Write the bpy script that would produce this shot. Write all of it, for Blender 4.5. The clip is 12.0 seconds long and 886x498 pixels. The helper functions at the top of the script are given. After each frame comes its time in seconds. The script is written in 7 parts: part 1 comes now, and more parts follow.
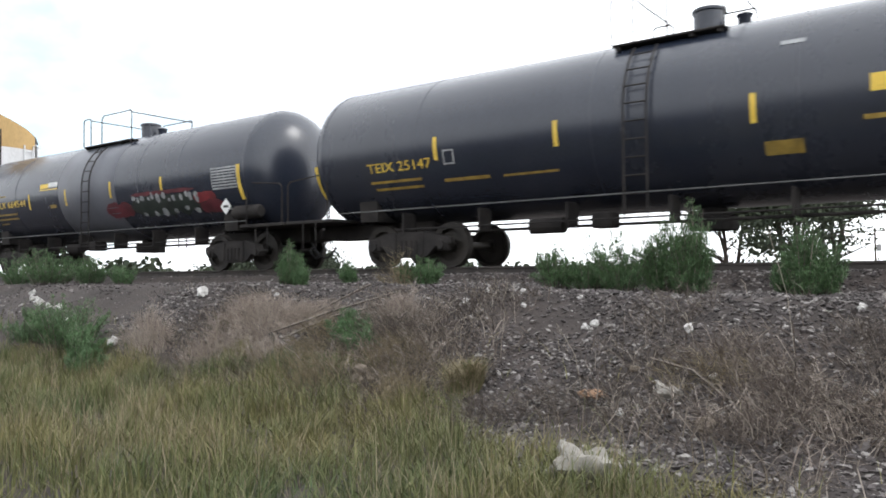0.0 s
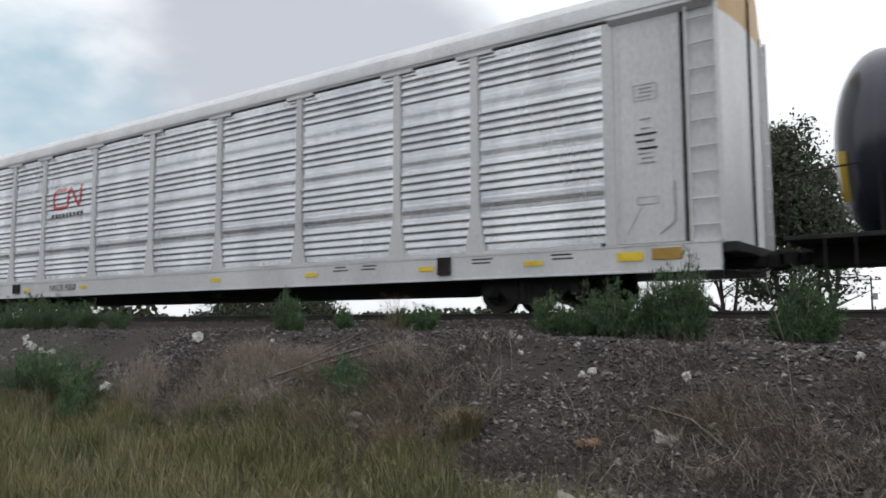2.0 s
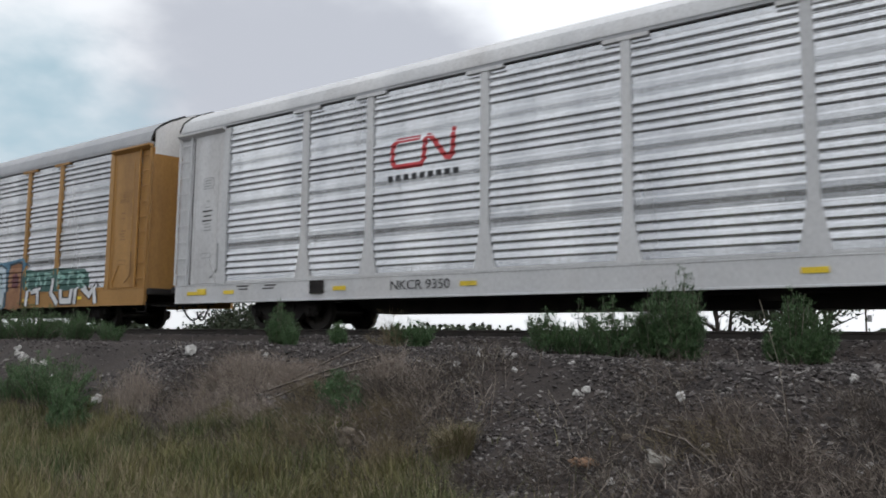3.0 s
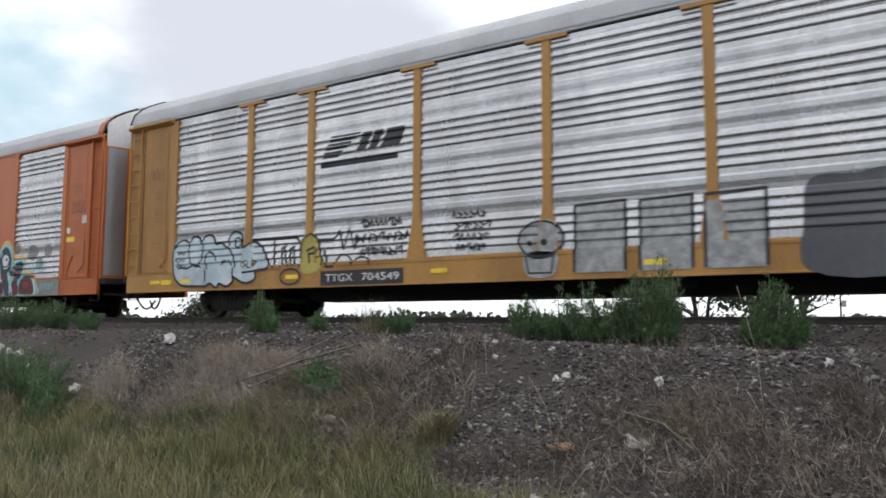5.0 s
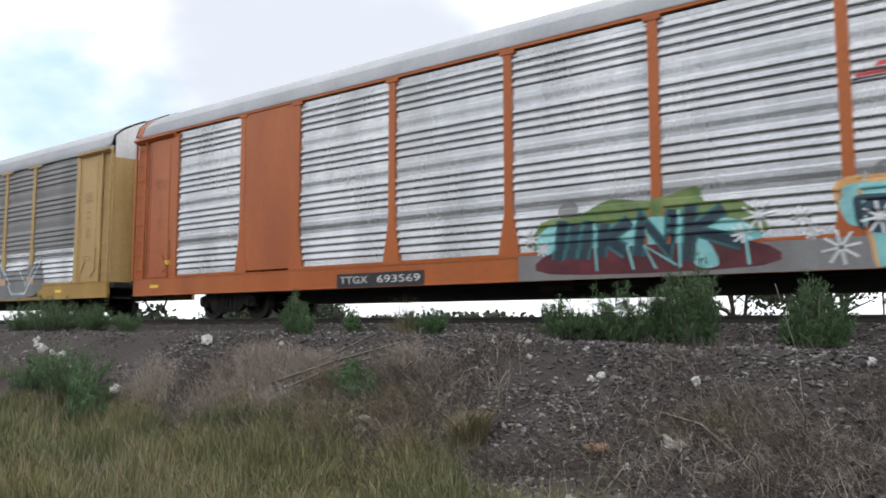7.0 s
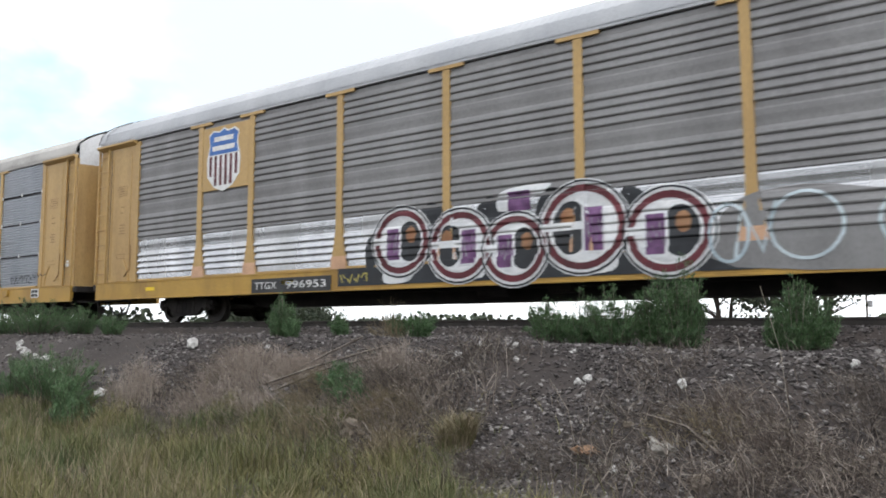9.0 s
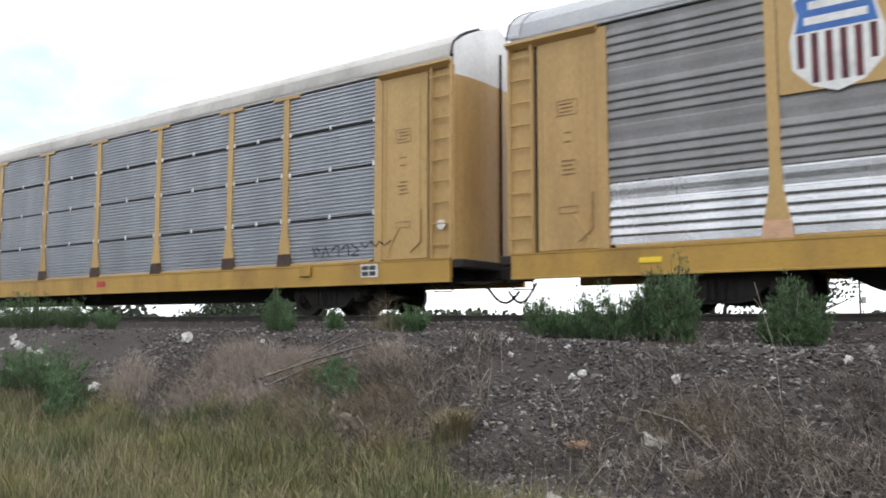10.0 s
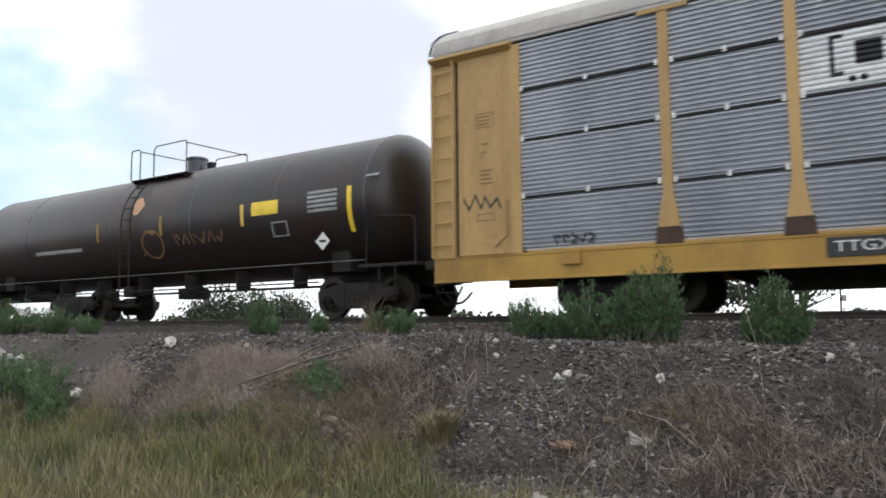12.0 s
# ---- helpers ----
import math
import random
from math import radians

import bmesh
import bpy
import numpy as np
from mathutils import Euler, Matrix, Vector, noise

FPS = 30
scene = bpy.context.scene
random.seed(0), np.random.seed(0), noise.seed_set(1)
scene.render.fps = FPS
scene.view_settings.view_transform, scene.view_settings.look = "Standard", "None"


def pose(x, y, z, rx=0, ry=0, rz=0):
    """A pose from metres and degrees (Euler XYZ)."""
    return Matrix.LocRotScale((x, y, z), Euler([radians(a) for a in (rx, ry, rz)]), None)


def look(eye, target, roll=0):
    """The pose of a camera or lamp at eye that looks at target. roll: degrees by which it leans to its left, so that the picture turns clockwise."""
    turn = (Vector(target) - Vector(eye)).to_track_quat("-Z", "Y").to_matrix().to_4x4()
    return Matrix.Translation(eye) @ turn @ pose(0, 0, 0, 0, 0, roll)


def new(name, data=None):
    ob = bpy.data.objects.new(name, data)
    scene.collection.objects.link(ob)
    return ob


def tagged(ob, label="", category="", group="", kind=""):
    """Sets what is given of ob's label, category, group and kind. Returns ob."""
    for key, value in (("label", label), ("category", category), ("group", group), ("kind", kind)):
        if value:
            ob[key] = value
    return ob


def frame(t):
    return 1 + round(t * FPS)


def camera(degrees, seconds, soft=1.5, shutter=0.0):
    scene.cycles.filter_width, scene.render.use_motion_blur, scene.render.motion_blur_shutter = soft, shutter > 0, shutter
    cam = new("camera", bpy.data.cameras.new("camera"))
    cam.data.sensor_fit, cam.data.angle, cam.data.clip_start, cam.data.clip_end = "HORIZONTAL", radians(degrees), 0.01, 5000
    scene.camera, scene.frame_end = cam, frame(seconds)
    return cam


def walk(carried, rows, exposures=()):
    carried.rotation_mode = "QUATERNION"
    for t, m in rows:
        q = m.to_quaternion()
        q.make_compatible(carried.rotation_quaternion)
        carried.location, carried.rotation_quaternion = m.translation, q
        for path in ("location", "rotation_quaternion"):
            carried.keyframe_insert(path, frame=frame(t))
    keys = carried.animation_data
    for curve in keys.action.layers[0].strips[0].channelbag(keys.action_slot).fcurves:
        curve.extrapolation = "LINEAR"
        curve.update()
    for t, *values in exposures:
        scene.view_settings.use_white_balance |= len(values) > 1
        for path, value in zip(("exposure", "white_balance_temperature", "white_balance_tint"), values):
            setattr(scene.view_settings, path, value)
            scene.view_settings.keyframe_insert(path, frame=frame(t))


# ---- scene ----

# Metres. z = 0 is the top of the rails; the track runs along x, the camera stands at x = y = 0.
EYE = -0.127
SPEED = 13.665            # the train's speed along +x, metres a second
TRACK_Y = 13.68           # centre line of the track
SECONDS = 12.0

cam = camera(59.63, SECONDS, soft=1.75, shutter=0.13)
walk(cam, [
    (0.0, pose(0, 0, EYE, 91.81, 0.54, 35.99)),
    (0.5, pose(0, 0, EYE, 92.72, 0.37, 36.02)),
    (1.0, pose(0, 0, EYE, 92.85, 0.50, 35.94)),
    (1.3, pose(0, 0, EYE, 93.48, 0.22, 35.93)),
    (1.5, pose(0, 0, EYE, 93.91, -0.22, 35.79)),
    (2.0, pose(0, 0, EYE, 95.25, 0.25, 35.74)),
    (2.5, pose(0, 0, EYE, 95.53, -0.28, 35.82)),
    (3.0, pose(0, 0, EYE, 96.44, -0.54, 35.33)),
    (3.5, pose(0, 0, EYE, 95.64, -0.34, 34.34)),
    (3.7, pose(0, 0, EYE, 94.44, -0.29, 33.88)),
    (5.3, pose(0, 0, EYE, 96.03, -0.21, 34.12)),
    (5.5, pose(0, 0, EYE, 96.32, -0.11, 34.47)),
    (6.0, pose(0, 0, EYE, 95.50, -0.11, 34.54)),
    (6.5, pose(0, 0, EYE, 95.44, -0.12, 36.05)),
    (7.0, pose(0, 0, EYE, 95.51, 0.04, 36.37)),
    (7.5, pose(0, 0, EYE, 95.25, -0.10, 36.24)),
    (9.5, pose(0, 0, EYE, 95.79, 0.10, 35.21)),
    (10.0, pose(0, 0, EYE, 95.36, -0.05, 35.05)),
    (10.5, pose(0, 0, EYE, 95.51, 0.17, 34.32)),
    (11.0, pose(0, 0, EYE, 95.24, 0.41, 33.79)),
    (11.5, pose(0, 0, EYE, 95.47, 0.66, 33.89)),
    (12.0, pose(0, 0, EYE, 95.48, 0.52, 33.95)),
], exposures=[(0.0, -0.05), (0.5, -0.1), (1.0, -0.38), (1.5, -0.35), (2.0, -0.95), (2.5, -0.92), (3.0, -1.02), (3.5, -0.92), (5.5, -0.55), (7.5, -0.4), (9.5, -0.18), (10.5, -0.1), (11.0, -0.05), (12.0, -0.42)])

# ---------------------------------------------------------------- world and sun
def make_world():
    world = bpy.data.worlds.new("world")
    scene.world = world
    world.use_nodes = True
    nt = world.node_tree
    nt.nodes.clear()
    out = nt.nodes.new("ShaderNodeOutputWorld")
    bg = nt.nodes.new("ShaderNodeBackground")
    sky = nt.nodes.new("ShaderNodeTexSky")
    sky.sky_type = "NISHITA"
    sky.sun_disc = False
    sky.sun_elevation = radians(41)
    sky.sun_rotation = radians(53)
    sky.dust_density = 2.0
    N, L = nt.nodes.new, nt.links.new
    tc, mp = N("ShaderNodeTexCoord"), N("ShaderNodeMapping")
    mp.inputs["Scale"].default_value = (1.0, 1.0, 1.8)
    L(tc.outputs["Generated"], mp.inputs["Vector"])

    def clouds(scale, detail):
        n = N("ShaderNodeTexNoise")
        n.inputs["Scale"].default_value, n.inputs["Detail"].default_value = scale, detail
        L(mp.outputs["Vector"], n.inputs["Vector"])
        return n.outputs["Fac"]

    def gap(direction, lo, hi, ragged, wisps):
        """How near the sky's direction is to a given one, with a ragged edge."""
        dot = N("ShaderNodeVectorMath")
        dot.operation = "DOT_PRODUCT"
        L(tc.outputs["Generated"], dot.inputs[0])
        dot.inputs[1].default_value = Vector(direction).normalized()
        add = N("ShaderNodeMath")
        add.operation = "MULTIPLY_ADD"
        L(wisps, add.inputs[0])
        add.inputs[1].default_value = ragged
        L(dot.outputs["Value"], add.inputs[2])
        mr = N("ShaderNodeMapRange")
        mr.interpolation_type = "SMOOTHSTEP"
        mr.inputs["From Min"].default_value, mr.inputs["From Max"].default_value = lo + ragged * 0.5, hi + ragged * 0.5
        L(add.outputs["Value"], mr.inputs["Value"])
        return mr.outputs["Result"]

    def blend(fac, c1, c2):
        m = N("ShaderNodeMixRGB")
        L(fac, m.inputs["Fac"])
        for c, k in ((c1, "Color1"), (c2, "Color2")):
            if isinstance(c, tuple):
                m.inputs[k].default_value = (*c, 1)
            else:
                L(c, m.inputs[k])
        return m.outputs["Color"]

    soft, wisps = clouds(2.2, 4), clouds(5.0, 7)
    ramp = N("ShaderNodeValToRGB")
    ramp.color_ramp.elements[0].position, ramp.color_ramp.elements[1].position = 0.38, 0.55
    L(soft, ramp.inputs["Fac"])
    veil = blend(ramp.outputs["Color"], (11.0, 11.4, 12.1), (13.8, 14.2, 14.8))
    white = blend(gap((0.6, 0.45, 0.66), -0.5, 0.95, 0.02, wisps), veil, (20.0, 20.6, 21.4))
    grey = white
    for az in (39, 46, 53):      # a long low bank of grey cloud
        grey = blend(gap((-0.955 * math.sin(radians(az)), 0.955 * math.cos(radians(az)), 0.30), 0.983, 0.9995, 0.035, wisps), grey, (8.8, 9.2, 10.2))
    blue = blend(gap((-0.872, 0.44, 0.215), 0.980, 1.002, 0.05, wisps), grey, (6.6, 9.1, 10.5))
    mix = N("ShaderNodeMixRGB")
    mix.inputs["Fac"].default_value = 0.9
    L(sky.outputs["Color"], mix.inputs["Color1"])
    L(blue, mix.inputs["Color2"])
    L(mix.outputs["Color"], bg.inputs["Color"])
    bg.inputs["Strength"].default_value = 0.138
    L(bg.outputs["Background"], out.inputs["Surface"])


make_world()
sun = new("sun", bpy.data.lights.new("sun", "SUN"))
sun.data.energy = 0.6
sun.data.angle = radians(14)
sun.data.color = (1.0, 0.99, 0.97)
sun.matrix_world = look((48, 36, 53), (0, 0, 0))


# ---------------------------------------------------------------- materials
def surface(name, c1, c2, rough=0.6, metal=0.0, scale=3.0, fine=60.0, bump=0.15, streak=1.0,
            dirt=(0.05, 0.045, 0.04), dirt_amount=0.25, island=None, spread=0.0, ior=1.5):
    """Paint, metal or earth: two colours mixed by broad noise, fine grain, streaks of dirt and a fine relief."""
    mat = bpy.data.materials.new(name)
    mat.use_nodes = True
    nt = mat.node_tree
    N, L = nt.nodes.new, nt.links.new
    bsdf = nt.nodes["Principled BSDF"]
    tc, mp, info = N("ShaderNodeTexCoord"), N("ShaderNodeMapping"), N("ShaderNodeObjectInfo")
    mp.inputs["Scale"].default_value = (1, 1, 1 / streak)
    L(tc.outputs["Object"], mp.inputs["Vector"])
    off = N("ShaderNodeVectorMath")
    off.operation = "MULTIPLY_ADD"
    comb = N("ShaderNodeCombineXYZ")
    L(info.outputs["Random"], comb.inputs["X"])
    L(comb.outputs["Vector"], off.inputs[0])
    off.inputs[1].default_value = (37, 11, 5)
    L(mp.outputs["Vector"], off.inputs[2])
    broad, grain, grime = N("ShaderNodeTexNoise"), N("ShaderNodeTexNoise"), N("ShaderNodeTexNoise")
    broad.inputs["Scale"].default_value, broad.inputs["Detail"].default_value = scale, 5
    grain.inputs["Scale"].default_value, grain.inputs["Detail"].default_value = fine, 3
    grime.inputs["Scale"].default_value, grime.inputs["Detail"].default_value = scale * 0.45, 8
    grime.inputs["Roughness"].default_value = 0.72
    for n in (broad, grain, grime):
        L(off.outputs["Vector"], n.inputs["Vector"])
    m1 = N("ShaderNodeMixRGB")
    m1.inputs["Color1"].default_value, m1.inputs["Color2"].default_value = (*c1, 1), (*c2, 1)
    ramp = N("ShaderNodeValToRGB")
    ramp.color_ramp.elements[0].position, ramp.color_ramp.elements[1].position = 0.35, 0.65
    L(broad.outputs["Fac"], ramp.inputs["Fac"])
    L(ramp.outputs["Color"], m1.inputs["Fac"])
    last = m1
    if island:
        geo = N("ShaderNodeNewGeometry")
        isl = N("ShaderNodeValToRGB")
        isl.color_ramp.elements[0].color = (*island[0], 1)
        isl.color_ramp.elements[1].color = (*island[-1], 1)
        for k, c in enumerate(island[1:-1]):
            e = isl.color_ramp.elements.new((k + 1) / (len(island) - 1))
            e.color = (*c, 1)
        L(geo.outputs["Random Per Island"], isl.inputs["Fac"])
        mi = N("ShaderNodeMixRGB")
        mi.inputs["Fac"].default_value = spread
        L(last.outputs["Color"], mi.inputs["Color1"])
        L(isl.outputs["Color"], mi.inputs["Color2"])
        last = mi
    m2 = N("ShaderNodeMixRGB")
    r2 = N("ShaderNodeValToRGB")
    r2.color_ramp.elements[0].position, r2.color_ramp.elements[1].position = 0.5, 0.75
    r2.color_ramp.elements[1].color = (dirt_amount * 2, dirt_amount * 2, dirt_amount * 2, 1)
    r2.color_ramp.elements[0].color = (0, 0, 0, 1)
    L(grime.outputs["Fac"], r2.inputs["Fac"])
    L(r2.outputs["Color"], m2.inputs["Fac"])
    L(last.outputs["Color"], m2.inputs["Color1"])
    m2.inputs["Color2"].default_value = (*dirt, 1)
    m3 = N("ShaderNodeMixRGB")
    m3.blend_type = "MULTIPLY"
    m3.inputs["Fac"].default_value = 0.35
    r3 = N("ShaderNodeValToRGB")
    r3.color_ramp.elements[0].position, r3.color_ramp.elements[1].position = 0.3, 0.6
    r3.color_ramp.elements[0].color = (0.45, 0.45, 0.45, 1)
    L(grain.outputs["Fac"], r3.inputs["Fac"])
    L(m2.outputs["Color"], m3.inputs["Color1"])
    L(r3.outputs["Color"], m3.inputs["Color2"])
    L(m3.outputs["Color"], bsdf.inputs["Base Color"])
    bsdf.inputs["Metallic"].default_value = metal
    bsdf.inputs["IOR"].default_value = ior
    rr = N("ShaderNodeMapRange")
    rr.inputs["To Min"].default_value, rr.inputs["To Max"].default_value = max(0.05, rough - 0.12), min(1, rough + 0.15)
    L(grime.outputs["Fac"], rr.inputs["Value"])
    L(rr.outputs["Result"], bsdf.inputs["Roughness"])
    if bump:
        bp = N("ShaderNodeBump")
        bp.inputs["Strength"].default_value = bump
        bp.inputs["Distance"].default_value = 0.01
        L(grain.outputs["Fac"], bp.inputs["Height"])
        L(bp.outputs["Normal"], bsdf.inputs["Normal"])
    return mat


BLACK = surface("black_tank_paint", (0.017, 0.022, 0.036), (0.026, 0.031, 0.046), 0.24, 0, 0.7, 40, 0.05, 3, (0.04, 0.042, 0.05), 0.25, ior=1.6)
GREYPATCH = surface("primer_grey", (0.085, 0.09, 0.108), (0.12, 0.125, 0.145), 0.4, 0, 0.8, 40, 0.05, 3)
# grime of the running gear; also the painted shade in the carriers' gaps
DARK = surface("underframe_dirt_and_gap_shade", (0.024, 0.022, 0.022), (0.04, 0.036, 0.034), 0.9, 0, 2.5, 40, 0.3, 1, (0.05, 0.043, 0.038), 0.25, ior=1.3)
STEEL = surface("wheel_steel", (0.024, 0.021, 0.019), (0.042, 0.036, 0.031), 0.6, 0.25, 3, 50, 0.1, ior=1.4)
SHINY = surface("rail_steel", (0.28, 0.27, 0.26), (0.4, 0.39, 0.38), 0.3, 1.0, 3, 50, 0.05)
RUST = surface("rusty_steel", (0.055, 0.032, 0.024), (0.09, 0.05, 0.034), 0.85, 0, 4, 60, 0.3)
ALU = surface("galvanised_panel", (0.45, 0.46, 0.475), (0.6, 0.605, 0.62), 0.24, 0.85, 0.9, 45, 0.08, 3, (0.22, 0.21, 0.2), 0.25)
ALU_OLD = surface("weathered_panel", (0.32, 0.34, 0.375), (0.41, 0.43, 0.465), 0.35, 0.7, 0.9, 45, 0.08, 3, (0.18, 0.18, 0.18), 0.22)
ALU_GREY = surface("dull_grey_panel", (0.22, 0.215, 0.215), (0.28, 0.275, 0.275), 0.6, 0.35, 0.9, 45, 0.08, 3, (0.13, 0.12, 0.12), 0.25)
ROOF = surface("roof_sheet", (0.36, 0.37, 0.39), (0.45, 0.455, 0.47), 0.5, 0.3, 0.8, 40, 0.06, 1, (0.3, 0.29, 0.28), 0.2)
ROOF_CREAM = surface("cream_roof_sheet", (0.42, 0.40, 0.37), (0.5, 0.48, 0.45), 0.6, 0.0, 0.8, 40, 0.06)
ALU_BLUE = surface("bluish_panel", (0.56, 0.575, 0.6), (0.74, 0.75, 0.765), 0.24, 0.85, 0.9, 45, 0.08, 3, (0.28, 0.28, 0.28), 0.25)
WHITE = surface("white_car_paint", (0.62, 0.625, 0.635), (0.74, 0.74, 0.745), 0.5, 0, 0.9, 40, 0.05, 4, (0.36, 0.32, 0.29), 0.25)
YELLOW = surface("yellow_car_paint", (0.45, 0.29, 0.105), (0.54, 0.35, 0.135), 0.5, 0, 0.8, 40, 0.05, 4, (0.2, 0.1, 0.045), 0.3)
GOLD = surface("golden_car_paint", (0.39, 0.2, 0.05), (0.48, 0.255, 0.072), 0.55, 0, 0.8, 40, 0.05, 4, (0.13, 0.06, 0.03), 0.38)
YELLOW_SILL = surface("yellow_sill_paint", (0.38, 0.22, 0.045), (0.5, 0.3, 0.055), 0.5, 0, 1.2, 40, 0.05, 2, (0.12, 0.06, 0.03), 0.35)
ORANGE = surface("orange_car_paint", (0.42, 0.096, 0.013), (0.5, 0.13, 0.021), 0.4, 0, 0.8, 40, 0.05, 4, (0.2, 0.06, 0.03), 0.25)
PEACH = surface("faded_primer", (0.6, 0.36, 0.22), (0.68, 0.42, 0.27), 0.7, 0, 1.2, 40, 0.05)
LETTER_Y = surface("yellow_lettering", (0.75, 0.5, 0.06), (0.85, 0.6, 0.1), 0.5, 0, 3, 40, 0)
LETTER_W = surface("white_lettering", (0.7, 0.7, 0.68), (0.82, 0.82, 0.8), 0.5, 0, 3, 40, 0)
LETTER_K = surface("black_lettering", (0.02, 0.02, 0.022), (0.035, 0.035, 0.035), 0.5, 0, 3, 40, 0)
FADED_Y = surface("faded_yellow_lettering", (0.25, 0.16, 0.03), (0.4, 0.27, 0.06), 0.6, 0, 6, 40, 0)
FADED_W = surface("faded_white_lettering", (0.25, 0.26, 0.27), (0.42, 0.43, 0.43), 0.6, 0, 6, 40, 0)
REFLECT = surface("yellow_reflector", (0.9, 0.62, 0.03), (0.95, 0.7, 0.06), 0.3, 0, 3, 40, 0)
RED = surface("red_paint", (0.5, 0.03, 0.04), (0.62, 0.05, 0.06), 0.5, 0, 3, 40, 0)
DARKRED = surface("maroon_spray", (0.075, 0.010, 0.016), (0.15, 0.025, 0.035), 0.6, 0, 2.5, 40, 0)
SPRAY_GREENBLACK = surface("greenish_black_spray", (0.008, 0.014, 0.012), (0.02, 0.03, 0.024), 0.6, 0, 4, 40, 0)
MIDRED = surface("dull_red_spray", (0.16, 0.014, 0.02), (0.26, 0.03, 0.035), 0.6, 0, 3, 40, 0)
BLUE = surface("blue_paint", (0.03, 0.12, 0.4), (0.05, 0.17, 0.48), 0.5, 0, 3, 40, 0)
SPRAY_K = surface("black_spray", (0.012, 0.014, 0.018), (0.03, 0.034, 0.04), 0.6, 0, 2, 40, 0)
SPRAY_W = surface("white_spray", (0.68, 0.7, 0.72), (0.82, 0.82, 0.82), 0.6, 0, 2, 40, 0)
SPRAY_PALE = surface("pale_blue_spray", (0.42, 0.52, 0.58), (0.6, 0.68, 0.72), 0.6, 0, 1.5, 40, 0)
SPRAY_CYAN = surface("cyan_spray", (0.2, 0.55, 0.58), (0.32, 0.66, 0.66), 0.6, 0, 2, 40, 0)
SPRAY_TEAL = surface("teal_spray", (0.02, 0.11, 0.13), (0.04, 0.2, 0.2), 0.6, 0, 3, 40, 0)
SPRAY_GREEN = surface("green_spray", (0.11, 0.19, 0.06), (0.2, 0.26, 0.09), 0.6, 0, 3, 40, 0)
SPRAY_BLUE = surface("dusty_blue_spray", (0.06, 0.17, 0.27), (0.1, 0.24, 0.34), 0.6, 0, 2, 40, 0)
SPRAY_JADE = surface("jade_spray", (0.03, 0.1, 0.09), (0.06, 0.16, 0.13), 0.6, 0, 3, 40, 0)
SPRAY_MINT = surface("mint_spray", (0.2, 0.4, 0.35), (0.32, 0.52, 0.46), 0.6, 0, 3, 40, 0)
SPRAY_OLIVE = surface("olive_spray", (0.42, 0.36, 0.08), (0.5, 0.42, 0.12), 0.6, 0, 2, 40, 0)
SPRAY_PURPLE = surface("purple_spray", (0.09, 0.03, 0.1), (0.22, 0.1, 0.24), 0.6, 0, 4, 40, 0)
SPRAY_NAVY = surface("dark_blue_spray", (0.012, 0.03, 0.05), (0.025, 0.06, 0.085), 0.6, 0, 2, 40, 0)
SPRAY_RUSTY = surface("rusty_orange_spray", (0.24, 0.1, 0.04), (0.36, 0.18, 0.08), 0.6, 0, 2, 40, 0)
SPRAY_ORANGE = surface("orange_glow_spray", (0.7, 0.35, 0.1), (0.75, 0.45, 0.2), 0.6, 0, 2, 40, 0)
BLACK_RUST = surface("rust_streaked_black_paint", (0.012, 0.011, 0.012), (0.026, 0.016, 0.013), 0.38, 0, 0.6, 40, 0.05, 2, (0.06, 0.03, 0.02), 0.3)
RAILSIDE = surface("grimy_rail_steel", (0.035, 0.03, 0.028), (0.06, 0.05, 0.044), 0.8, 0, 3, 60, 0.2)
GREYLINE = surface("dusty_grey_steel", (0.1, 0.1, 0.1), (0.16, 0.16, 0.16), 0.7, 0, 3, 60, 0.1)
BOULDER = surface("grey_tan_boulder", (0.22, 0.205, 0.18), (0.31, 0.29, 0.26), 0.95, 0, 5, 50, 0.6, 1, (0.1, 0.09, 0.07), 0.25)
WOOD = surface("weathered_timber", (0.09, 0.075, 0.06), (0.15, 0.125, 0.1), 0.9, 0, 3, 50, 0.4)
EARTH = surface("gravelly_earth", (0.027, 0.0205, 0.018), (0.05, 0.038, 0.033), 0.95, 0, 1.3, 26, 1.0, 1, (0.05, 0.043, 0.04), 0.3)
GRAVEL = surface("crushed_gravel", (0.05, 0.042, 0.04), (0.085, 0.072, 0.069), 0.95, 0, 4, 60, 0.4, 1, (0.06, 0.05, 0.05), 0.2,
                 [(0.018, 0.015, 0.015), (0.04, 0.034, 0.033), (0.062, 0.053, 0.052), (0.09, 0.078, 0.077), (0.15, 0.132, 0.125), (0.36, 0.34, 0.32)], 0.8)
STALK = surface("bleached_stalk", (0.22, 0.19, 0.155), (0.33, 0.29, 0.24), 0.9, 0, 5, 40, 0)
INK = surface("faded_brown_stencil", (0.2, 0.11, 0.045), (0.28, 0.16, 0.07), 0.7, 0, 6, 40, 0)
STONE = surface("pale_limestone", (0.45, 0.435, 0.415), (0.6, 0.585, 0.56), 0.9, 0, 9, 70, 0.5, 1, (0.36, 0.33, 0.29), 0.2)
TANSTONE = surface("tan_sandstone", (0.19, 0.155, 0.12), (0.28, 0.23, 0.18), 0.9, 0, 7, 60, 0.5)
BROWNSTONE = surface("rust_brown_stone", (0.27, 0.15, 0.085), (0.36, 0.21, 0.125), 0.9, 0, 7, 60, 0.5)
GRASS = surface("meadow_grass", (0.045, 0.086, 0.027), (0.185, 0.16, 0.06), 0.8, 0, 0.75, 5, 0, 1, (0.2, 0.155, 0.07), 0.28,
                [(0.03, 0.05, 0.016), (0.07, 0.095, 0.027), (0.14, 0.14, 0.05), (0.3, 0.26, 0.13)], 0.4)
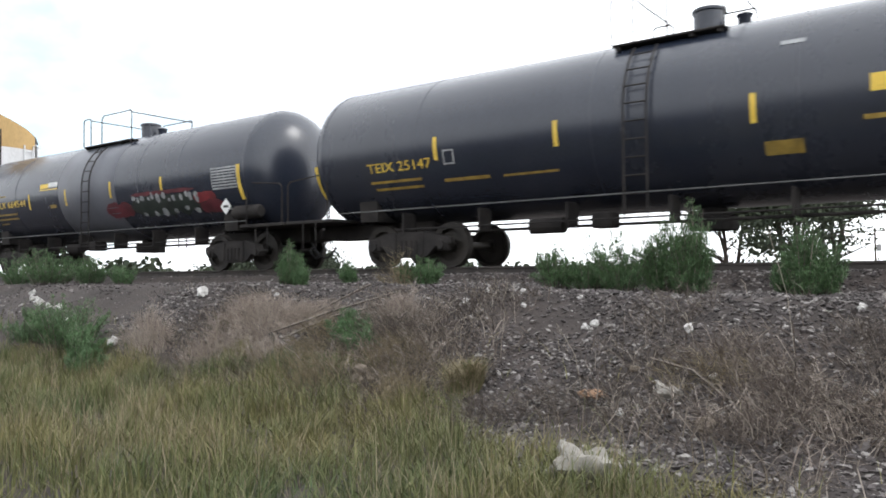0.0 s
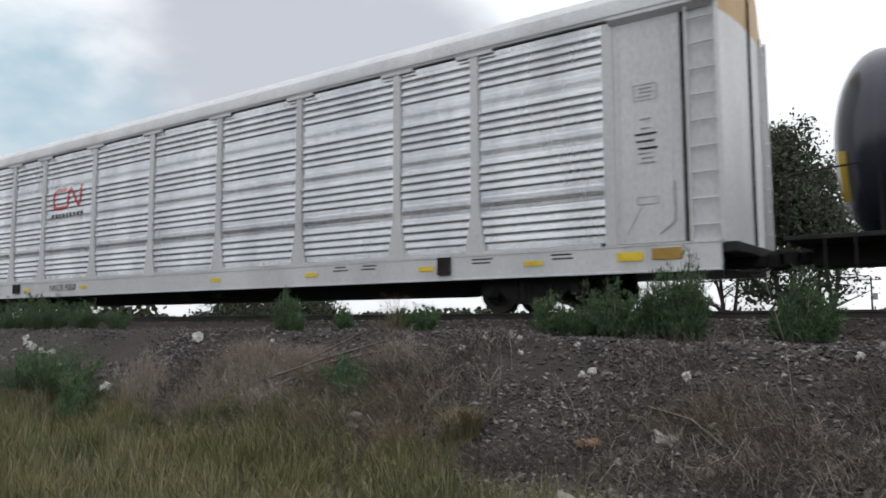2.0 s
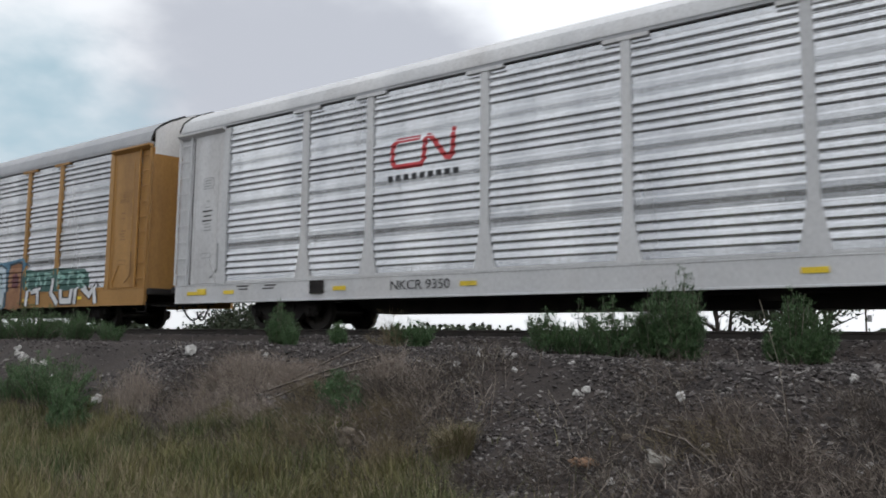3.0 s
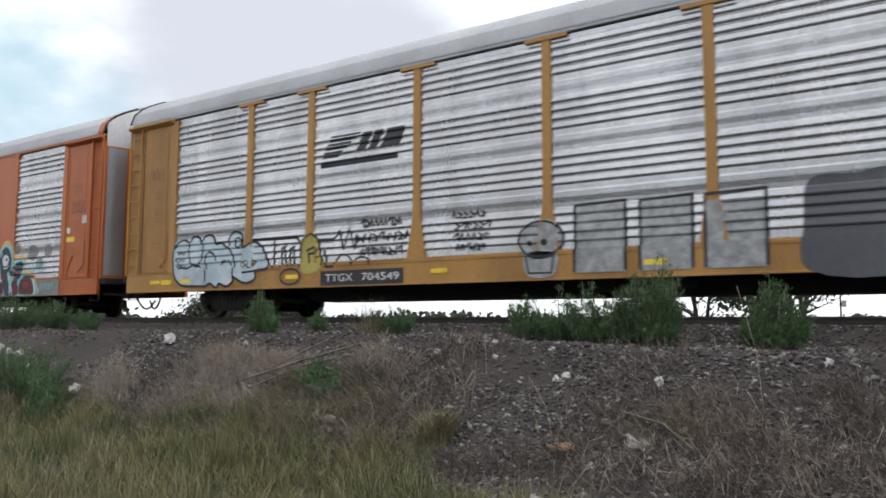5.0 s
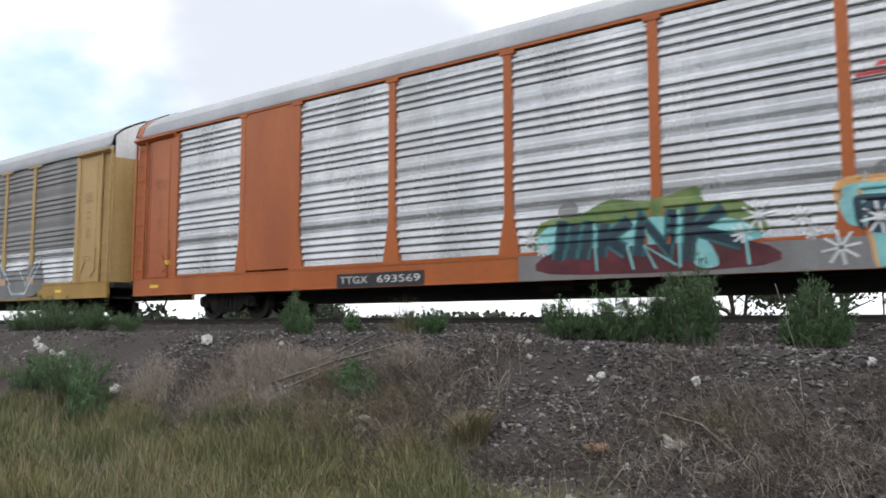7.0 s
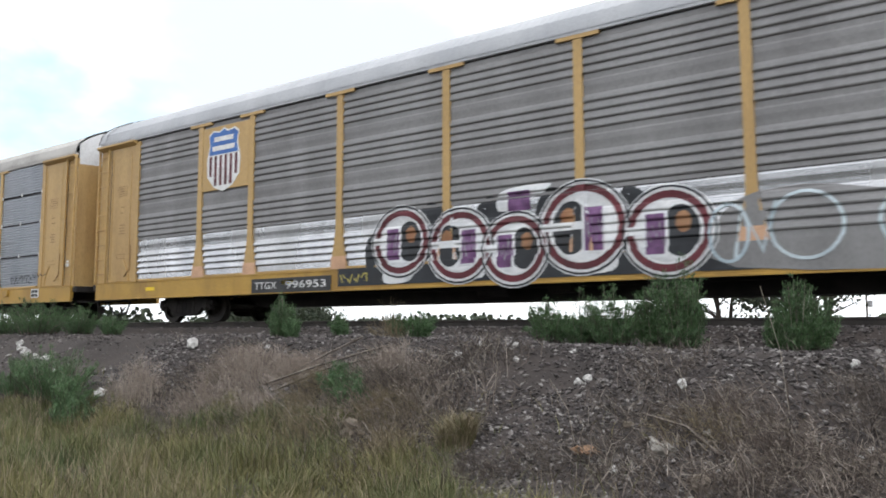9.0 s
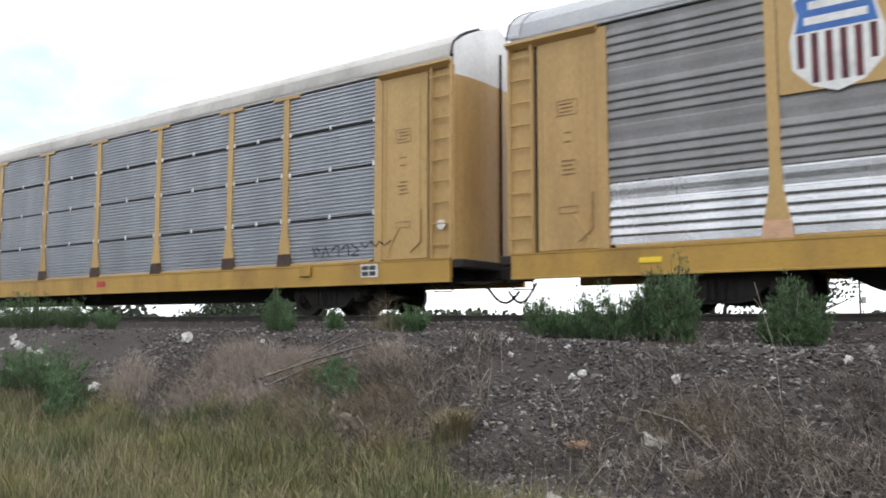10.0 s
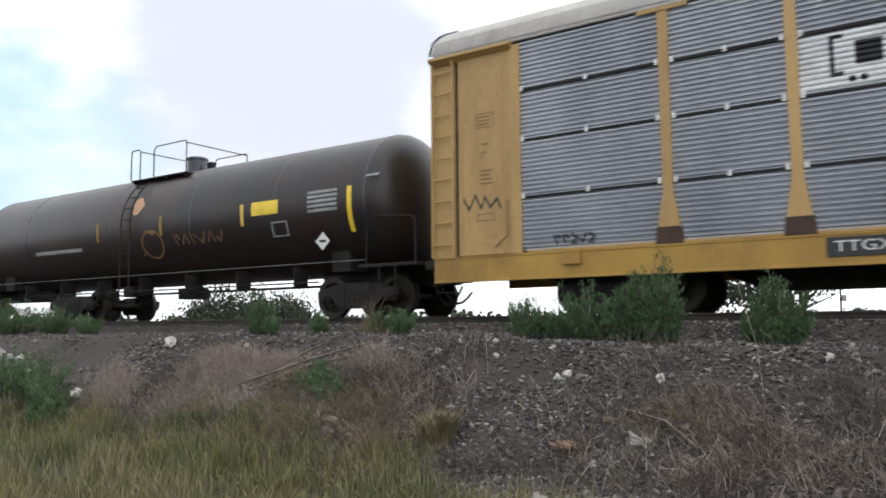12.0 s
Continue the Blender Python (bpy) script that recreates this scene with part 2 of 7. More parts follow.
STRAW = surface("dry_straw", (0.2, 0.165, 0.1), (0.3, 0.245, 0.155), 0.9, 0, 3, 20, 0, 1, (0.1, 0.07, 0.05), 0.2,
                [(0.11, 0.08, 0.05), (0.2, 0.16, 0.1), (0.4, 0.34, 0.23)], 0.7)
PINKSTRAW = surface("dry_weed_heads", (0.34, 0.285, 0.24), (0.44, 0.375, 0.32), 0.9, 0, 3, 20, 0, 1, (0.2, 0.14, 0.11), 0.2,
                    [(0.18, 0.14, 0.12), (0.34, 0.28, 0.235), (0.58, 0.5, 0.43)], 0.7)
TWIG = surface("grey_twigs", (0.09, 0.078, 0.068), (0.16, 0.138, 0.12), 0.9, 0, 3, 20, 0, 1, (0.05, 0.04, 0.04), 0.2,
               [(0.032, 0.024, 0.02), (0.075, 0.057, 0.047), (0.14, 0.112, 0.093), (0.38, 0.33, 0.28)], 0.8)
PALESTALK = surface("pale_broken_stalks", (0.2, 0.17, 0.145), (0.3, 0.26, 0.22), 0.9, 0, 3, 20, 0, 1, (0.08, 0.06, 0.05), 0.2,
                    [(0.07, 0.05, 0.042), (0.16, 0.125, 0.105), (0.27, 0.225, 0.19), (0.48, 0.42, 0.36)], 0.8)
BROWNTWIG = surface("reddish_twigs", (0.11, 0.078, 0.062), (0.18, 0.13, 0.105), 0.9, 0, 3, 20, 0, 1, (0.06, 0.04, 0.035), 0.2,
                    [(0.036, 0.028, 0.023), (0.085, 0.068, 0.057), (0.16, 0.132, 0.112), (0.38, 0.33, 0.28)], 0.8)
LEAF = surface("bush_leaves", (0.042, 0.098, 0.034), (0.075, 0.145, 0.052), 0.6, 0, 3, 20, 0, 1, (0.05, 0.085, 0.03), 0.2,
               [(0.028, 0.07, 0.024), (0.064, 0.13, 0.046), (0.13, 0.21, 0.09)], 0.75)
LEAF_DARK = surface("tree_leaves", (0.022, 0.035, 0.018), (0.04, 0.055, 0.025), 0.7, 0, 2, 20, 0, 1, (0.02, 0.03, 0.02), 0.2,
                    [(0.015, 0.026, 0.014), (0.035, 0.05, 0.024), (0.06, 0.075, 0.035)], 0.7)
BARK = surface("bark", (0.06, 0.048, 0.04), (0.1, 0.08, 0.065), 0.95, 0, 5, 50, 0.5)
PALE_POLE = surface("grey_pole_paint", (0.3, 0.3, 0.3), (0.4, 0.4, 0.4), 0.7, 0, 5, 50, 0.1)
RUBBER = surface("rubber_hose", (0.012, 0.012, 0.012), (0.02, 0.02, 0.02), 0.6, 0, 5, 50, 0.1)


# ---------------------------------------------------------------- mesh tools
class Shape:
    """Vertices and faces gathered for one mesh."""

    def __init__(self):
        self.v, self.f = [], []

    def add(self, verts, faces):
        k = len(self.v)
        self.v += [tuple(p) for p in verts]
        self.f += [tuple(i + k for i in f) for f in faces]
        return self

    def box(self, x0, x1, y0, y1, z0, z1, b=0.008):
        """A box with chamfered edges."""
        b = min(b, (x1 - x0) * 0.3, (y1 - y0) * 0.3, (z1 - z0) * 0.3)
        v, idx = [], {}
        for sx in (0, 1):
            for sy in (0, 1):
                for sz in (0, 1):
                    for ax in range(3):
                        p = []
                        for a, (lo, hi, s) in enumerate(((x0, x1, sx), (y0, y1, sy), (z0, z1, sz))):
                            e = 0 if a == ax else b
                            p.append(hi - e if s else lo + e)
                        idx[sx, sy, sz, ax] = len(v)
                        v.append(p)
        f = []
        for ax in range(3):
            o = [a for a in range(3) if a != ax]
            for s in (0, 1):
                quad = []
                for a, c in ((0, 0), (1, 0), (1, 1), (0, 1)):
                    k = [0, 0, 0]
                    k[ax], k[o[0]], k[o[1]] = s, a, c
                    quad.append(idx[(*k, ax)])
                f.append(quad if (s == 1) == (ax != 1) else quad[::-1])
            for a in (0, 1):
                for c in (0, 1):
                    k0, k1 = [0, 0, 0], [0, 0, 0]
                    k0[ax], k1[ax] = 0, 1
                    k0[o[0]] = k1[o[0]] = a
                    k0[o[1]] = k1[o[1]] = c
                    f.append([idx[(*k0, o[0])], idx[(*k1, o[0])], idx[(*k1, o[1])], idx[(*k0, o[1])]])
        for c in ((i, j, k) for i in (0, 1) for j in (0, 1) for k in (0, 1)):
            f.append([idx[(*c, 0)], idx[(*c, 1)], idx[(*c, 2)]])
        return self.add(v, f)

    def rod(self, p0, p1, r, n=8, r2=None, caps=True):
        p0, p1 = Vector(p0), Vector(p1)
        r2 = r if r2 is None else r2
        d = (p1 - p0).normalized()
        u = d.orthogonal().normalized()
        w = d.cross(u)
        v = []
        for p, q in ((p0, r), (p1, r2)):
            for i in range(n):
                a = 2 * math.pi * i / n
                v.append(p + q * (math.cos(a) * u + math.sin(a) * w))
        f = [[i, (i + 1) % n, n + (i + 1) % n, n + i] for i in range(n)]
        if caps:
            f += [list(range(n))[::-1], list(range(n, 2 * n))]
        return self.add(v, f)

    def pipe(self, pts, r, n=6):
        """A bent tube along points, in one piece."""
        P = [Vector(p) for p in pts]
        v, u = [], None
        for k, p in enumerate(P):
            a = (p - P[k - 1]).normalized() if k else (P[1] - p).normalized()
            b = (P[k + 1] - p).normalized() if k + 1 < len(P) else a
            d = (a + b).normalized()
            u = d.orthogonal().normalized() if u is None else (u - d * u.dot(d)).normalized()
            w = d.cross(u)
            for i in range(n):
                t = 2 * math.pi * i / n
                v.append(p + r * (math.cos(t) * u + math.sin(t) * w))
        m = len(P)
        f = [[k * n + i, k * n + (i + 1) % n, (k + 1) * n + (i + 1) % n, (k + 1) * n + i] for k in range(m - 1) for i in range(n)]
        return self.add(v, f + [list(range(n))[::-1], list(range((m - 1) * n, m * n))])

    def slab(self, poly, y0, y1):
        """A polygon in x and z, extruded along y."""
        n = len(poly)
        v = [(x, y0, z) for x, z in poly] + [(x, y1, z) for x, z in poly]
        return self.add(v, [list(range(n)), list(range(n, 2 * n))[::-1]] + [[i, n + i, n + (i + 1) % n, (i + 1) % n] for i in range(n)])

    def beam(self, poly, x0, x1):
        """A polygon in y and z, extruded along x."""
        n = len(poly)
        v = [(x0, y, z) for y, z in poly] + [(x1, y, z) for y, z in poly]
        return self.add(v, [list(range(n)), list(range(n, 2 * n))[::-1]] + [[i, n + i, n + (i + 1) % n, (i + 1) % n] for i in range(n)])

    def grid(self, rows):
        n = len(rows[0])
        v = [p for r in rows for p in r]
        return self.add(v, [[i * n + j, i * n + j + 1, (i + 1) * n + j + 1, (i + 1) * n + j] for i in range(len(rows) - 1) for j in range(n - 1)])

    def lathe(self, profile, axis, n=24):
        """A profile of (along, radius) turned round the line axis = (letter, point)."""
        letter, (cx, cy, cz) = axis
        rows = []
        for a, r in profile:
            row = []
            for i in range(n + 1):
                t = 2 * math.pi * i / n
                c, s = r * math.cos(t), r * math.sin(t)
                row.append({"x": (cx + a, cy + c, cz + s), "y": (cx + c, cy + a, cz + s), "z": (cx + c, cy + s, cz + a)}[letter])
            rows.append(row)
        return self.grid(rows)

    def data(self, name, mat, smooth=None):
        me = bpy.data.meshes.new(name)
        me.from_pydata(self.v, [], self.f)
        me.materials.append(mat)
        if smooth:
            bm = bmesh.new()
            bm.from_mesh(me)
            bmesh.ops.remove_doubles(bm, verts=bm.verts, dist=1e-5)
            bmesh.ops.recalc_face_normals(bm, faces=bm.faces)
            bm.to_mesh(me)
            bm.free()
            me.shade_smooth()
            me.set_sharp_from_angle(angle=radians(smooth))
        me.update()
        return me


def part(name, shape, mat, parent, label="", smooth=None, at=None):
    me = shape if isinstance(shape, bpy.types.Mesh) else shape.data(name, mat, smooth)
    ob = new(name, me)
    if parent:
        ob.parent = parent
    if at:
        ob.matrix_basis = at
    if label:
        tagged(ob, label)
    return ob


def thing(name, shape, mat, label, category, group="", kind="", smooth=None, at=None):
    ob = part(name, shape, mat, None, smooth=smooth, at=at)
    return tagged(ob, label, category, group, kind)


def base(name, label, category, group="", at=None):
    ob = new(name)
    if at:
        ob.matrix_basis = at
    return tagged(ob, label, category, group)


def text_mesh(words, size, mat, width=None):
    """Letters as a thin solid in the x-z plane that faces -y, centred on the origin."""
    cu = bpy.data.curves.new("lettering", "FONT")
    cu.body, cu.size, cu.extrude = words, size, 0.0015
    cu.align_x, cu.align_y = "CENTER", "CENTER"
    cu.resolution_u = 3
    ob = bpy.data.objects.new("lettering", cu)
    scene.collection.objects.link(ob)
    bpy.context.view_layer.update()
    me = bpy.data.meshes.new_from_object(ob.evaluated_get(bpy.context.evaluated_depsgraph_get()))
    bpy.data.objects.remove(ob)
    me.materials.clear()
    me.materials.append(mat)
    xs = [v.co.x for v in me.vertices]
    k = width / (max(xs) - min(xs)) if width else 1
    mid = (max(xs) + min(xs)) / 2
    for v in me.vertices:
        v.co = Vector(((v.co.x - mid) * k, -v.co.z, v.co.y))
    return me


# ---------------------------------------------------------------- ground and track
def smooth_step(a, b, x):
    t = min(1, max(0, (x - a) / (b - a)))
    return t * t * (3 - 2 * t)


def bench_z(x):
    return -0.31 - 0.13 * smooth_step(-6.5, -3.0, x) - 0.05 * smooth_step(-14, -30, x)


def crest_y(x):
    return 9.4 + 0.25 * math.sin(x * 0.5) + 0.15 * math.sin(x * 1.3 + 1)


def ground_z(x, y):
    """Height of the ground: a flat verge, the bank up to a bench, the ballast of the track, fields beyond."""
    near = math.exp(-(max(0, abs(x + 8) - 25) / 12) ** 2)
    bump = 0.05 * noise.noise((x * 0.7, y * 0.7, 3)) + 0.025 * noise.noise((x * 2.3, y * 2.3, 7))
    low = -1.78 + 0.10 * noise.noise((x * 0.25, y * 0.25, 1))
    cy = crest_y(x)
    slope = bench_z(x) + 0.02 - 0.50 * (cy - y) + 0.1 * noise.noise((x * 0.45, y * 0.45, 9)) * min(1, max(0, (cy - y) / 1.5))
    k = 0.22
    bank = low + k * math.log(1 + math.exp(min(40, (slope - low) / k)))
    top = bench_z(x)
    z = min(bank, top) if y < cy + 0.6 else top
    if y < cy + 0.6:
        d = bank - top
        z = top - 0.06 * math.log(1 + math.exp(-d / 0.06)) if d > -3 else bank
    z += bump * near * (1 - smooth_step(10.6, 11.6, y))
    d = abs(y - TRACK_Y)
    if y > 9:
        z = max(z, -0.15 - max(0, d - 1.55) * 0.55) if d < 2.4 else z
        if y > TRACK_Y:
            z = max(-0.15 - max(0, d - 1.55) * 0.55, -1.05)
    return z


def steps(*runs):
    out = []
    for a, b, s in runs:
        n = max(1, round((b - a) / s))
        out += [a + (b - a) * i / n for i in range(n)]
    return out + [runs[-1][1]]


def build_ground():
    xs = steps((-3000, -600, 600), (-600, -120, 60), (-120, -40, 5), (-40, -24, 0.5), (-24, 3, 0.14), (3, 20, 0.6), (20, 120, 10), (120, 600, 80), (600, 3000, 600))
    ys = steps((-3000, -200, 400), (-200, -10, 20), (-10, 3, 0.7), (3, 12.6, 0.12), (12.6, 17, 0.25), (17, 40, 3), (40, 200, 20), (200, 3000, 300))
    s = Shape()
    s.grid([[(x, y, ground_z(x, y)) for x in xs] for y in ys])
    ob = thing("ground", s, EARTH, "grey-brown gravelly railway bank and open ground", "ground", kind="structure", smooth=60)
    return ob


def build_track():
    track = base("railway_track", "straight railway track of steel rails on timber sleepers", "railway track")
    tagged(track, kind="structure")
    prof = [(-0.075, -0.171), (0.075, -0.171), (0.07, -0.155), (0.012, -0.135), (0.01, -0.045), (0.036, -0.035), (0.036, -0.006), (0.028, 0), (-0.028, 0), (-0.036, -0.006), (-0.036, -0.035), (-0.01, -0.045), (-0.012, -0.135), (-0.07, -0.155)]
    for y in (TRACK_Y - 0.7525, TRACK_Y + 0.7525):
        part("rail", Shape().beam([(y + a, z) for a, z in prof], -400, 300), RAILSIDE, track, "grimy rail with a worn bright head")
        part("rail_head", Shape().box(-400, 300, y - 0.024, y + 0.024, 0, 0.003, 0.001), SHINY, track, "bright worn running surface")
    tie = Shape().box(-0.115, 0.115, TRACK_Y - 1.3, TRACK_Y + 1.3, -0.34, -0.172, 0.015).data("sleeper", WOOD)
    for i in range(240):
        part("sleeper", tie, WOOD, track, at=pose(-95 + i * 0.5 + random.uniform(-0.02, 0.02), random.uniform(-0.03, 0.03), random.uniform(-0.008, 0.004)))


def rock_shape(r, seed, flat=0.7, cuts=2, rough=0.5):
    bm = bmesh.new()
    bmesh.ops.create_icosphere(bm, subdivisions=cuts, radius=1)
    s = Shape()
    for v in bm.verts:
        d = v.co.normalized()
        k = 1 + rough * noise.noise(d * 1.4 + Vector((seed, seed * 2, 0))) + rough * 0.4 * noise.noise(d * 4 + Vector((0, seed, 5)))
        v.co = d * k
    s.add([(v.co.x * r, v.co.y * r * 0.8, v.co.z * r * flat) for v in bm.verts], [[v.index for v in f.verts] for f in bm.faces])
    bm.free()
    return s


build_ground()
build_track()


# ---------------------------------------------------------------- the train
WHEELS = []      # (wheelset, x in its car, radius)
CARS = []        # (car, x of its middle at 0 s)
HALF = 1.5       # half the width of a car


def wheelset_mesh(r):
    s = Shape()
    for side in (-1, 1):
        y = side * 0.7525
        prof = [(-0.07, r - 0.12), (-0.07, r), (0.04, r + 0.004), (0.05, r + 0.026), (0.066, r + 0.026), (0.07, r - 0.06), (0.025, r - 0.09), (0.0, 0.16), (0.06, 0.13), (0.06, 0.08)]
        outer = [(-0.07, 0.0), (-0.07, 0.1), (-0.02, 0.14), (-0.03, r - 0.12), (-0.07, r - 0.10)]
        s.lathe([(y - side * a * -1, q) for a, q in outer], ("y", (0, 0, 0)), 28)
        s.lathe([(y - side * a, q) for a, q in prof], ("y", (0, 0, 0)), 28)
        for k in range(4):      # lugs, so that the turning shows
            a = math.pi / 2 * k + 0.3
            p = Vector((math.cos(a) * 0.2, y + side * 0.025, math.sin(a) * 0.2))
            s.rod(p, p + Vector((0, side * 0.03, 0)), 0.03, 6)
    s.rod((0, -1.05, 0), (0, 1.05, 0), 0.08, 12)
    return s.data("wheelset", STEEL, 40)


def truck_mesh(r, half):
    s = Shape()
    for side in (-1, 1):
        y = side * 1.02
        top = [(-half - 0.22, r + 0.02), (-half - 0.2, r + 0.14), (-half + 0.1, r + 0.2), (-0.45, r + 0.28), (0.45, r + 0.28), (half - 0.1, r + 0.2), (half + 0.2, r + 0.14), (half + 0.22, r + 0.02)]
        low = [(half - 0.16, r + 0.0), (0.5, r - 0.22), (0.3, r - 0.26), (-0.3, r - 0.26), (-0.5, r - 0.22), (-half + 0.16, r + 0.0)]
        s.slab(top + low, y - 0.07, y + 0.07)
        for x in (-half, half):
            s.box(x - 0.13, x + 0.13, y - 0.1, y + 0.1, r - 0.12, r + 0.14, 0.02)
            s.rod((x, y + side * 0.1, r), (x, y + side * 0.16, r), 0.085, 10)
        for x in (-0.2, -0.07, 0.07, 0.2):
            s.rod((x, y + side * 0.075, r - 0.2), (x, y + side * 0.075, r + 0.1), 0.055, 8)
        for x in (-0.36, 0.36):
            s.box(x - 0.05, x + 0.05, y + side * 0.07 - 0.03, y + side * 0.07 + 0.03, r - 0.2, r + 0.26, 0.01)
    s.box(-0.2, 0.2, -1.1, 1.1, r - 0.08, r + 0.2, 0.03)
    for x in (-half + 0.52, half - 0.52):
        s.box(x - 0.06, x + 0.06, -0.95, 0.95, r - 0.12, r + 0.02, 0.02)
    return s.data("truck", DARK, 40)


def wheel_run(car, xs, r=0.42, half=0.89):
    ws, tr = wheelset_mesh(r), truck_mesh(r, half)
    for x in xs:
        part("truck", tr, DARK, car, "grimy cast steel truck frame", at=pose(x, 0, 0))
        for dx in (-half, half):
            w = part("wheelset", ws, STEEL, car, "worn steel wheels on their axle", at=pose(x + dx, 0, r))
            WHEELS.append((w, x + dx, r))


def couplers(car, end, z=0.85):
    for s in (-1, 1):
        c = Shape()
        c.box(min(s * (end - 0.5), s * (end + 0.45)), max(s * (end - 0.5), s * (end + 0.45)), -0.09, 0.09, z - 0.1, z + 0.1, 0.02)
        x0, x1 = sorted((s * (end + 0.35), s * (end + 0.68)))
        c.box(x0, x1, -0.2, 0.12, z - 0.15, z + 0.15, 0.05)
        part("coupler", c, DARK, car, "heavy knuckle coupler")
        h = Shape()
        pts = [(s * (end + 0.1 + 0.1 * k), -0.35 + 0.02 * k, z - 0.2 - 0.38 * math.sin(math.pi * k / 8)) for k in range(8)]
        h.pipe(pts, 0.028, 6)
        part("brake_hose", h, RUBBER, car, "hanging black rubber brake hose")


def ribs_profile(z0, z1, style):
    """(y, z) points of a pressed side panel, bottom to top; y is towards the outside (negative)."""
    pts = [(-HALF + 0.045, z0)]
    if style == "fine":
        gaps = [2.11, 3.15, 4.08]
        z = z0 + 0.02
        while z < z1 - 0.06:
            if any(abs(z + 0.04 - g) < 0.042 for g in gaps):
                pts += [(-HALF + 0.045, z), (-HALF + 0.2, z + 0.002), (-HALF + 0.2, z + 0.036), (-HALF + 0.03, z + 0.04), (-HALF + 0.03, z + 0.06)]
                z += 0.07
                continue
            pts += [(-HALF + 0.05, z), (-HALF + 0.022, z + 0.022), (-HALF + 0.022, z + 0.05), (-HALF + 0.05, z + 0.075)]
            z += 0.082
    else:
        for top in (1.765, 2.775, 3.775, 4.76):
            if top > 2:         # a broad shallow swage below each set of four ribs
                for y, dz in ((0.034, -0.90), (0.05, -0.868), (0.0465, -0.79), (0.036, -0.70), (0.034, -0.61), (0.05, -0.575)):
                    pts.append((-HALF + y, top + dz))
            for k in (3, 2, 1, 0):
                d = top - 0.157 * k
                for y, dz in ((0.05, -0.012), (0.019, 0.005), (0.0135, 0.028), (0.028, 0.08), (0.05, 0.134)):
                    pts.append((-HALF + y, d + dz))
        pts = [q for q in pts if q[1] < z1 - 0.01]
    pts.append((-HALF + 0.045, z1))
    return pts


POSTS = (1.42, 4.26, 7.13, 9.05, 11.8)
BAYS = [(-11.8, -9.05), (-9.05, -7.13), (-7.13, -4.26), (-4.26, -1.42), (-1.42, 1.42), (1.42, 4.26), (4.26, 7.13), (7.13, 9.05), (9.05, 11.8)]
Z_SILL, Z_DECK, Z_TOP = 0.63, 1.1, 4.98


def post_half(z):
    """Half the width of a side post, which flares at its foot."""
    return 0.085 + 0.13 * max(0, min(1, (1.95 - z) / 0.75))


FLAT = {}        # bays of a car that are plain sheet


def side_y(x, z, prof, flat=()):
    """Where the outer face of a car's side lies."""
    if z < 1.156:
        return -HALF - 0.012
    for p in POSTS:
        if abs(abs(x) - p) < post_half(z) + 0.004:
            return -HALF - 0.002
    if abs(x) > 11.8:
        return -HALF + 0.018
    for i in flat:
        if BAYS[i][0] < x < BAYS[i][1]:
            return -HALF + 0.005
    zs = [q[1] for q in prof]
    return float(np.interp(z, zs, [q[0] for q in prof]))


def panel_mesh(x0, x1, prof, mat, name="side_panel", rivets=True):
    s = Shape()
    s.grid([[(x, y, z) for y, z in prof] for x in (x0, x1)])
    s.grid([[(x, y + 0.03, z) for y, z in ((-HALF + 0.045, prof[0][1]), (-HALF + 0.045, prof[-1][1]))] for x in (x1, x0)])
    if rivets:
        n = len(prof)
        for y, z in prof[1:-1]:
            if abs(y + HALF - 0.036) < 0.0005:
                k = max(2, round((x1 - x0) / 0.36))
                for i in range(k + 1):
                    x = x0 + 0.06 + (x1 - x0 - 0.12) * i / k
                    s.box(x - 0.011, x + 0.011, y - 0.007, y + 0.002, z - 0.011, z + 0.011, 0.004)
    return s.data(name, mat)


def mirrored(me, name):
    m = me.copy()
    m.transform(Matrix.Diagonal((1, -1, 1, 1)))
    m.flip_normals()
    return m


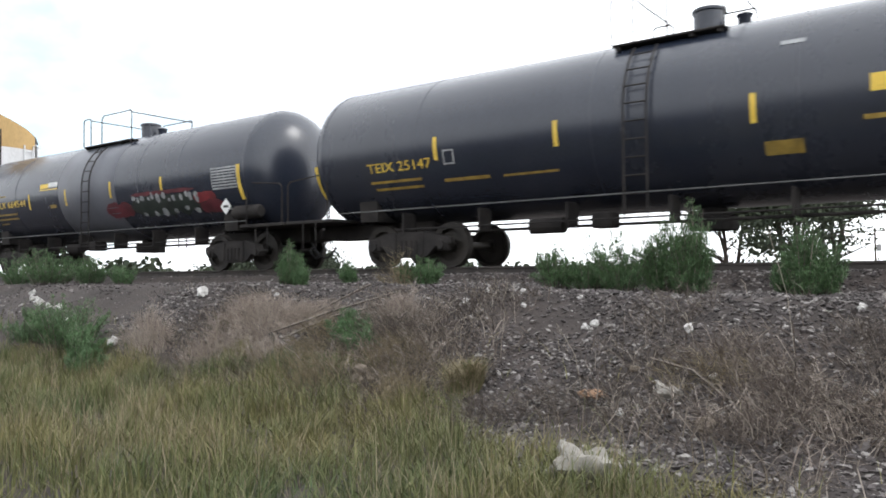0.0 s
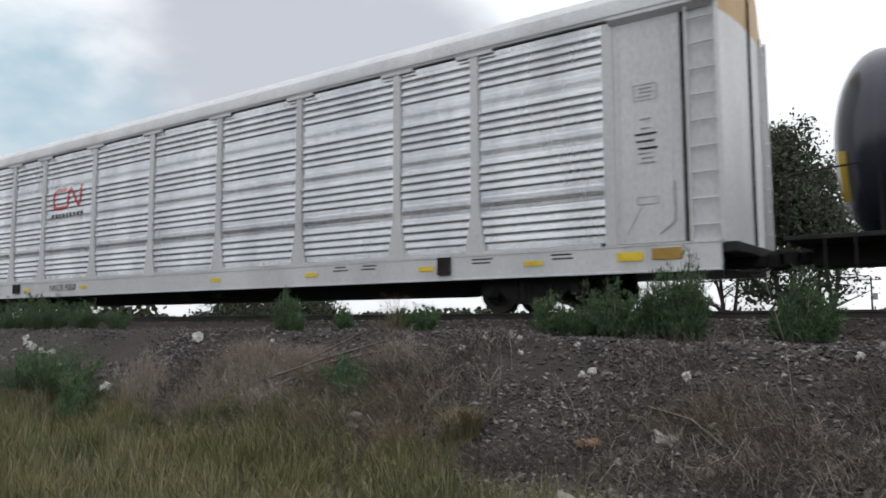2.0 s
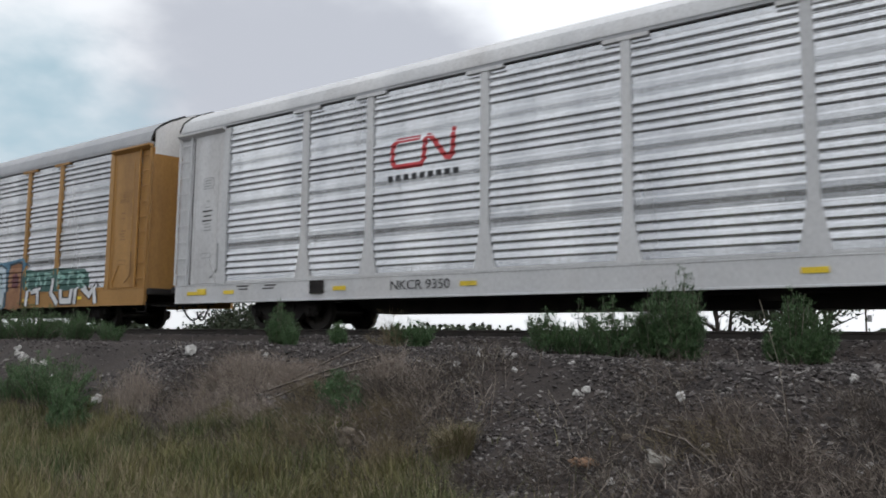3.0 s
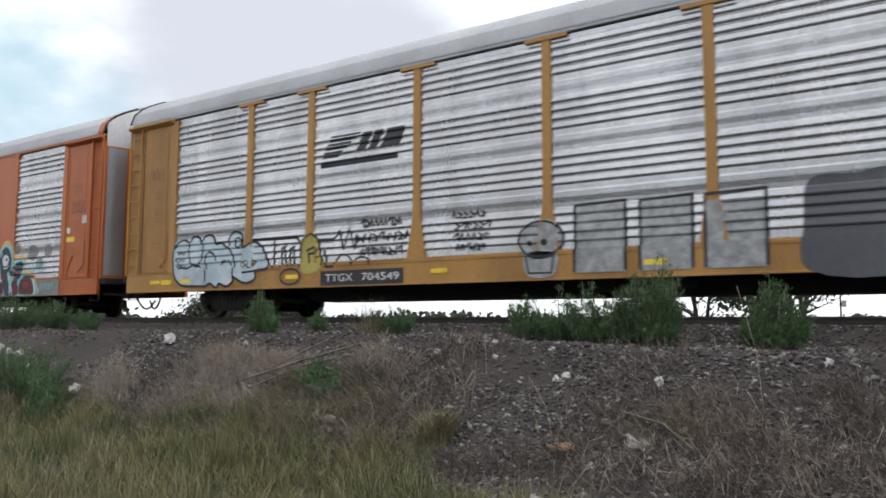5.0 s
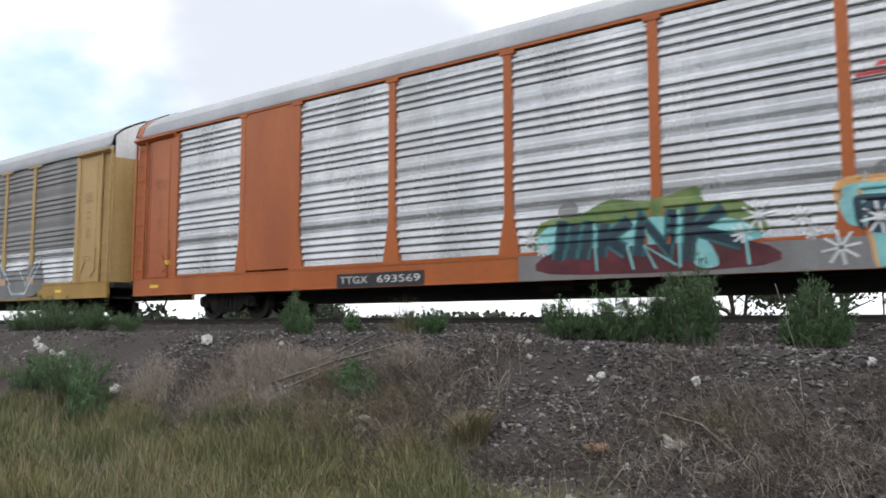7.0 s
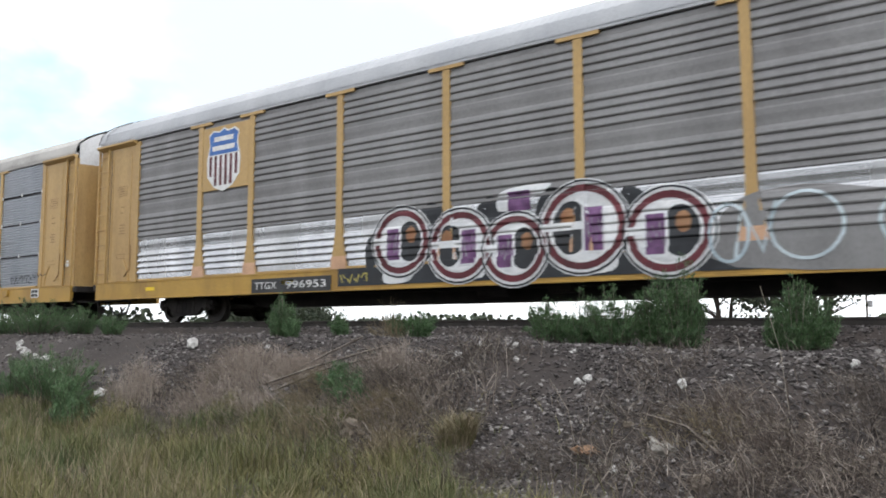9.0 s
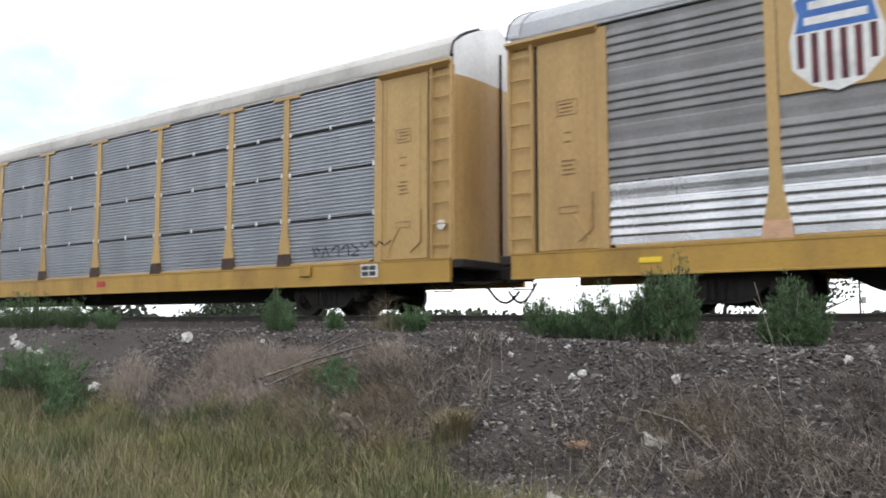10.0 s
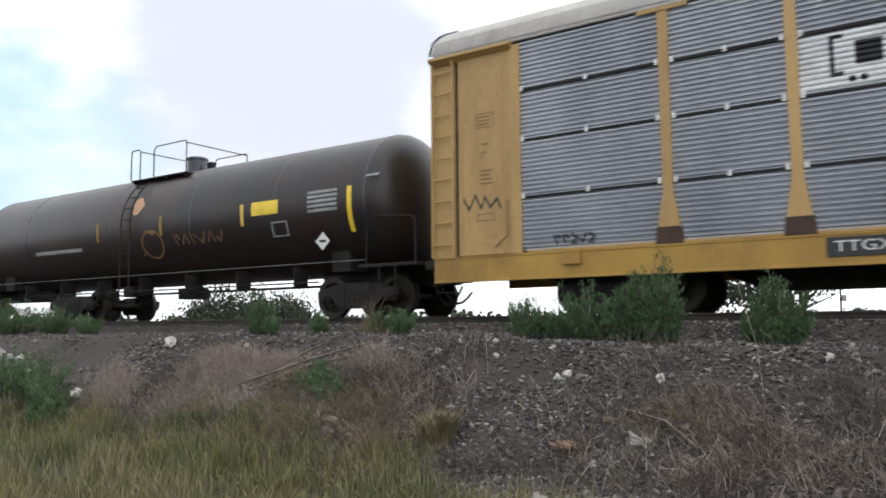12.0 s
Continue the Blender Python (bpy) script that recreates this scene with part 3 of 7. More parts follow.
def autorack(name, label, x0, main, sill, panel, roof, style="louvre", end_low=None, end_top=None, end_z=4.75, lower=None, solid_bays=(), foot=None, tall=1.065, rim=None, strip=None, bow_by=0.2, eaves=None, cap_half=0.42):
    """A covered car carrier: flat car, posts, pressed side panels, roof and bowed end doors."""
    car = base(name, label, "rail car", "cars of the train")
    CARS.append((car, x0))
    FLAT[car.name] = solid_bays
    end_low, end_top = end_low or main, end_top or main
    # flat car
    o = -HALF
    s = Shape().beam([(o - 0.012, Z_SILL), (o - 0.012, Z_SILL + 0.03), (o, Z_SILL + 0.036), (o, Z_DECK - 0.036), (o - 0.012, Z_DECK - 0.03), (o - 0.012, Z_DECK), (o + 0.1, Z_DECK), (o + 0.1, Z_SILL)], -13.6, 13.6)
    part("side_sill", s, sill, car, "long steel side sill")
    part("side_sill", mirrored(s.data("side_sill", sill), "side_sill"), sill, car, "long steel side sill")
    part("deck", Shape().box(-13.5, 13.5, -HALF + 0.1, HALF - 0.1, Z_DECK - 0.12, Z_DECK - 0.03, 0.01), DARK, car, "dark steel deck")
    s = Shape()
    s.slab([(-13.3, 0.98), (-13.3, 0.75), (-8.6, 0.72), (-7.9, 0.36), (7.9, 0.36), (8.6, 0.72), (13.3, 0.75), (13.3, 0.98)], -0.4, 0.4)
    part("centre_sill", s, DARK, car, "dark fish-bellied centre sill")
    bearer = Shape().slab([(0, 0.97), (0, 0.7), (0.05, 0.7), (0.05, 0.97)], -1.38, 1.38).data("cross_bearer", DARK)
    for k in range(-12, 13):
        part("cross_bearer", bearer, DARK, car, at=pose(k, 0, 0))
    s = Shape()
    s.pipe([(-12.5, -0.9, 0.68), (-3, -0.9, 0.6), (3, -0.9, 0.6), (12.5, -0.9, 0.68)], 0.025)
    s.rod((-1.1, -0.8, 0.6), (-0.4, -0.8, 0.6), 0.16, 12)
    s.box(0.5, 1.0, -1.0, -0.6, 0.48, 0.8, 0.03)
    part("brake_gear", s, DARK, car, "brake pipe, cylinder and valve")
    wheel_run(car, (-10.06, 10.06))
    couplers(car, 13.6, 0.82)
    # posts
    for p in POSTS:
        for q in (-p, p):
            zz = (Z_DECK + 0.005, 1.2, 1.95, Z_TOP - 0.16, Z_TOP - 0.02)
            hw = [post_half(z) for z in zz]
            poly = [(q - h, z) for h, z in zip(hw, zz)] + [(q + h, z) for h, z in zip(hw[::-1], zz[::-1])]
            if p == 11.8:
                poly = [(q - 0.1, zz[0]), (q - 0.1, zz[-1]), (q + 0.1, zz[-1]), (q + 0.1, zz[0])]
            for y0, y1 in ((-HALF - 0.002, -HALF + 0.09), (HALF - 0.09, HALF + 0.002)):
                part("side_post", Shape().slab(poly, y0, y1), main, car)
            if foot and p != 11.8:
                f = [(q - post_half(1.14) - 0.012, 1.105), (q - post_half(1.38) - 0.012, 1.38), (q + post_half(1.38) + 0.012, 1.38), (q + post_half(1.14) + 0.012, 1.105)]
                part("post_foot", Shape().slab(f, -HALF - 0.008, -HALF + 0.02), foot, car, "rust-stained foot of a post")
    # side panels
    prof = ribs_profile(1.16, Z_TOP + 0.005, style)
    made = {}
    for i, (a, b) in enumerate(BAYS):
        a2, b2 = a + 0.07, b - 0.07
        if i in solid_bays:
            for y0, y1 in ((-HALF + 0.005, -HALF + 0.05), (HALF - 0.05, HALF - 0.005)):
                s = Shape().box(a2, b2, y0, y1, 1.14, Z_TOP + 0.028, 0.01)
                part("flat_panel", s, main, car, "plain flat steel side panel")
            continue
        w = round(b2 - a2, 3)
        if lower:
            cut = 2.22
            up = [p for p in prof if p[1] > cut]
            lo = [p for p in prof if p[1] <= cut]
            lo.append((-HALF + 0.03, cut))
            up.insert(0, (-HALF + 0.036, cut - 0.01))
            for pr, m, lab in ((up, panel, "dull grey pressed panel"), (lo, lower, "bright unpainted replacement panel")):
                me = panel_mesh(a2, b2, pr, m)
                part("side_panel", me, m, car, lab)
                part("side_panel", mirrored(me, "side_panel"), m, car, lab)
        else:
            if w not in made:
                me = panel_mesh(-w / 2, w / 2, prof, panel)
                made[w] = (me, mirrored(me, "side_panel"))
            for me in made[w]:
                part("side_panel", me, panel, car, at=pose((a2 + b2) / 2, 0, 0))
        if style == "fine":
            for g in (2.11, 3.15, 4.08):
                # dark strips cover the modelled slots and paint in their shade
                part("panel_gap", Shape().box(a2, b2, -HALF + 0.0205, -HALF + 0.05, g - 0.018, g + 0.02, 0.002), DARK, car, "dark strip for the shade between panel sections")
        part("toe_rail", Shape().box(a + 0.2, b - 0.2, -HALF - 0.005, -HALF + 0.06, Z_DECK + 0.002, 1.15, 0.006), main, car)
    # eaves beam, corner panels and ladders
    for y0, y1 in ((-HALF - 0.012, -HALF + 0.1), (HALF - 0.1, HALF + 0.012)):
        s = Shape().box(-13.6, 13.6, y0, y1, Z_TOP + 0.03, Z_TOP + 0.11, 0.012)
        part("eaves_beam", s, eaves or main, car, "long beam below the roof edge")
        # the slot's shade is a dark strip set under the beam
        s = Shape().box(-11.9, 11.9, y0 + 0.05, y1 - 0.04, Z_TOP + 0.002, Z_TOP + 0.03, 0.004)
        part("eaves_gap", s, DARK, car, "dark strip for the shade below the eaves beam")
        for p in POSTS[:-1]:
            for q in (-p, p):
                cap = [(q - cap_half, Z_TOP - 0.035), (q - cap_half, Z_TOP + 0.035), (q + cap_half, Z_TOP + 0.035), (q + cap_half, Z_TOP - 0.035)]
                part("post_cap", Shape().slab(cap, y0 - 0.004 if y0 < 0 else y0 + 0.06, y1 - 0.06 if y0 < 0 else y1 + 0.004), main, car, "wide gusset at the head of a post")
        for e in (-1, 1):
            xa, xb = sorted((e * 11.9, e * 13.05))
            s = Shape().box(xa, xb, y0 + 0.03, y1 - 0.02, Z_DECK + 0.01, Z_TOP - 0.09, 0.012)
            d = -0.012 if y0 < 0 else 0.012
            m = (y0 + 0.03) if y0 < 0 else (y1 - 0.02)
            part("corner_panel", s, main, car, "plain steel corner panel")
            out = -1 if y0 < 0 else 1
            hood = Shape().beam([(out * (HALF - 0.02), Z_TOP - 0.1), (out * (HALF + 0.11), Z_TOP - 0.02), (out * (HALF + 0.11), Z_TOP + 0.03), (out * (HALF - 0.02), Z_TOP + 0.03)], *sorted((e * 11.85, e * 13.66)))
            part("corner_hood", hood, main, car, "sloping hood over the corner panel")
            ch = Shape().slab([(e * 12.05, Z_DECK + 0.02), (e * 12.05, 1.3), (e * 12.3, 1.72), (e * 12.34, 1.72), (e * 12.09, 1.3), (e * 12.09, Z_DECK + 0.02)], m + 2 * d if d < 0 else m, m if d < 0 else m + 2 * d)
            part("corner_brace", ch, main, car, "slanted brace at the foot of the panel")
            # a dark upright bar stands in for shade between panel and corner post
            xg = sorted((e * 13.055, e * 13.115))
            part("door_gap", Shape().box(xg[0], xg[1], y0 + 0.06, y1 - 0.05, Z_DECK, Z_TOP - 0.1, 0.004), DARK, car, "dark strip for the shade beside the end door")
            for xs in ((xa + 0.08, xa + 0.11), (xb - 0.2, xb - 0.17)):
                s = Shape().box(xs[0], xs[1], min(m, m + d), max(m, m + d), Z_DECK + 0.1, Z_TOP - 0.3, 0.004)
                part("panel_seam", s, main, car)
            xa, xb = sorted((e * 13.12, e * 13.66))
            s = Shape().box(xa, xb, y0 + 0.075, y1 - 0.005, Z_DECK - 0.05, Z_TOP - 0.05, 0.01)
            part("corner_post", s, main, car, "broad corner post")
            yl = y0 if y0 < 0 else y1
            for x in (xa + 0.04, xb - 0.03):
                lad = part("ladder_rail", Shape().box(x - 0.02, x + 0.02, yl - 0.03, yl + 0.03, Z_DECK, Z_TOP - 0.02, 0.006), main, car, "upright of the corner ladder")
            rung = Shape().rod((xa + 0.03, yl, 0), (xb - 0.02, yl, 0), 0.016, 6).data("rung", main)
            for k in range(9):
                part("rung", rung, main, lad, at=pose(0, 0, Z_DECK + 0.25 + 0.42 * k))
    # roof
    pr = [(-HALF - 0.02, Z_TOP + 0.1), (-HALF - 0.02, Z_TOP + 0.15), (-1.43, 5.37), (-1.2, 5.575), (-0.95, 5.72), (-0.5, 5.93), (0, 6.12)]
    pr = [(y, 5.12 + (z - 5.12) * tall if z > 5.14 else z) for y, z in pr]
    pr = pr + [(-y, z) for y, z in pr[-2::-1]]
    s = Shape()
    rows = []
    n = 150
    for i in range(n + 1):
        x = -13.62 + 27.24 * i / n
        for dx, up in ((0, 0), (0.03, 0.007)) if i < n else ((0, 0),):
            rows.append([(x + dx, y * (1 + up * 0.4), z + up * (1 if abs(y) < 1.45 else 0)) for y, z in pr])
        if i < n:
            rows.append([(x + 0.1, y * (1 + 0.007 * 0.4), z + (0.007 if abs(y) < 1.45 else 0)) for y, z in pr])
            rows.append([(x + 0.13, y, z) for y, z in pr])
    s.grid(rows)
    part("roof", s, roof, car, "ribbed sheet metal roof", smooth=25)
    # bowed end doors and gables
    for e in (-1, 1):
        def wall(z0, z1, grow):
            rows = []
            for k in range(13):
                y = -1.4 + 2.8 * k / 12
                bow = e * (13.62 + grow + bow_by * (1 - abs(y / 1.4) ** 2.6))
                top = float(np.interp(y, [p[0] for p in pr], [p[1] for p in pr])) - 0.02
                rows.append([(bow, y, min(z0, top)), (bow, y, min(z1 + 0.4, top) if z1 > 5.5 else min(z1, top))])
            return rows
        s = Shape().grid(wall(Z_DECK - 0.02, end_z, 0))
        part("end_door", s, end_low, car, "bowed end door")
        s = Shape().grid(wall(end_z, 5.9, 0.002))
        part("end_gable", s, end_top, car, "upper end sheet below the roof")
        s = Shape()
        x = e * (13.61 + bow_by)
        s.box(min(x, x + e * 0.05), max(x, x + e * 0.05), 0.03, 0.075, Z_DECK - 0.1, 5.5, 0.01)
        part("door_bar", s, DARK, car, "dark vertical locking bar")
        s = Shape()
        if strip:
            rows = []
            for k in range(4):
                y = -1.36 + 0.5 * k / 3
                rows.append([(e * (13.635 + bow_by * (1 - abs(y / 1.4) ** 2.6)), y, z) for z in (Z_DECK + 0.05, 4.7)])
            part("door_strip", Shape().grid(rows), strip, car, "bare galvanised strip of the end door")
            for y in (-0.62, -0.3, 0.6):
                x = e * (13.63 + bow_by * (1 - abs(y / 1.4) ** 2.6))
                part("door_rib", Shape().box(min(x, x + e * 0.03), max(x, x + e * 0.03), y - 0.03, y + 0.03, Z_DECK + 0.2, 5.3, 0.008), strip, car, "upright rib of the end door")
        if rim:
            rows = []
            for xr in (13.38, 13.66):
                rows.append([(e * xr, y * 1.012, z + 0.016) for y, z in pr])
            part("roof_rim", Shape().grid(rows), rim, car, "painted rim at the end of the roof")
        seal = Shape().pipe([(e * 13.65, y - 0.012, z + 0.012) for y, z in pr[:6]], 0.022)
        part("roof_seal", seal, RUBBER, car, "dark seal round the end of the roof")
        far = Shape()
        for y in (0.95, 1.3):
            far.box(min(e * 13.7, e * 13.76), max(e * 13.7, e * 13.76), y - 0.02, y + 0.02, Z_DECK, 5.0, 0.006)
        for k in range(9):
            far.rod((e * 13.73, 0.95, Z_DECK + 0.3 + 0.42 * k), (e * 13.73, 1.3, Z_DECK + 0.3 + 0.42 * k), 0.014, 6)
        part("end_ladder", far, main, car, "ladder on the end of the car")
        xx = sorted((e * 13.62, e * 13.86))
        s.box(xx[0], xx[1], -1.45, 1.45, Z_DECK - 0.2, Z_DECK - 0.03, 0.02)
        part("end_platform", s, DARK, car, "grimy end platform")
        s = Shape()
        s.pipe([(e * 13.75, -1.35, 0.62), (e * 14.0, -0.9, 0.6), (e * 14.05, -0.3, 0.68)], 0.02)
        s.pipe([(e * 13.6, -1.42, 0.72), (e * 13.6, -1.42, 0.45), (e * 13.2, -1.42, 0.45), (e * 13.2, -1.42, 0.72)], 0.016)
        part("step_and_lever", s, DARK, car, "uncoupling lever and sill step")
    return car, prof


def tank_y(z, zc, r):
    return -math.sqrt(max(0.0, r * r - (z - zc) ** 2))


def tank_patch(xa, xb, za, zb, zc, r, lift=0.006, n=6):
    s = Shape()
    t0, t1 = math.asin((za - zc) / r), math.asin((zb - zc) / r)
    rows = []
    for x in (xa, xb):
        rows.append([(x, -(r + lift) * math.cos(t0 + (t1 - t0) * k / n), zc + (r + lift) * math.sin(t0 + (t1 - t0) * k / n)) for k in range(n + 1)])
    return s.grid(rows)


def on_tank(me, x, z, zc, r, lift=0.007):
    t0 = math.asin((z - zc) / r)
    for v in me.vertices:
        t = t0 + v.co.z / r
        q = r + lift - v.co.y
        v.co = Vector((v.co.x + x, -q * math.cos(t), zc + q * math.sin(t)))
    return me


def tank_car(label, x_left, x_right, dome_x, plat=(-1.9, 1.0), trucks=(1.75, 1.75), r=1.55, zc=2.5, paint=None):
    """A tank car: shell, heads, stub sills, trucks, platform and manway. Its middle is the origin."""
    mid = (x_left + x_right) / 2
    h = (x_right - x_left) / 2
    car = base("tank_car", label, "tank car", "cars of the train")
    CARS.append((car, mid))
    d = dome_x - mid
    head = 0.72
    prof = [(-h + head * (1 - math.cos(math.pi / 2 * k / 10)), r * math.sin(math.pi / 2 * k / 10)) for k in range(11)]
    full = prof + [(-x, q) for x, q in prof[::-1]]
    part("shell", Shape().lathe(full, ("x", (0, 0, zc)), 56), paint or BLACK, car, "black painted tank shell with domed heads", smooth=60)
    for x in (-h + head, -h + head + 2.6, d - 1.6, d + 1.7, h - head - 2.6, h - head):
        s = Shape()
        s.lathe([(x - 0.02, r - 0.002), (x - 0.015, r + 0.005), (x + 0.015, r + 0.005), (x + 0.02, r - 0.002)], ("x", (0, 0, zc)), 56)
        part("weld_seam", s, BLACK, car, "raised welded seam", smooth=60)
    # cradle, stub sills and running rail
    for e in (-1, 1):
        xa, xb = sorted((e * (h - 2.9), e * (h + 0.35)))
        s = Shape().box(xa, xb, -0.38, 0.38, 0.68, 1.02, 0.02)
        part("stub_sill", s, DARK, car, "dark steel stub sill")
        s = Shape()
        xc = e * (h - 1.7)
        pts = [(-1.13, 1.44), (-1.1, 1.0), (1.1, 1.0), (1.13, 1.44)]
        arc = [(1.56 * math.sin(a), zc - 1.56 * math.cos(a)) for a in (0.8, 0.5, 0.2, -0.2, -0.5, -0.8)]
        s.beam(pts + arc, xc - 0.25, xc + 0.25)
        part("saddle", s, DARK, car, "saddle that carries the tank")
        xa, xb = sorted((e * (h - 0.95), e * (h + 0.55)))
        s = Shape().box(xa, xb, -1.45, 1.45, 1.02, 1.09, 0.01)
        part("end_platform", s, DARK, car, "grated end platform")
        x1 = e * (h + 0.5)
        for yy in (-1.42, 1.42):
            s = Shape().pipe([(e * (h - 0.75), yy, 1.05), (e * (h - 0.75), yy, 2.02), (e * (h - 0.68), yy, 2.1), (x1 - e * 0.08, yy, 2.0), (x1, yy, 1.92), (x1, yy, 1.05)], 0.018)
            part("end_railing", s, DARK, car, "end handrail of bent pipe")
        s = Shape()
        s.pipe([(e * (h - 0.4), -1.43, 1.05), (e * (h - 0.4), -1.43, 0.45), (e * (h + 0.0), -1.43, 0.45), (e * (h + 0.0), -1.43, 1.05)], 0.016)
        part("sill_step", s, DARK, car, "hanging sill step")
    for y in (-1.3, 1.3):
        s = Shape().box(-h + 0.9, h - 0.9, y - 0.012, y + 0.012, 1.19, 1.212, 0.004)
        part("side_rail", s, GREYLINE, car, "thin pale rail along the tank")
    s = Shape()
    s.pipe([(-h + 2, -0.7, 0.72), (h - 2, -0.7, 0.72)], 0.03)
    s.pipe([(-h + 2.4, -1.05, 0.80), (h - 2.4, -1.05, 0.80)], 0.018)
    k = -h + 2.6
    while k < h - 2.4:
        s.box(k, k + 0.05, -1.1, -0.66, 0.7, 1.15, 0.01)
        k += 1.9
    s.box(d - 1.9, d - 1.5, -0.9, -0.5, 0.66, 0.95, 0.03)
    s.rod((d - 3.2, -0.75, 0.75), (d - 2.5, -0.75, 0.75), 0.15, 12)
    part("brake_gear", s, DARK, car, "brake pipes, reservoir and hangers")
    s = Shape().lathe([(0.0, 0.42), (0.25, 0.42), (0.3, 0.25), (0.5, 0.2)], ("z", (d, 0, 0.58)), 14)
    part("bottom_outlet", s, DARK, car, "bottom outlet valve")
    # platform and manway
    zt = zc + r
    pl, pr = d + plat[0], d + plat[1]
    for y in (-0.8, 0.8):
        s = Shape().box(pl, pr, y - 0.22, y + 0.22, zt - 0.24, zt - 0.2, 0.008)
        part("platform", s, DARK, car, "grated walkway on top of the tank")
    for x in (pl + 0.1, d, pr - 0.1):
        part("platform_bearer", Shape().box(x - 0.04, x + 0.04, -1.0, 1.0, zt - 0.3, zt - 0.242, 0.008), DARK, car)
    z0, z1 = zt - 0.2, zt + 0.62
    for y in (-1.02, 1.02):
        s = Shape().pipe([(pl, y, z0), (pl, y, z1 - 0.06), (pl + 0.06, y, z1), (pl + 0.34, y, z1), (pl + 0.4, y, z1 - 0.06), (pl + 0.4, y, z0)], 0.017)
        part("handrail", s, DARK, car, "short hoop of thin pipe")
        s = Shape().pipe([(pl + 1.0, y, z0), (pl + 1.0, y, z1 - 0.1), (pl + 1.1, y, z1), (pr - 0.04, y, z1), (pr, y, z1 - 0.04), (pr, y, z0)], 0.017)
        part("handrail", s, DARK, car, "long hoop of thin pipe")
    for x in (pl + 0.4, pr):
        part("end_rail", Shape().pipe([(x, -1.02, z1 - 0.06), (x, 1.02, z1 - 0.06)], 0.016), DARK, car, "crosswise rail of thin pipe")
    s = Shape().lathe([(-0.15, 0.27), (0.34, 0.27), (0.355, 0.3), (0.4, 0.3), (0.43, 0.25), (0.46, 0.0)], ("z", (d, 0, zt)), 24)
    part("manway", s, BLACK, car, "domed manway cover", smooth=40)
    s = Shape()
    s.lathe([(-0.1, 0.12), (0.16, 0.12), (0.2, 0.15), (0.24, 0.08), (0.26, 0)], ("z", (d + 0.6, 0, zt)), 14)
    part("safety_valve", s, BLACK, car, "small safety valve", smooth=40)
    # side ladder
    for sy in (-1, 1):
        for x in (d - 0.95, d - 0.55):
            s = Shape()
            pts = []
            for k in range(14):
                z = 0.75 + (zt - 0.35 - 0.75) * k / 13
                y = tank_y(max(z, zc), zc, r) - 0.1
                pts.append((x, -sy * y if sy > 0 else y, z))
            s.pipe(pts, 0.02)
            lad = part("ladder_rail", s, DARK, car, "upright of the side ladder")
        rung = Shape().rod((d - 0.95, 0, 0), (d - 0.55, 0, 0), 0.014, 6).data("rung", DARK)
        for k in range(10):
            z = 0.85 + 0.3 * k
            y = tank_y(max(z, zc), zc, r) - 0.1
            part("rung", rung, DARK, lad, at=pose(0, -sy * y if sy > 0 else y, z))
    wheel_run(car, (-h + trucks[0], h - trucks[1]), 0.457, 0.89)
    couplers(car, h + 0.25, 0.85)
    return car, mid, h, d


def stripe(car, mid, x, za=2.12, zb=2.62, zc=2.5, r=1.55):
    part("reflector_strip", tank_patch(x - mid - 0.045, x - mid + 0.045, za, zb, zc, r, 0.006), LETTER_Y, car, "yellow upright strip")


def tank_text(car, words, x, z, size, width, mat, zc=2.5, r=1.55, name="lettering"):
    part(name, on_tank(text_mesh(words, size, mat, width), x, z, zc, r), mat, car, "painted letters and figures")


def tank_bar(car, xa, xb, za, zb, mat, name="lettering_bar", label="line of small painted print", zc=2.5, r=1.55, lift=0.006):
    part(name, tank_patch(xa, xb, za, zb, zc, r, lift, 3), mat, car, label)


car_a, ma, ha, da = tank_car("long black tank car with yellow lettering", -12.85, 5.9, -4.15, (-1.4, 0.55), (2.75, 2.75))
car_b, mb, hb, db = tank_car("weathered black tank car with a grey patched band", -29.35, -14.05, -20.88, (-1.95, 0.6), (2.05, 1.65))
car_c, prof_c = autorack("car_carrier", "white and silver covered car carrier with red emblem", -44.4, WHITE, WHITE, ALU_BLUE, WHITE, end_top=YELLOW, end_z=4.85, bow_by=0.12, tall=0.97, eaves=ROOF)
car_d, prof_d = autorack("car_carrier", "yellow and silver covered car carrier with graffiti along its foot", -72.96, GOLD, GOLD, ALU, ROOF, end_top=WHITE, eaves=ROOF)
car_e, prof_e = autorack("car_carrier", "orange and silver covered car carrier with large dark graffiti", -101.52, ORANGE, ORANGE, ALU, ROOF, end_top=WHITE, solid_bays=(1, 7), rim=ORANGE, strip=ALU_OLD, cap_half=0.16)
car_f, prof_f = autorack("car_carrier", "yellow covered car carrier with grey panels and ringed graffiti", -130.08, YELLOW, YELLOW_SILL, ALU_GREY, ROOF, end_top=WHITE, lower=ALU, foot=PEACH, rim=ROOF, eaves=ROOF)
car_g, prof_g = autorack("car_carrier", "yellow covered car carrier with fine ribbed blue-grey panels", -158.64, YELLOW, YELLOW_SILL, ALU_OLD, ROOF_CREAM, style="fine", end_top=WHITE, foot=RUST, tall=0.98, eaves=ROOF_CREAM)
car_h, mh, hh, dh = tank_car("rust-streaked black tank car with yellow markings", -190.4, -173.25, -181.2, (-1.5, 0.85), (5.1, 1.3), paint=BLACK_RUST)
car_i, mi, hi, di = tank_car("plain black tank car at the tail", -208.6, -192.0, -200.3)


# ---------------------------------------------------------------- paint and lettering on the cars
def oval(cx, cz, rx, rz, n=22, a0=0.0, a1=360.0):
    return [(cx + rx * math.cos(radians(a0 + (a1 - a0) * k / n)), cz + rz * math.sin(radians(a0 + (a1 - a0) * k / n))) for k in range(n + (a1 - a0 < 360))]


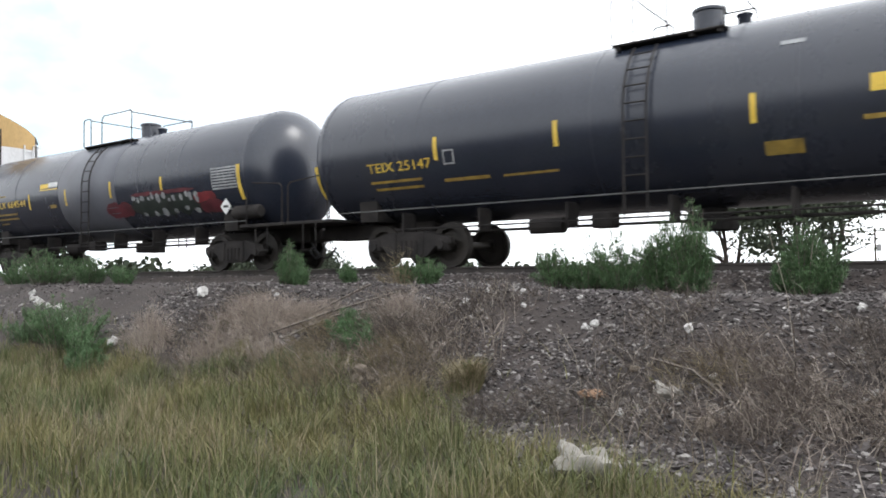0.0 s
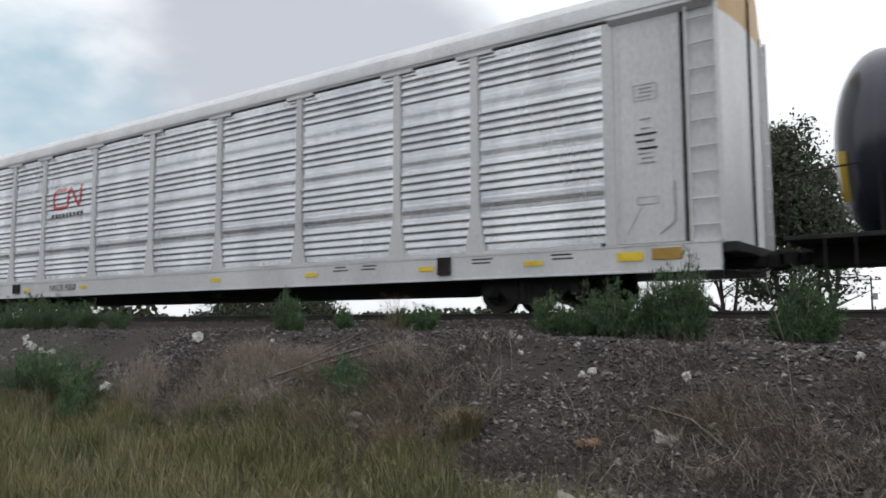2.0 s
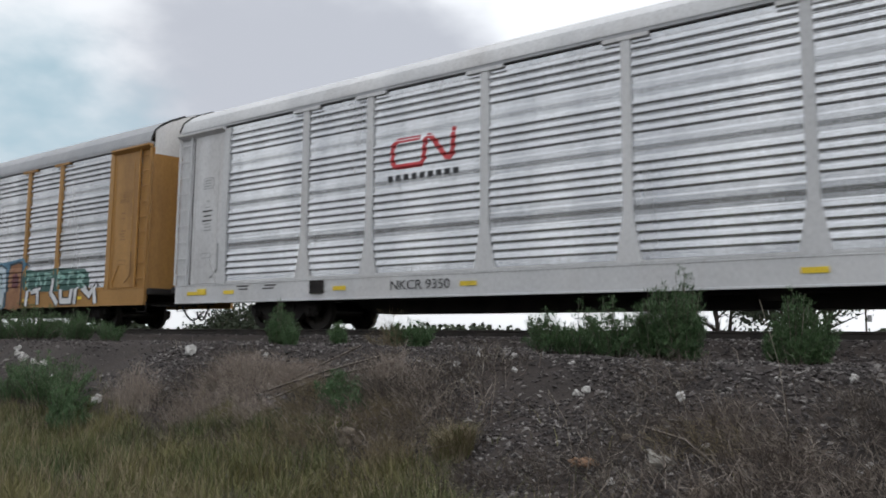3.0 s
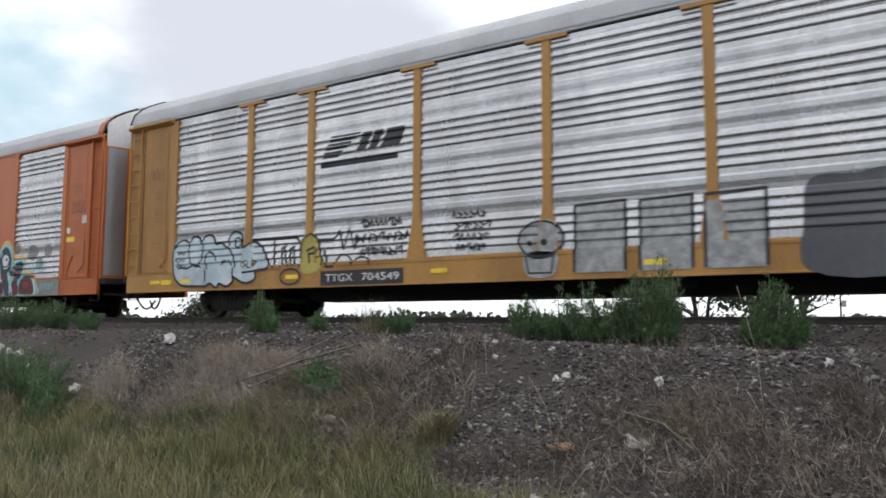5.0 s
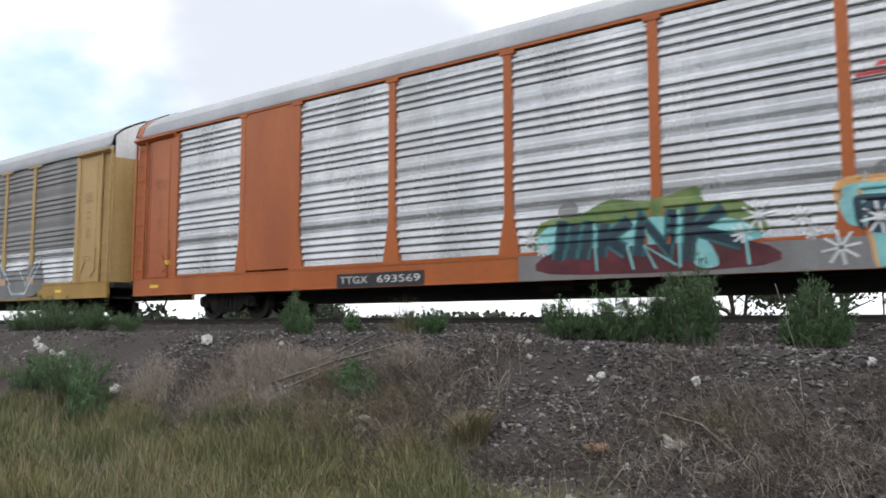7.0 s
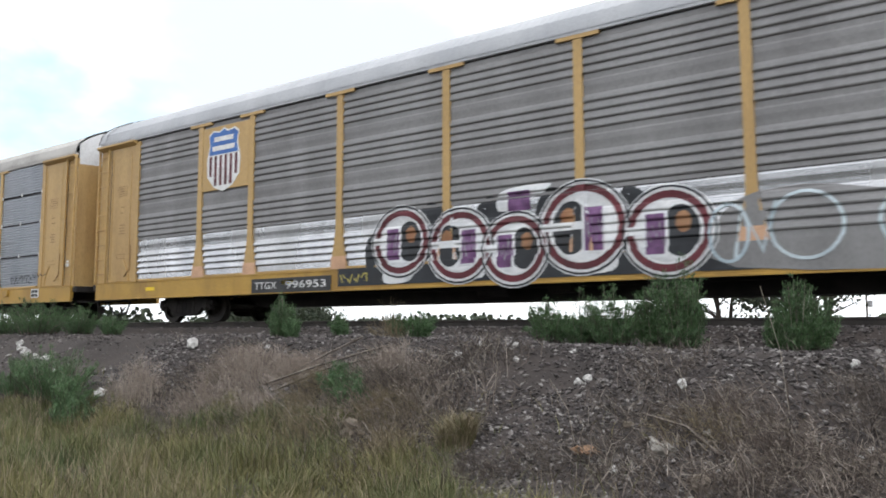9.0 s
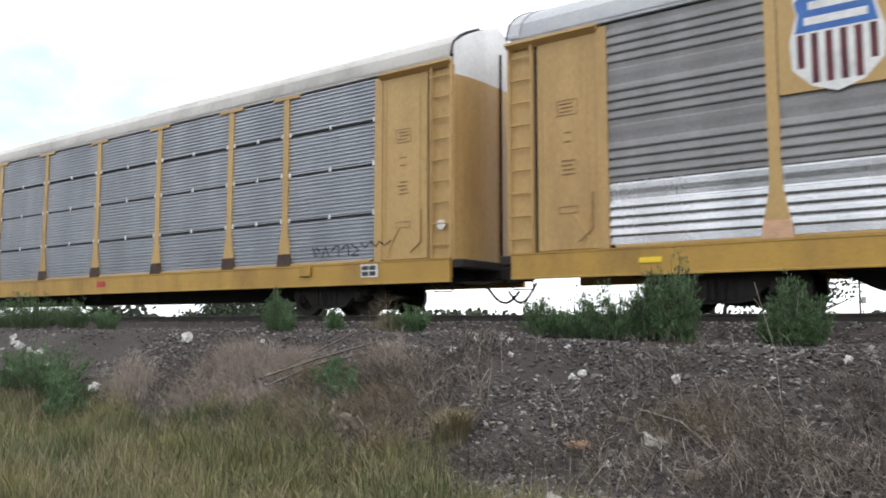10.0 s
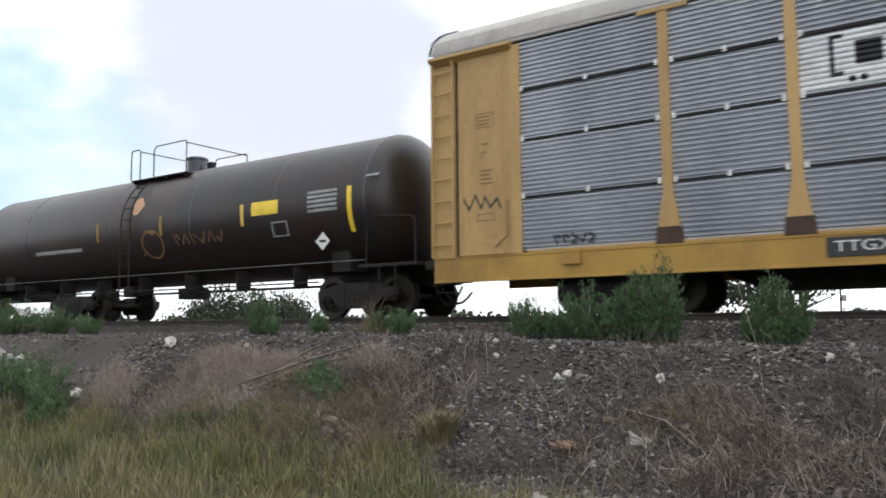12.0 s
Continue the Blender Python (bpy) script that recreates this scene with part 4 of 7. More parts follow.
def blob(pts, n=4):
    """A closed smooth outline through the given corners."""
    out, k = [], len(pts)
    for i in range(k):
        p0, p1, p2, p3 = (Vector(pts[(i + j) % k]) for j in (-1, 0, 1, 2))
        for j in range(n):
            t = j / n
            q = 0.5 * (2 * p1 + (p2 - p0) * t + (2 * p0 - 5 * p1 + 4 * p2 - p3) * t * t + (3 * p1 - p0 - 3 * p2 + p3) * t ** 3)
            out.append((q.x, q.y))
    return out


def stroke(pts, w, closed=False):
    """One band along a line, of the width w: quads that share their corners."""
    P = []
    for p in pts:
        if not P or (Vector(p) - P[-1]).length > 1e-4:
            P.append(Vector(p))
    n = len(P)
    sides = []
    for i in range(n):
        a = P[(i - 1) % n] if closed or i else P[i]
        b = P[(i + 1) % n] if closed or i < n - 1 else P[i]
        d1, d2 = (P[i] - a), (b - P[i])
        d1 = d1.normalized() if d1.length else d2.normalized()
        d2 = d2.normalized() if d2.length else d1
        t = d1 + d2
        t = t.normalized() if t.length > 0.3 else d1
        m = Vector((-t.y, t.x))
        k = w / 2 / max(0.55, abs(m.dot(Vector((-d1.y, d1.x)))))
        sides.append((tuple(P[i] + m * k), tuple(P[i] - m * k)))
    last = n if closed else n - 1
    return [[sides[i][0], sides[i][1], sides[(i + 1) % n][1], sides[(i + 1) % n][0]] for i in range(last)]


def rect(x0, x1, z0, z1):
    return [(x0, z0), (x1, z0), (x1, z1), (x0, z1)]


def scribble(x0, x1, z0, z1, n, w, rng):
    """A hasty tag: loose strokes for long ones, one zigzag line for short ones."""
    if n >= 9:
        out, m = [], n // 2
        for k in range(m):
            a, b = x0 + (x1 - x0) * (k + 0.1) / m, x0 + (x1 - x0) * (k + 0.85) / m
            t, e, c = z1 - rng.uniform(0, 0.1) * (z1 - z0), z0 + rng.uniform(0, 0.1) * (z1 - z0), (z0 + z1) / 2
            form, q = rng.randrange(5), (a + b) / 2
            if form == 0:
                out += stroke([(a, t), (q, e)], w) + stroke([(q, t), (b, c)], w)
            elif form == 1:
                out += stroke([(a, c), (q, t), (b, t), (b, e)], w)
            elif form == 2:
                out += stroke([(a, e), (q, t), (b, e)], w)
            elif form == 3:
                out += stroke([(a, c), (q, e), (b, t)], w)
            else:
                out += stroke([(a, t), (b, c), (a, e), (b, e)], w)
        return out
    pts = [(x0 + (x1 - x0) * (k + rng.uniform(-0.4, 0.4)) / n, rng.uniform(z0, z0 + (z1 - z0) * 0.35) if k % 2 else rng.uniform(z1 - (z1 - z0) * 0.35, z1)) for k in range(n + 1)]
    return stroke(pts, w)


def spray(car, prof, polys, mat, lift, name="graffiti", label=""):
    """Paint that follows the pressed side: flat shapes cut along the ribs and laid on them."""
    bm = bmesh.new()
    for poly in polys:
        vs = [bm.verts.new((x, 0, z)) for x, z in poly]
        try:
            bm.faces.new(vs)
        except ValueError:
            pass
    bmesh.ops.remove_doubles(bm, verts=bm.verts[:], dist=1e-5)
    bmesh.ops.triangulate(bm, faces=bm.faces[:])
    zs = [v.co.z for v in bm.verts]
    xs = [v.co.x for v in bm.verts]
    cuts = [(0, 0, z) for _, z in prof if min(zs) < z < max(zs)] + [(0, 0, z) for z in (1.154, 1.158) if min(zs) < z < max(zs)]
    for c in cuts:
        bmesh.ops.bisect_plane(bm, geom=bm.verts[:] + bm.edges[:] + bm.faces[:], plane_co=c, plane_no=(0, 0, 1), dist=1e-5)
    for p in POSTS:
        for s in (-1, 1):
            for h in (0.088, 0.092, 0.15, 0.22):
                for q in (-h, h):
                    x = s * p + q
                    if min(xs) < x < max(xs):
                        bmesh.ops.bisect_plane(bm, geom=bm.verts[:] + bm.edges[:] + bm.faces[:], plane_co=(x, 0, 0), plane_no=(1, 0, 0), dist=1e-5)
    for v in bm.verts:
        v.co.y = side_y(v.co.x, v.co.z, prof, FLAT[car.name]) - lift
    for f in bm.faces:
        f.normal_update()
        if f.normal.y > 0:
            f.normal_flip()
    left = set(bm.faces)
    while left:                      # each separate shape is a part of its own
        todo, island = [left.pop()], []
        while todo:
            f = todo.pop()
            island.append(f)
            for v in f.verts:
                for g in v.link_faces:
                    if g in left:
                        left.remove(g)
                        todo.append(g)
        s, index = Shape(), {}
        for f in island:
            for v in f.verts:
                if v not in index:
                    index[v] = len(s.v)
                    s.v.append(tuple(v.co))
            s.f.append([index[v] for v in f.verts])
        part(name, s, mat, car, label)
    bm.free()


def plate(car, x0, x1, z0, z1, mat, name, label="", y=-HALF - 0.012, t=0.006):
    return part(name, Shape().box(x0, x1, y - t, y, z0, z1, 0.002), mat, car, label)


def sill_text(car, words, x0, x1, z, size, mat, y=-HALF - 0.02):
    part("lettering", text_mesh(words, size, mat, x1 - x0), mat, car, "painted reporting letters and figures", at=pose((x0 + x1) / 2, y, z))


def print_lines(car, x0, x1, z, n, mat, pitch=0.085, h=0.035, y=-HALF + 0.011, name="stencil_line"):
    rng = random.Random(int(x0 * 100) + n)
    for k in range(n):
        a = rng.uniform(0, 0.2) * (x1 - x0)
        part(name, Shape().box(x0 + a, x1 - rng.uniform(0, 0.2) * (x1 - x0), y - 0.003, y, z - k * pitch - h, z - k * pitch, 0.001), mat, car, "line of small stencilled print")


def frame_box(car, x0, x1, z0, z1, mat, y=-HALF + 0.011, w=0.012):
    s = Shape()
    for a, b, c, d in ((x0, x1, z0, z0 + w), (x0, x1, z1 - w, z1), (x0, x0 + w, z0 + w, z1 - w), (x1 - w, x1, z0 + w, z1 - w)):
        s.box(a, b, y - 0.003, y, c, d, 0.001)
    part("stencil_frame", s, mat, car, "thin stencilled frame")


def common_marks(car, ink, reflect_at, sill_y=-HALF - 0.012):
    for x in reflect_at:
        plate(car, x - 0.19, x + 0.19, Z_SILL + 0.2, Z_SILL + 0.29, REFLECT, "reflector", "yellow reflective strip")
    for e in (-1, 1):
        x = e * 12.45
        frame_box(car, x - 0.2, x + 0.2, 3.5, 3.78, ink)
        print_lines(car, x - 0.16, x + 0.16, 3.72, 3, ink, 0.07, 0.02)
        print_lines(car, x - 0.1, x + 0.1, 3.2, 2, ink, 0.16, 0.022)
        print_lines(car, x - 0.15, x + 0.15, 2.7, 4, ink, 0.08, 0.022)
        frame_box(car, x - 0.18, x + 0.18, 1.75, 1.88, ink)
        s = Shape().pipe([(x + 0.46, -HALF - 0.002, 2.1), (x + 0.46, -HALF - 0.002, 1.45), (x + 0.2, -HALF - 0.002, 1.25)], 0.011)
        part("handle_rod", s, ink, car, "thin handle rod")


def mark_cars():
    rng = random.Random(5)
    # tank car A
    stripes = (-9.05, -6.41, -3.07)
    for x in stripes:
        stripe(car_a, ma, x, 2.1, 2.55)
    part("reflector_strip", tank_patch(-ha + 0.2, -ha + 0.3, 1.6, 2.3, 2.5, 1.26, 0.01), LETTER_Y, car_a, "yellow upright strip")
    tank_text(car_a, "TEIX 25147", -10.02 - ma, 2.06, 0.28, 1.66, LETTER_Y)
    tank_bar(car_a, -10.85 - ma, -9.5 - ma, 1.76, 1.81, FADED_Y)
    tank_bar(car_a, -10.75 - ma, -9.5 - ma, 1.62, 1.67, FADED_Y)
    tank_bar(car_a, -8.95 - ma, -7.9 - ma, 1.68, 1.74, FADED_Y)
    tank_bar(car_a, -7.6 - ma, -6.45 - ma, 1.68, 1.72, FADED_Y)
    for a, b, c, d in ((-8.88, -8.62, 2.0, 2.03), (-8.88, -8.62, 2.25, 2.28), (-8.88, -8.85, 2.03, 2.25), (-8.65, -8.62, 2.03, 2.25)):
        tank_bar(car_a, a - ma, b - ma, c, d, FADED_W, "stencil_frame", "thin stencilled frame")
    tank_bar(car_a, -2.95 - ma, -2.4 - ma, 1.62, 1.82, FADED_Y, "faded_stencil", "faded yellow stencil")
    tank_bar(car_a, -2.7 - ma, -2.35 - ma, 3.25, 3.32, FADED_W)
    tank_bar(car_a, -1.5 - ma, -0.6 - ma, 2.35, 2.6, LETTER_Y, "warning_plate", "yellow warning plate")
    tank_bar(car_a, -1.6 - ma, -0.6 - ma, 1.98, 2.05, FADED_Y)
    # tank car B
    part("grey_band", Shape().lathe([(-23.35 - mb, 1.552), (-23.34 - mb, 1.556), (-20.3 - mb, 1.556), (-20.29 - mb, 1.552)], ("x", (0, 0, 2.5)), 56), GREYPATCH, car_b, "grey repainted band round the tank", smooth=60)
    for x in (-25.15, -22.95):
        stripe(car_b, mb, x, 2.02, 2.5)
    stripe(car_b, mb, -20.5, 2.1, 2.55, r=1.562)
    stripe(car_b, mb, -18.1, 2.15, 2.5)
    part("reflector_strip", tank_patch(-15.02 - mb, -14.9 - mb, 1.72, 2.56, 2.5, 1.55, 0.008), LETTER_Y, car_b, "yellow upright strip")
    part("reflector_strip", tank_patch(-hb + 0.2, -hb + 0.3, 1.6, 2.3, 2.5, 1.26, 0.01), LETTER_Y, car_b, "yellow upright strip")
    tank_text(car_b, "UTLX", -27.14 - mb, 2.24, 0.3, 0.82, LETTER_Y)
    tank_text(car_b, "664544", -25.98 - mb, 2.24, 0.3, 1.18, LETTER_Y)
    tank_bar(car_b, -27.6 - mb, -26.7 - mb, 2.52, 2.56, FADED_Y)
    tank_bar(car_b, -27.55 - mb, -26.1 - mb, 1.92, 1.97, FADED_Y)
    tank_bar(car_b, -27.5 - mb, -26.1 - mb, 1.78, 1.83, FADED_Y)
    tank_bar(car_b, -27.45 - mb, -26.9 - mb, 1.64, 1.68, FADED_Y)
    tank_bar(car_b, -24.45 - mb, -23.95 - mb, 2.62, 2.76, LETTER_Y, "emblem", "small yellow and white emblem strip")
    tank_bar(car_b, -23.95 - mb, -23.4 - mb, 2.64, 2.78, LETTER_W, "emblem", "small yellow and white emblem strip")
    tank_bar(car_b, -24.45 - mb, -23.4 - mb, 2.56, 2.59, LETTER_Y, "emblem", "small yellow and white emblem strip")
    tank_bar(car_b, -23.9 - mb, -23.55 - mb, 2.0, 2.1, FADED_Y)
    for k in range(8):
        tank_bar(car_b, -16.0 - mb, -14.93 - mb - rng.uniform(0.05, 0.15), 2.5 - k * 0.07, 2.54 - k * 0.07, FADED_W)
    for k in range(5):
        tank_bar(car_b, -16.0 + k * 0.24 - mb, -15.98 + k * 0.24 - mb, 2.0, 2.55, FADED_W, "table_rule", "thin rule of a stencilled table")
    tank_smear(car_b, 0.75, 2.1, 1.5, 2.0, DARKRED, 1, 0.006, "dark red faded spray paint")
    tank_smear(car_b, 2.0, 5.3, 1.47, 2.08, SPRAY_GREENBLACK, 2, 0.008, "greenish black sprayed letters")
    tank_smear(car_b, 2.1, 5.0, 2.04, 2.16, DARKRED, 3, 0.010, "dark red sprayed rim")
    tank_smear(car_b, 4.85, 5.75, 1.72, 2.03, MIDRED, 4, 0.010, "red sprayed patch")
    tank_smear(car_b, 5.0, 6.05, 1.45, 1.82, DARKRED, 5, 0.012, "dark red faded spray paint")
    for k in range(13):
        x = 2.2 + k * 0.235 + rng.uniform(-0.05, 0.05)
        a = 0.05 + 0.04 * rng.random()
        tank_spot(car_b, x, 1.93 + rng.uniform(-0.06, 0.1), a, a * rng.uniform(0.7, 1.9), FADED_W)
        if k % 2:
            tank_spot(car_b, x + 0.1, 1.62 + rng.uniform(-0.05, 0.06), a * 1.4, a * rng.uniform(0.8, 1.3), FADED_W)
    part("air_reservoir", Shape().lathe([(-15.45 - mb, 0), (-15.43 - mb, 0.13), (-15.35 - mb, 0.17), (-14.55 - mb, 0.17), (-14.47 - mb, 0.13), (-14.45 - mb, 0)], ("x", (0, -1.25, 1.42)), 16), DARK, car_b, "dark air reservoir beside the tank", smooth=40)
    diamond(car_b, -15.6 - mb, 1.58)
    # tank car H
    for x, m in ((-177.62, LETTER_Y), (-180.63, FADED_Y), (-183.37, FADED_Y)):
        part("reflector_strip", tank_patch(x - mh - 0.05, x - mh + 0.05, 2.15, 2.65, 2.5, 1.55, 0.006), m, car_h, "yellow upright strip")
    part("reflector_strip", tank_patch(-174.42 - mh, -174.3 - mh, 1.8, 2.75, 2.5, 1.55, 0.008), REFLECT, car_h, "yellow upright strip")
    tank_bar(car_h, -177.3 - mh, -176.45 - mh, 2.35, 2.66, REFLECT, "warning_plate", "yellow warning plate")
    for k in range(5):
        tank_bar(car_h, -175.55 - mh, -174.7 - mh, 2.68 - k * 0.1, 2.74 - k * 0.1, FADED_W)
    for a, b, c, d in ((-176.7, -176.2, 1.84, 1.87), (-176.7, -176.2, 2.14, 2.17), (-176.7, -176.66, 1.87, 2.14), (-176.24, -176.2, 1.87, 2.14)):
        tank_bar(car_h, a - mh, b - mh, c, d, FADED_W, "stencil_frame", "thin stencilled frame")
    diamond(car_h, -175.2 - mh, 1.65)
    tank_bar(car_h, -173.95 - mh, -173.6 - mh, 2.9, 2.95, FADED_W)
    for x0, x1, z0, z1, m, lab in ((-182.0, -181.4, 2.75, 3.25, PEACH, "pale patch where paint has flaked"), 
                                   (-186.6, -184.2, 1.95, 2.05, FADED_W, "faded line of lettering")):
        s = Shape()
        poly = blob([(x0 + (x1 - x0) * (0.5 + 0.5 * math.cos(a) * rng.uniform(0.7, 1)), z0 + (z1 - z0) * (0.5 + 0.5 * math.sin(a) * rng.uniform(0.7, 1))) for a in [k * math.pi / 5 for k in range(10)]]) if m is not FADED_W else rect(x0, x1, z0, z1)
        n = len(poly)
        cx, cz = sum(p[0] for p in poly) / n, sum(p[1] for p in poly) / n
        v = [(p[0] - mh, tank_y(p[1], 2.5, 1.556), p[1]) for p in poly] + [(cx - mh, tank_y(cz, 2.5, 1.562), cz)]
        s.add(v, [[i, (i + 1) % n, n] for i in range(n)])
        part("paint_patch", s, m, car_h, lab)
    tank_strokes(car_h, [stroke(oval(-181.05 - mh, 1.95, 0.42, 0.34), 0.05, True), stroke([(-181.5 - mh, 1.7), (-181.3 - mh, 2.3), (-180.9 - mh, 2.2)], 0.05), scribble(-180.2 - mh, -178.3 - mh, 1.85, 2.15, 13, 0.035, rng)], INK, "graffiti", "faded brown sprayed tag")
    # white car carrier C
    common_marks(car_c, FADED_W, (-12.9, -11.5, -7.9, -4.6, 1.4, 4.7, 7.9, 10.3))
    for e in (-1, 1):
        print_lines(car_c, e * 12.45 - 0.2, e * 12.45 + 0.2, 2.95, 3, LETTER_K, 0.12)
    plate(car_c, 11.9, 12.35, 0.83, 0.98, REFLECT, "warning_label", "yellow warning label")
    plate(car_c, 12.5, 13.0, 0.83, 1.02, YELLOW_SILL, "warning_label", "orange-yellow label")
    plate(car_c, -12.7, -12.35, 0.83, 0.98, REFLECT, "warning_label", "yellow warning label")
    plate(car_c, -8.75, -8.35, 0.78, 1.06, DARK, "tool_box", "dark box on the sill", t=0.05)
    plate(car_c, 8.2, 8.5, 0.74, 1.08, DARK, "tool_box", "dark box on the sill", t=0.05)
    sill_text(car_c, "NKCR 9350", -6.48, -5.02, 0.88, 0.27, LETTER_K)
    for x in (-11.0, -10.1, 5.6, 6.4, 9.2, 10.9):
        print_lines(car_c, x - 0.25, x + 0.25, 1.02, 2, LETTER_K, 0.07, 0.03, -HALF - 0.0005)
    cx, cz = -5.77, 3.62
    ribbon = ([(-0.04, 0.26), (-0.62, 0.26), (-0.75, 0.14), (-0.75, -0.2), (-0.66, -0.29), (-0.02, -0.29), (0.05, -0.2), (0.09, 0.2), (0.16, 0.27), (0.24, 0.24), (0.6, -0.22), (0.7, -0.24), (0.76, -0.16), (0.78, 0.36)],)
    for q in ribbon:
        spray(car_c, prof_c, stroke([(cx + x, cz + z) for x, z in q], 0.105), RED, 0.004, "emblem", "red ribbon emblem")
    spray(car_c, prof_c, [rect(cx - 0.87 + 0.205 * k, cx - 0.74 + 0.205 * k, cz - 0.58, cz - 0.46) for k in range(9)], SPRAY_K, 0.004, "emblem_bar", "row of small dark bars")
    # yellow car carrier D
    common_marks(car_d, INK, (-12.4, -11.2, -7.6, -3.7, 0.5, 4.8, 7.4, 10.4))
    plate(car_d, -6.75, -4.55, 0.66, 0.97, LETTER_K, "number_board", "black painted board")
    sill_text(car_d, "TTGX", -6.6, -5.85, 0.81, 0.22, LETTER_W, -HALF - 0.022)
    sill_text(car_d, "704549", -5.6, -4.65, 0.81, 0.22, LETTER_W, -HALF - 0.022)
    plate(car_d, -12.15, -11.75, 0.8, 0.92, REFLECT, "warning_label", "yellow warning label")
    outline = [(-11.72, 1.48), (-11.65, 1.76), (-11.37, 1.9), (-11.13, 1.82), (-11.02, 1.95), (-10.82, 1.94), (-10.68, 1.8), (-10.59, 1.93), (-10.38, 1.97), (-10.2, 1.84), (-10.16, 1.73), (-9.97, 1.75), (-9.72, 1.63), (-9.69, 1.89), (-9.5, 2.0), (-9.26, 1.89), (-9.21, 1.6), (-8.88, 1.72),
               (-8.6, 1.6), (-8.41, 1.29), (-8.38, 1.09), (-8.72, 1.05), (-8.78, 0.85), (-9.12, 0.78), (-9.48, 0.93), (-9.5, 0.83), (-9.72, 0.71), (-9.97, 0.79), (-10.07, 0.69), (-10.29, 0.8), (-10.48, 0.74), (-10.95, 0.75), (-11.36, 0.78), (-11.64, 1.02)]
    bubbles = blob(outline, 3)
    spray(car_d, prof_d, [bubbles], SPRAY_PALE, 0.004, label="pale blue bubble-shaped spray piece")
    spray(car_d, prof_d, stroke(bubbles, 0.055, True), SPRAY_K, 0.008, label="black sprayed outline of the bubbles")
    inner = ([(-11.13, 1.82), (-11.16, 1.56), (-11.09, 1.33), (-10.88, 1.21), (-10.68, 1.36), (-10.62, 1.69), (-10.68, 1.8)], [(-10.48, 0.8), (-10.48, 1.08), (-10.55, 1.41), (-10.42, 1.57), (-10.22, 1.5), (-10.14, 1.33)],
             [(-9.72, 1.63), (-9.58, 1.48), (-9.5, 1.3), (-9.52, 0.95)], [(-11.5, 1.22), (-11.25, 1.18), (-10.95, 1.28), (-10.7, 1.2)], [(-9.97, 1.24), (-9.85, 1.33), (-9.75, 1.3)], [(-8.72, 1.05), (-9.2, 1.02)], [(-9.7, 1.35), (-9.62, 1.2)])
    for k, q in enumerate(inner):
        spray(car_d, prof_d, stroke(q, 0.045), SPRAY_K, 0.0095 + 0.0003 * k, label="black sprayed line in the bubbles")
    spray(car_d, prof_d, stroke(oval(-9.38, 1.73, 0.1, 0.12, 14), 0.045, True), SPRAY_K, 0.0122, label="black sprayed ring")
    for k in range(3):
        spray(car_d, prof_d, scribble(-11.62, -11.28, 1.5 - 0.17 * k, 1.62 - 0.17 * k, 4, 0.025, rng), SPRAY_K, 0.0125, label="small black marker words")
    spray(car_d, prof_d, [blob([(-7.36, 1.66), (-7.06, 1.8), (-6.86, 1.65), (-6.73, 1.12), (-6.95, 0.95), (-7.32, 1.0)])], SPRAY_OLIVE, 0.004, label="olive sprayed letter")
    arms = ([(-8.9, 1.76), (-8.15, 1.74), (-7.51, 1.74), (-7.38, 1.62), (-7.37, 1.08)], [(-8.2, 1.08), (-8.18, 1.7)], [(-7.96, 1.1), (-7.95, 1.52), (-7.85, 1.56), (-7.83, 1.14)], [(-7.72, 1.12), (-7.68, 1.5), (-7.58, 1.54), (-7.58, 1.12)], [(-7.36, 1.66), (-7.06, 1.8), (-6.86, 1.65), (-6.73, 1.1)],
            [(-7.18, 1.42), (-6.95, 1.5), (-6.92, 1.36), (-7.1, 1.36), (-7.08, 1.15)], [(-6.86, 1.65), (-6.42, 1.64), (-6.25, 1.8), (-6.16, 1.42), (-5.98, 1.84), (-5.86, 1.42), (-5.72, 1.66)], [(-6.68, 1.42), (-6.6, 1.06), (-6.38, 1.06)])
    for k, q in enumerate(arms):
        spray(car_d, prof_d, stroke(q, 0.05), SPRAY_K, 0.0075 + 0.0004 * k, label="black sprayed letter")
    for cx, cz, a, b in ((-6.15, 1.1, 0.22, 0.2), (-5.66, 1.06, 0.24, 0.17)):
        spray(car_d, prof_d, stroke(oval(cx, cz, a, b, 12, 0, 180), 0.035), SPRAY_K, 0.0075, label="black sprayed arch")
    spray(car_d, prof_d, stroke(oval(-7.65, 0.88, 0.3, 0.17, 18), 0.04, True), SPRAY_K, 0.0075, label="black sprayed ring")
    for z, xa, xb in ((1.92, -5.7, -4.62), (1.62, -5.86, -4.4), (1.33, -5.7, -4.6)):
        spray(car_d, prof_d, scribble(xa, xb, z - 0.085, z + 0.085, 18, 0.042, rng), SPRAY_K, 0.008, label="row of black marker letters")
    for z in (1.92, 1.7, 1.5, 1.3):
        spray(car_d, prof_d, scribble(-3.5 + rng.uniform(0, 0.2), -2.5 - rng.uniform(0, 0.2), z - 0.065, z + 0.065, 13, 0.038, rng), SPRAY_K, 0.008, label="row of black marker letters")
    lines = stroke([(-9.06, 1.29), (-9.19, 1.27), (-9.07, 1.19), (-9.19, 1.13)], 0.03) + stroke([(-9.02, 1.29), (-9.02, 1.13), (-8.92, 1.13)], 0.03)
    lines += stroke([(-8.86, 1.13), (-8.86, 1.29), (-8.76, 1.26), (-8.86, 1.20)], 0.03)
    spray(car_d, prof_d, lines, SPRAY_K, 0.0135, label="three small black marker letters")
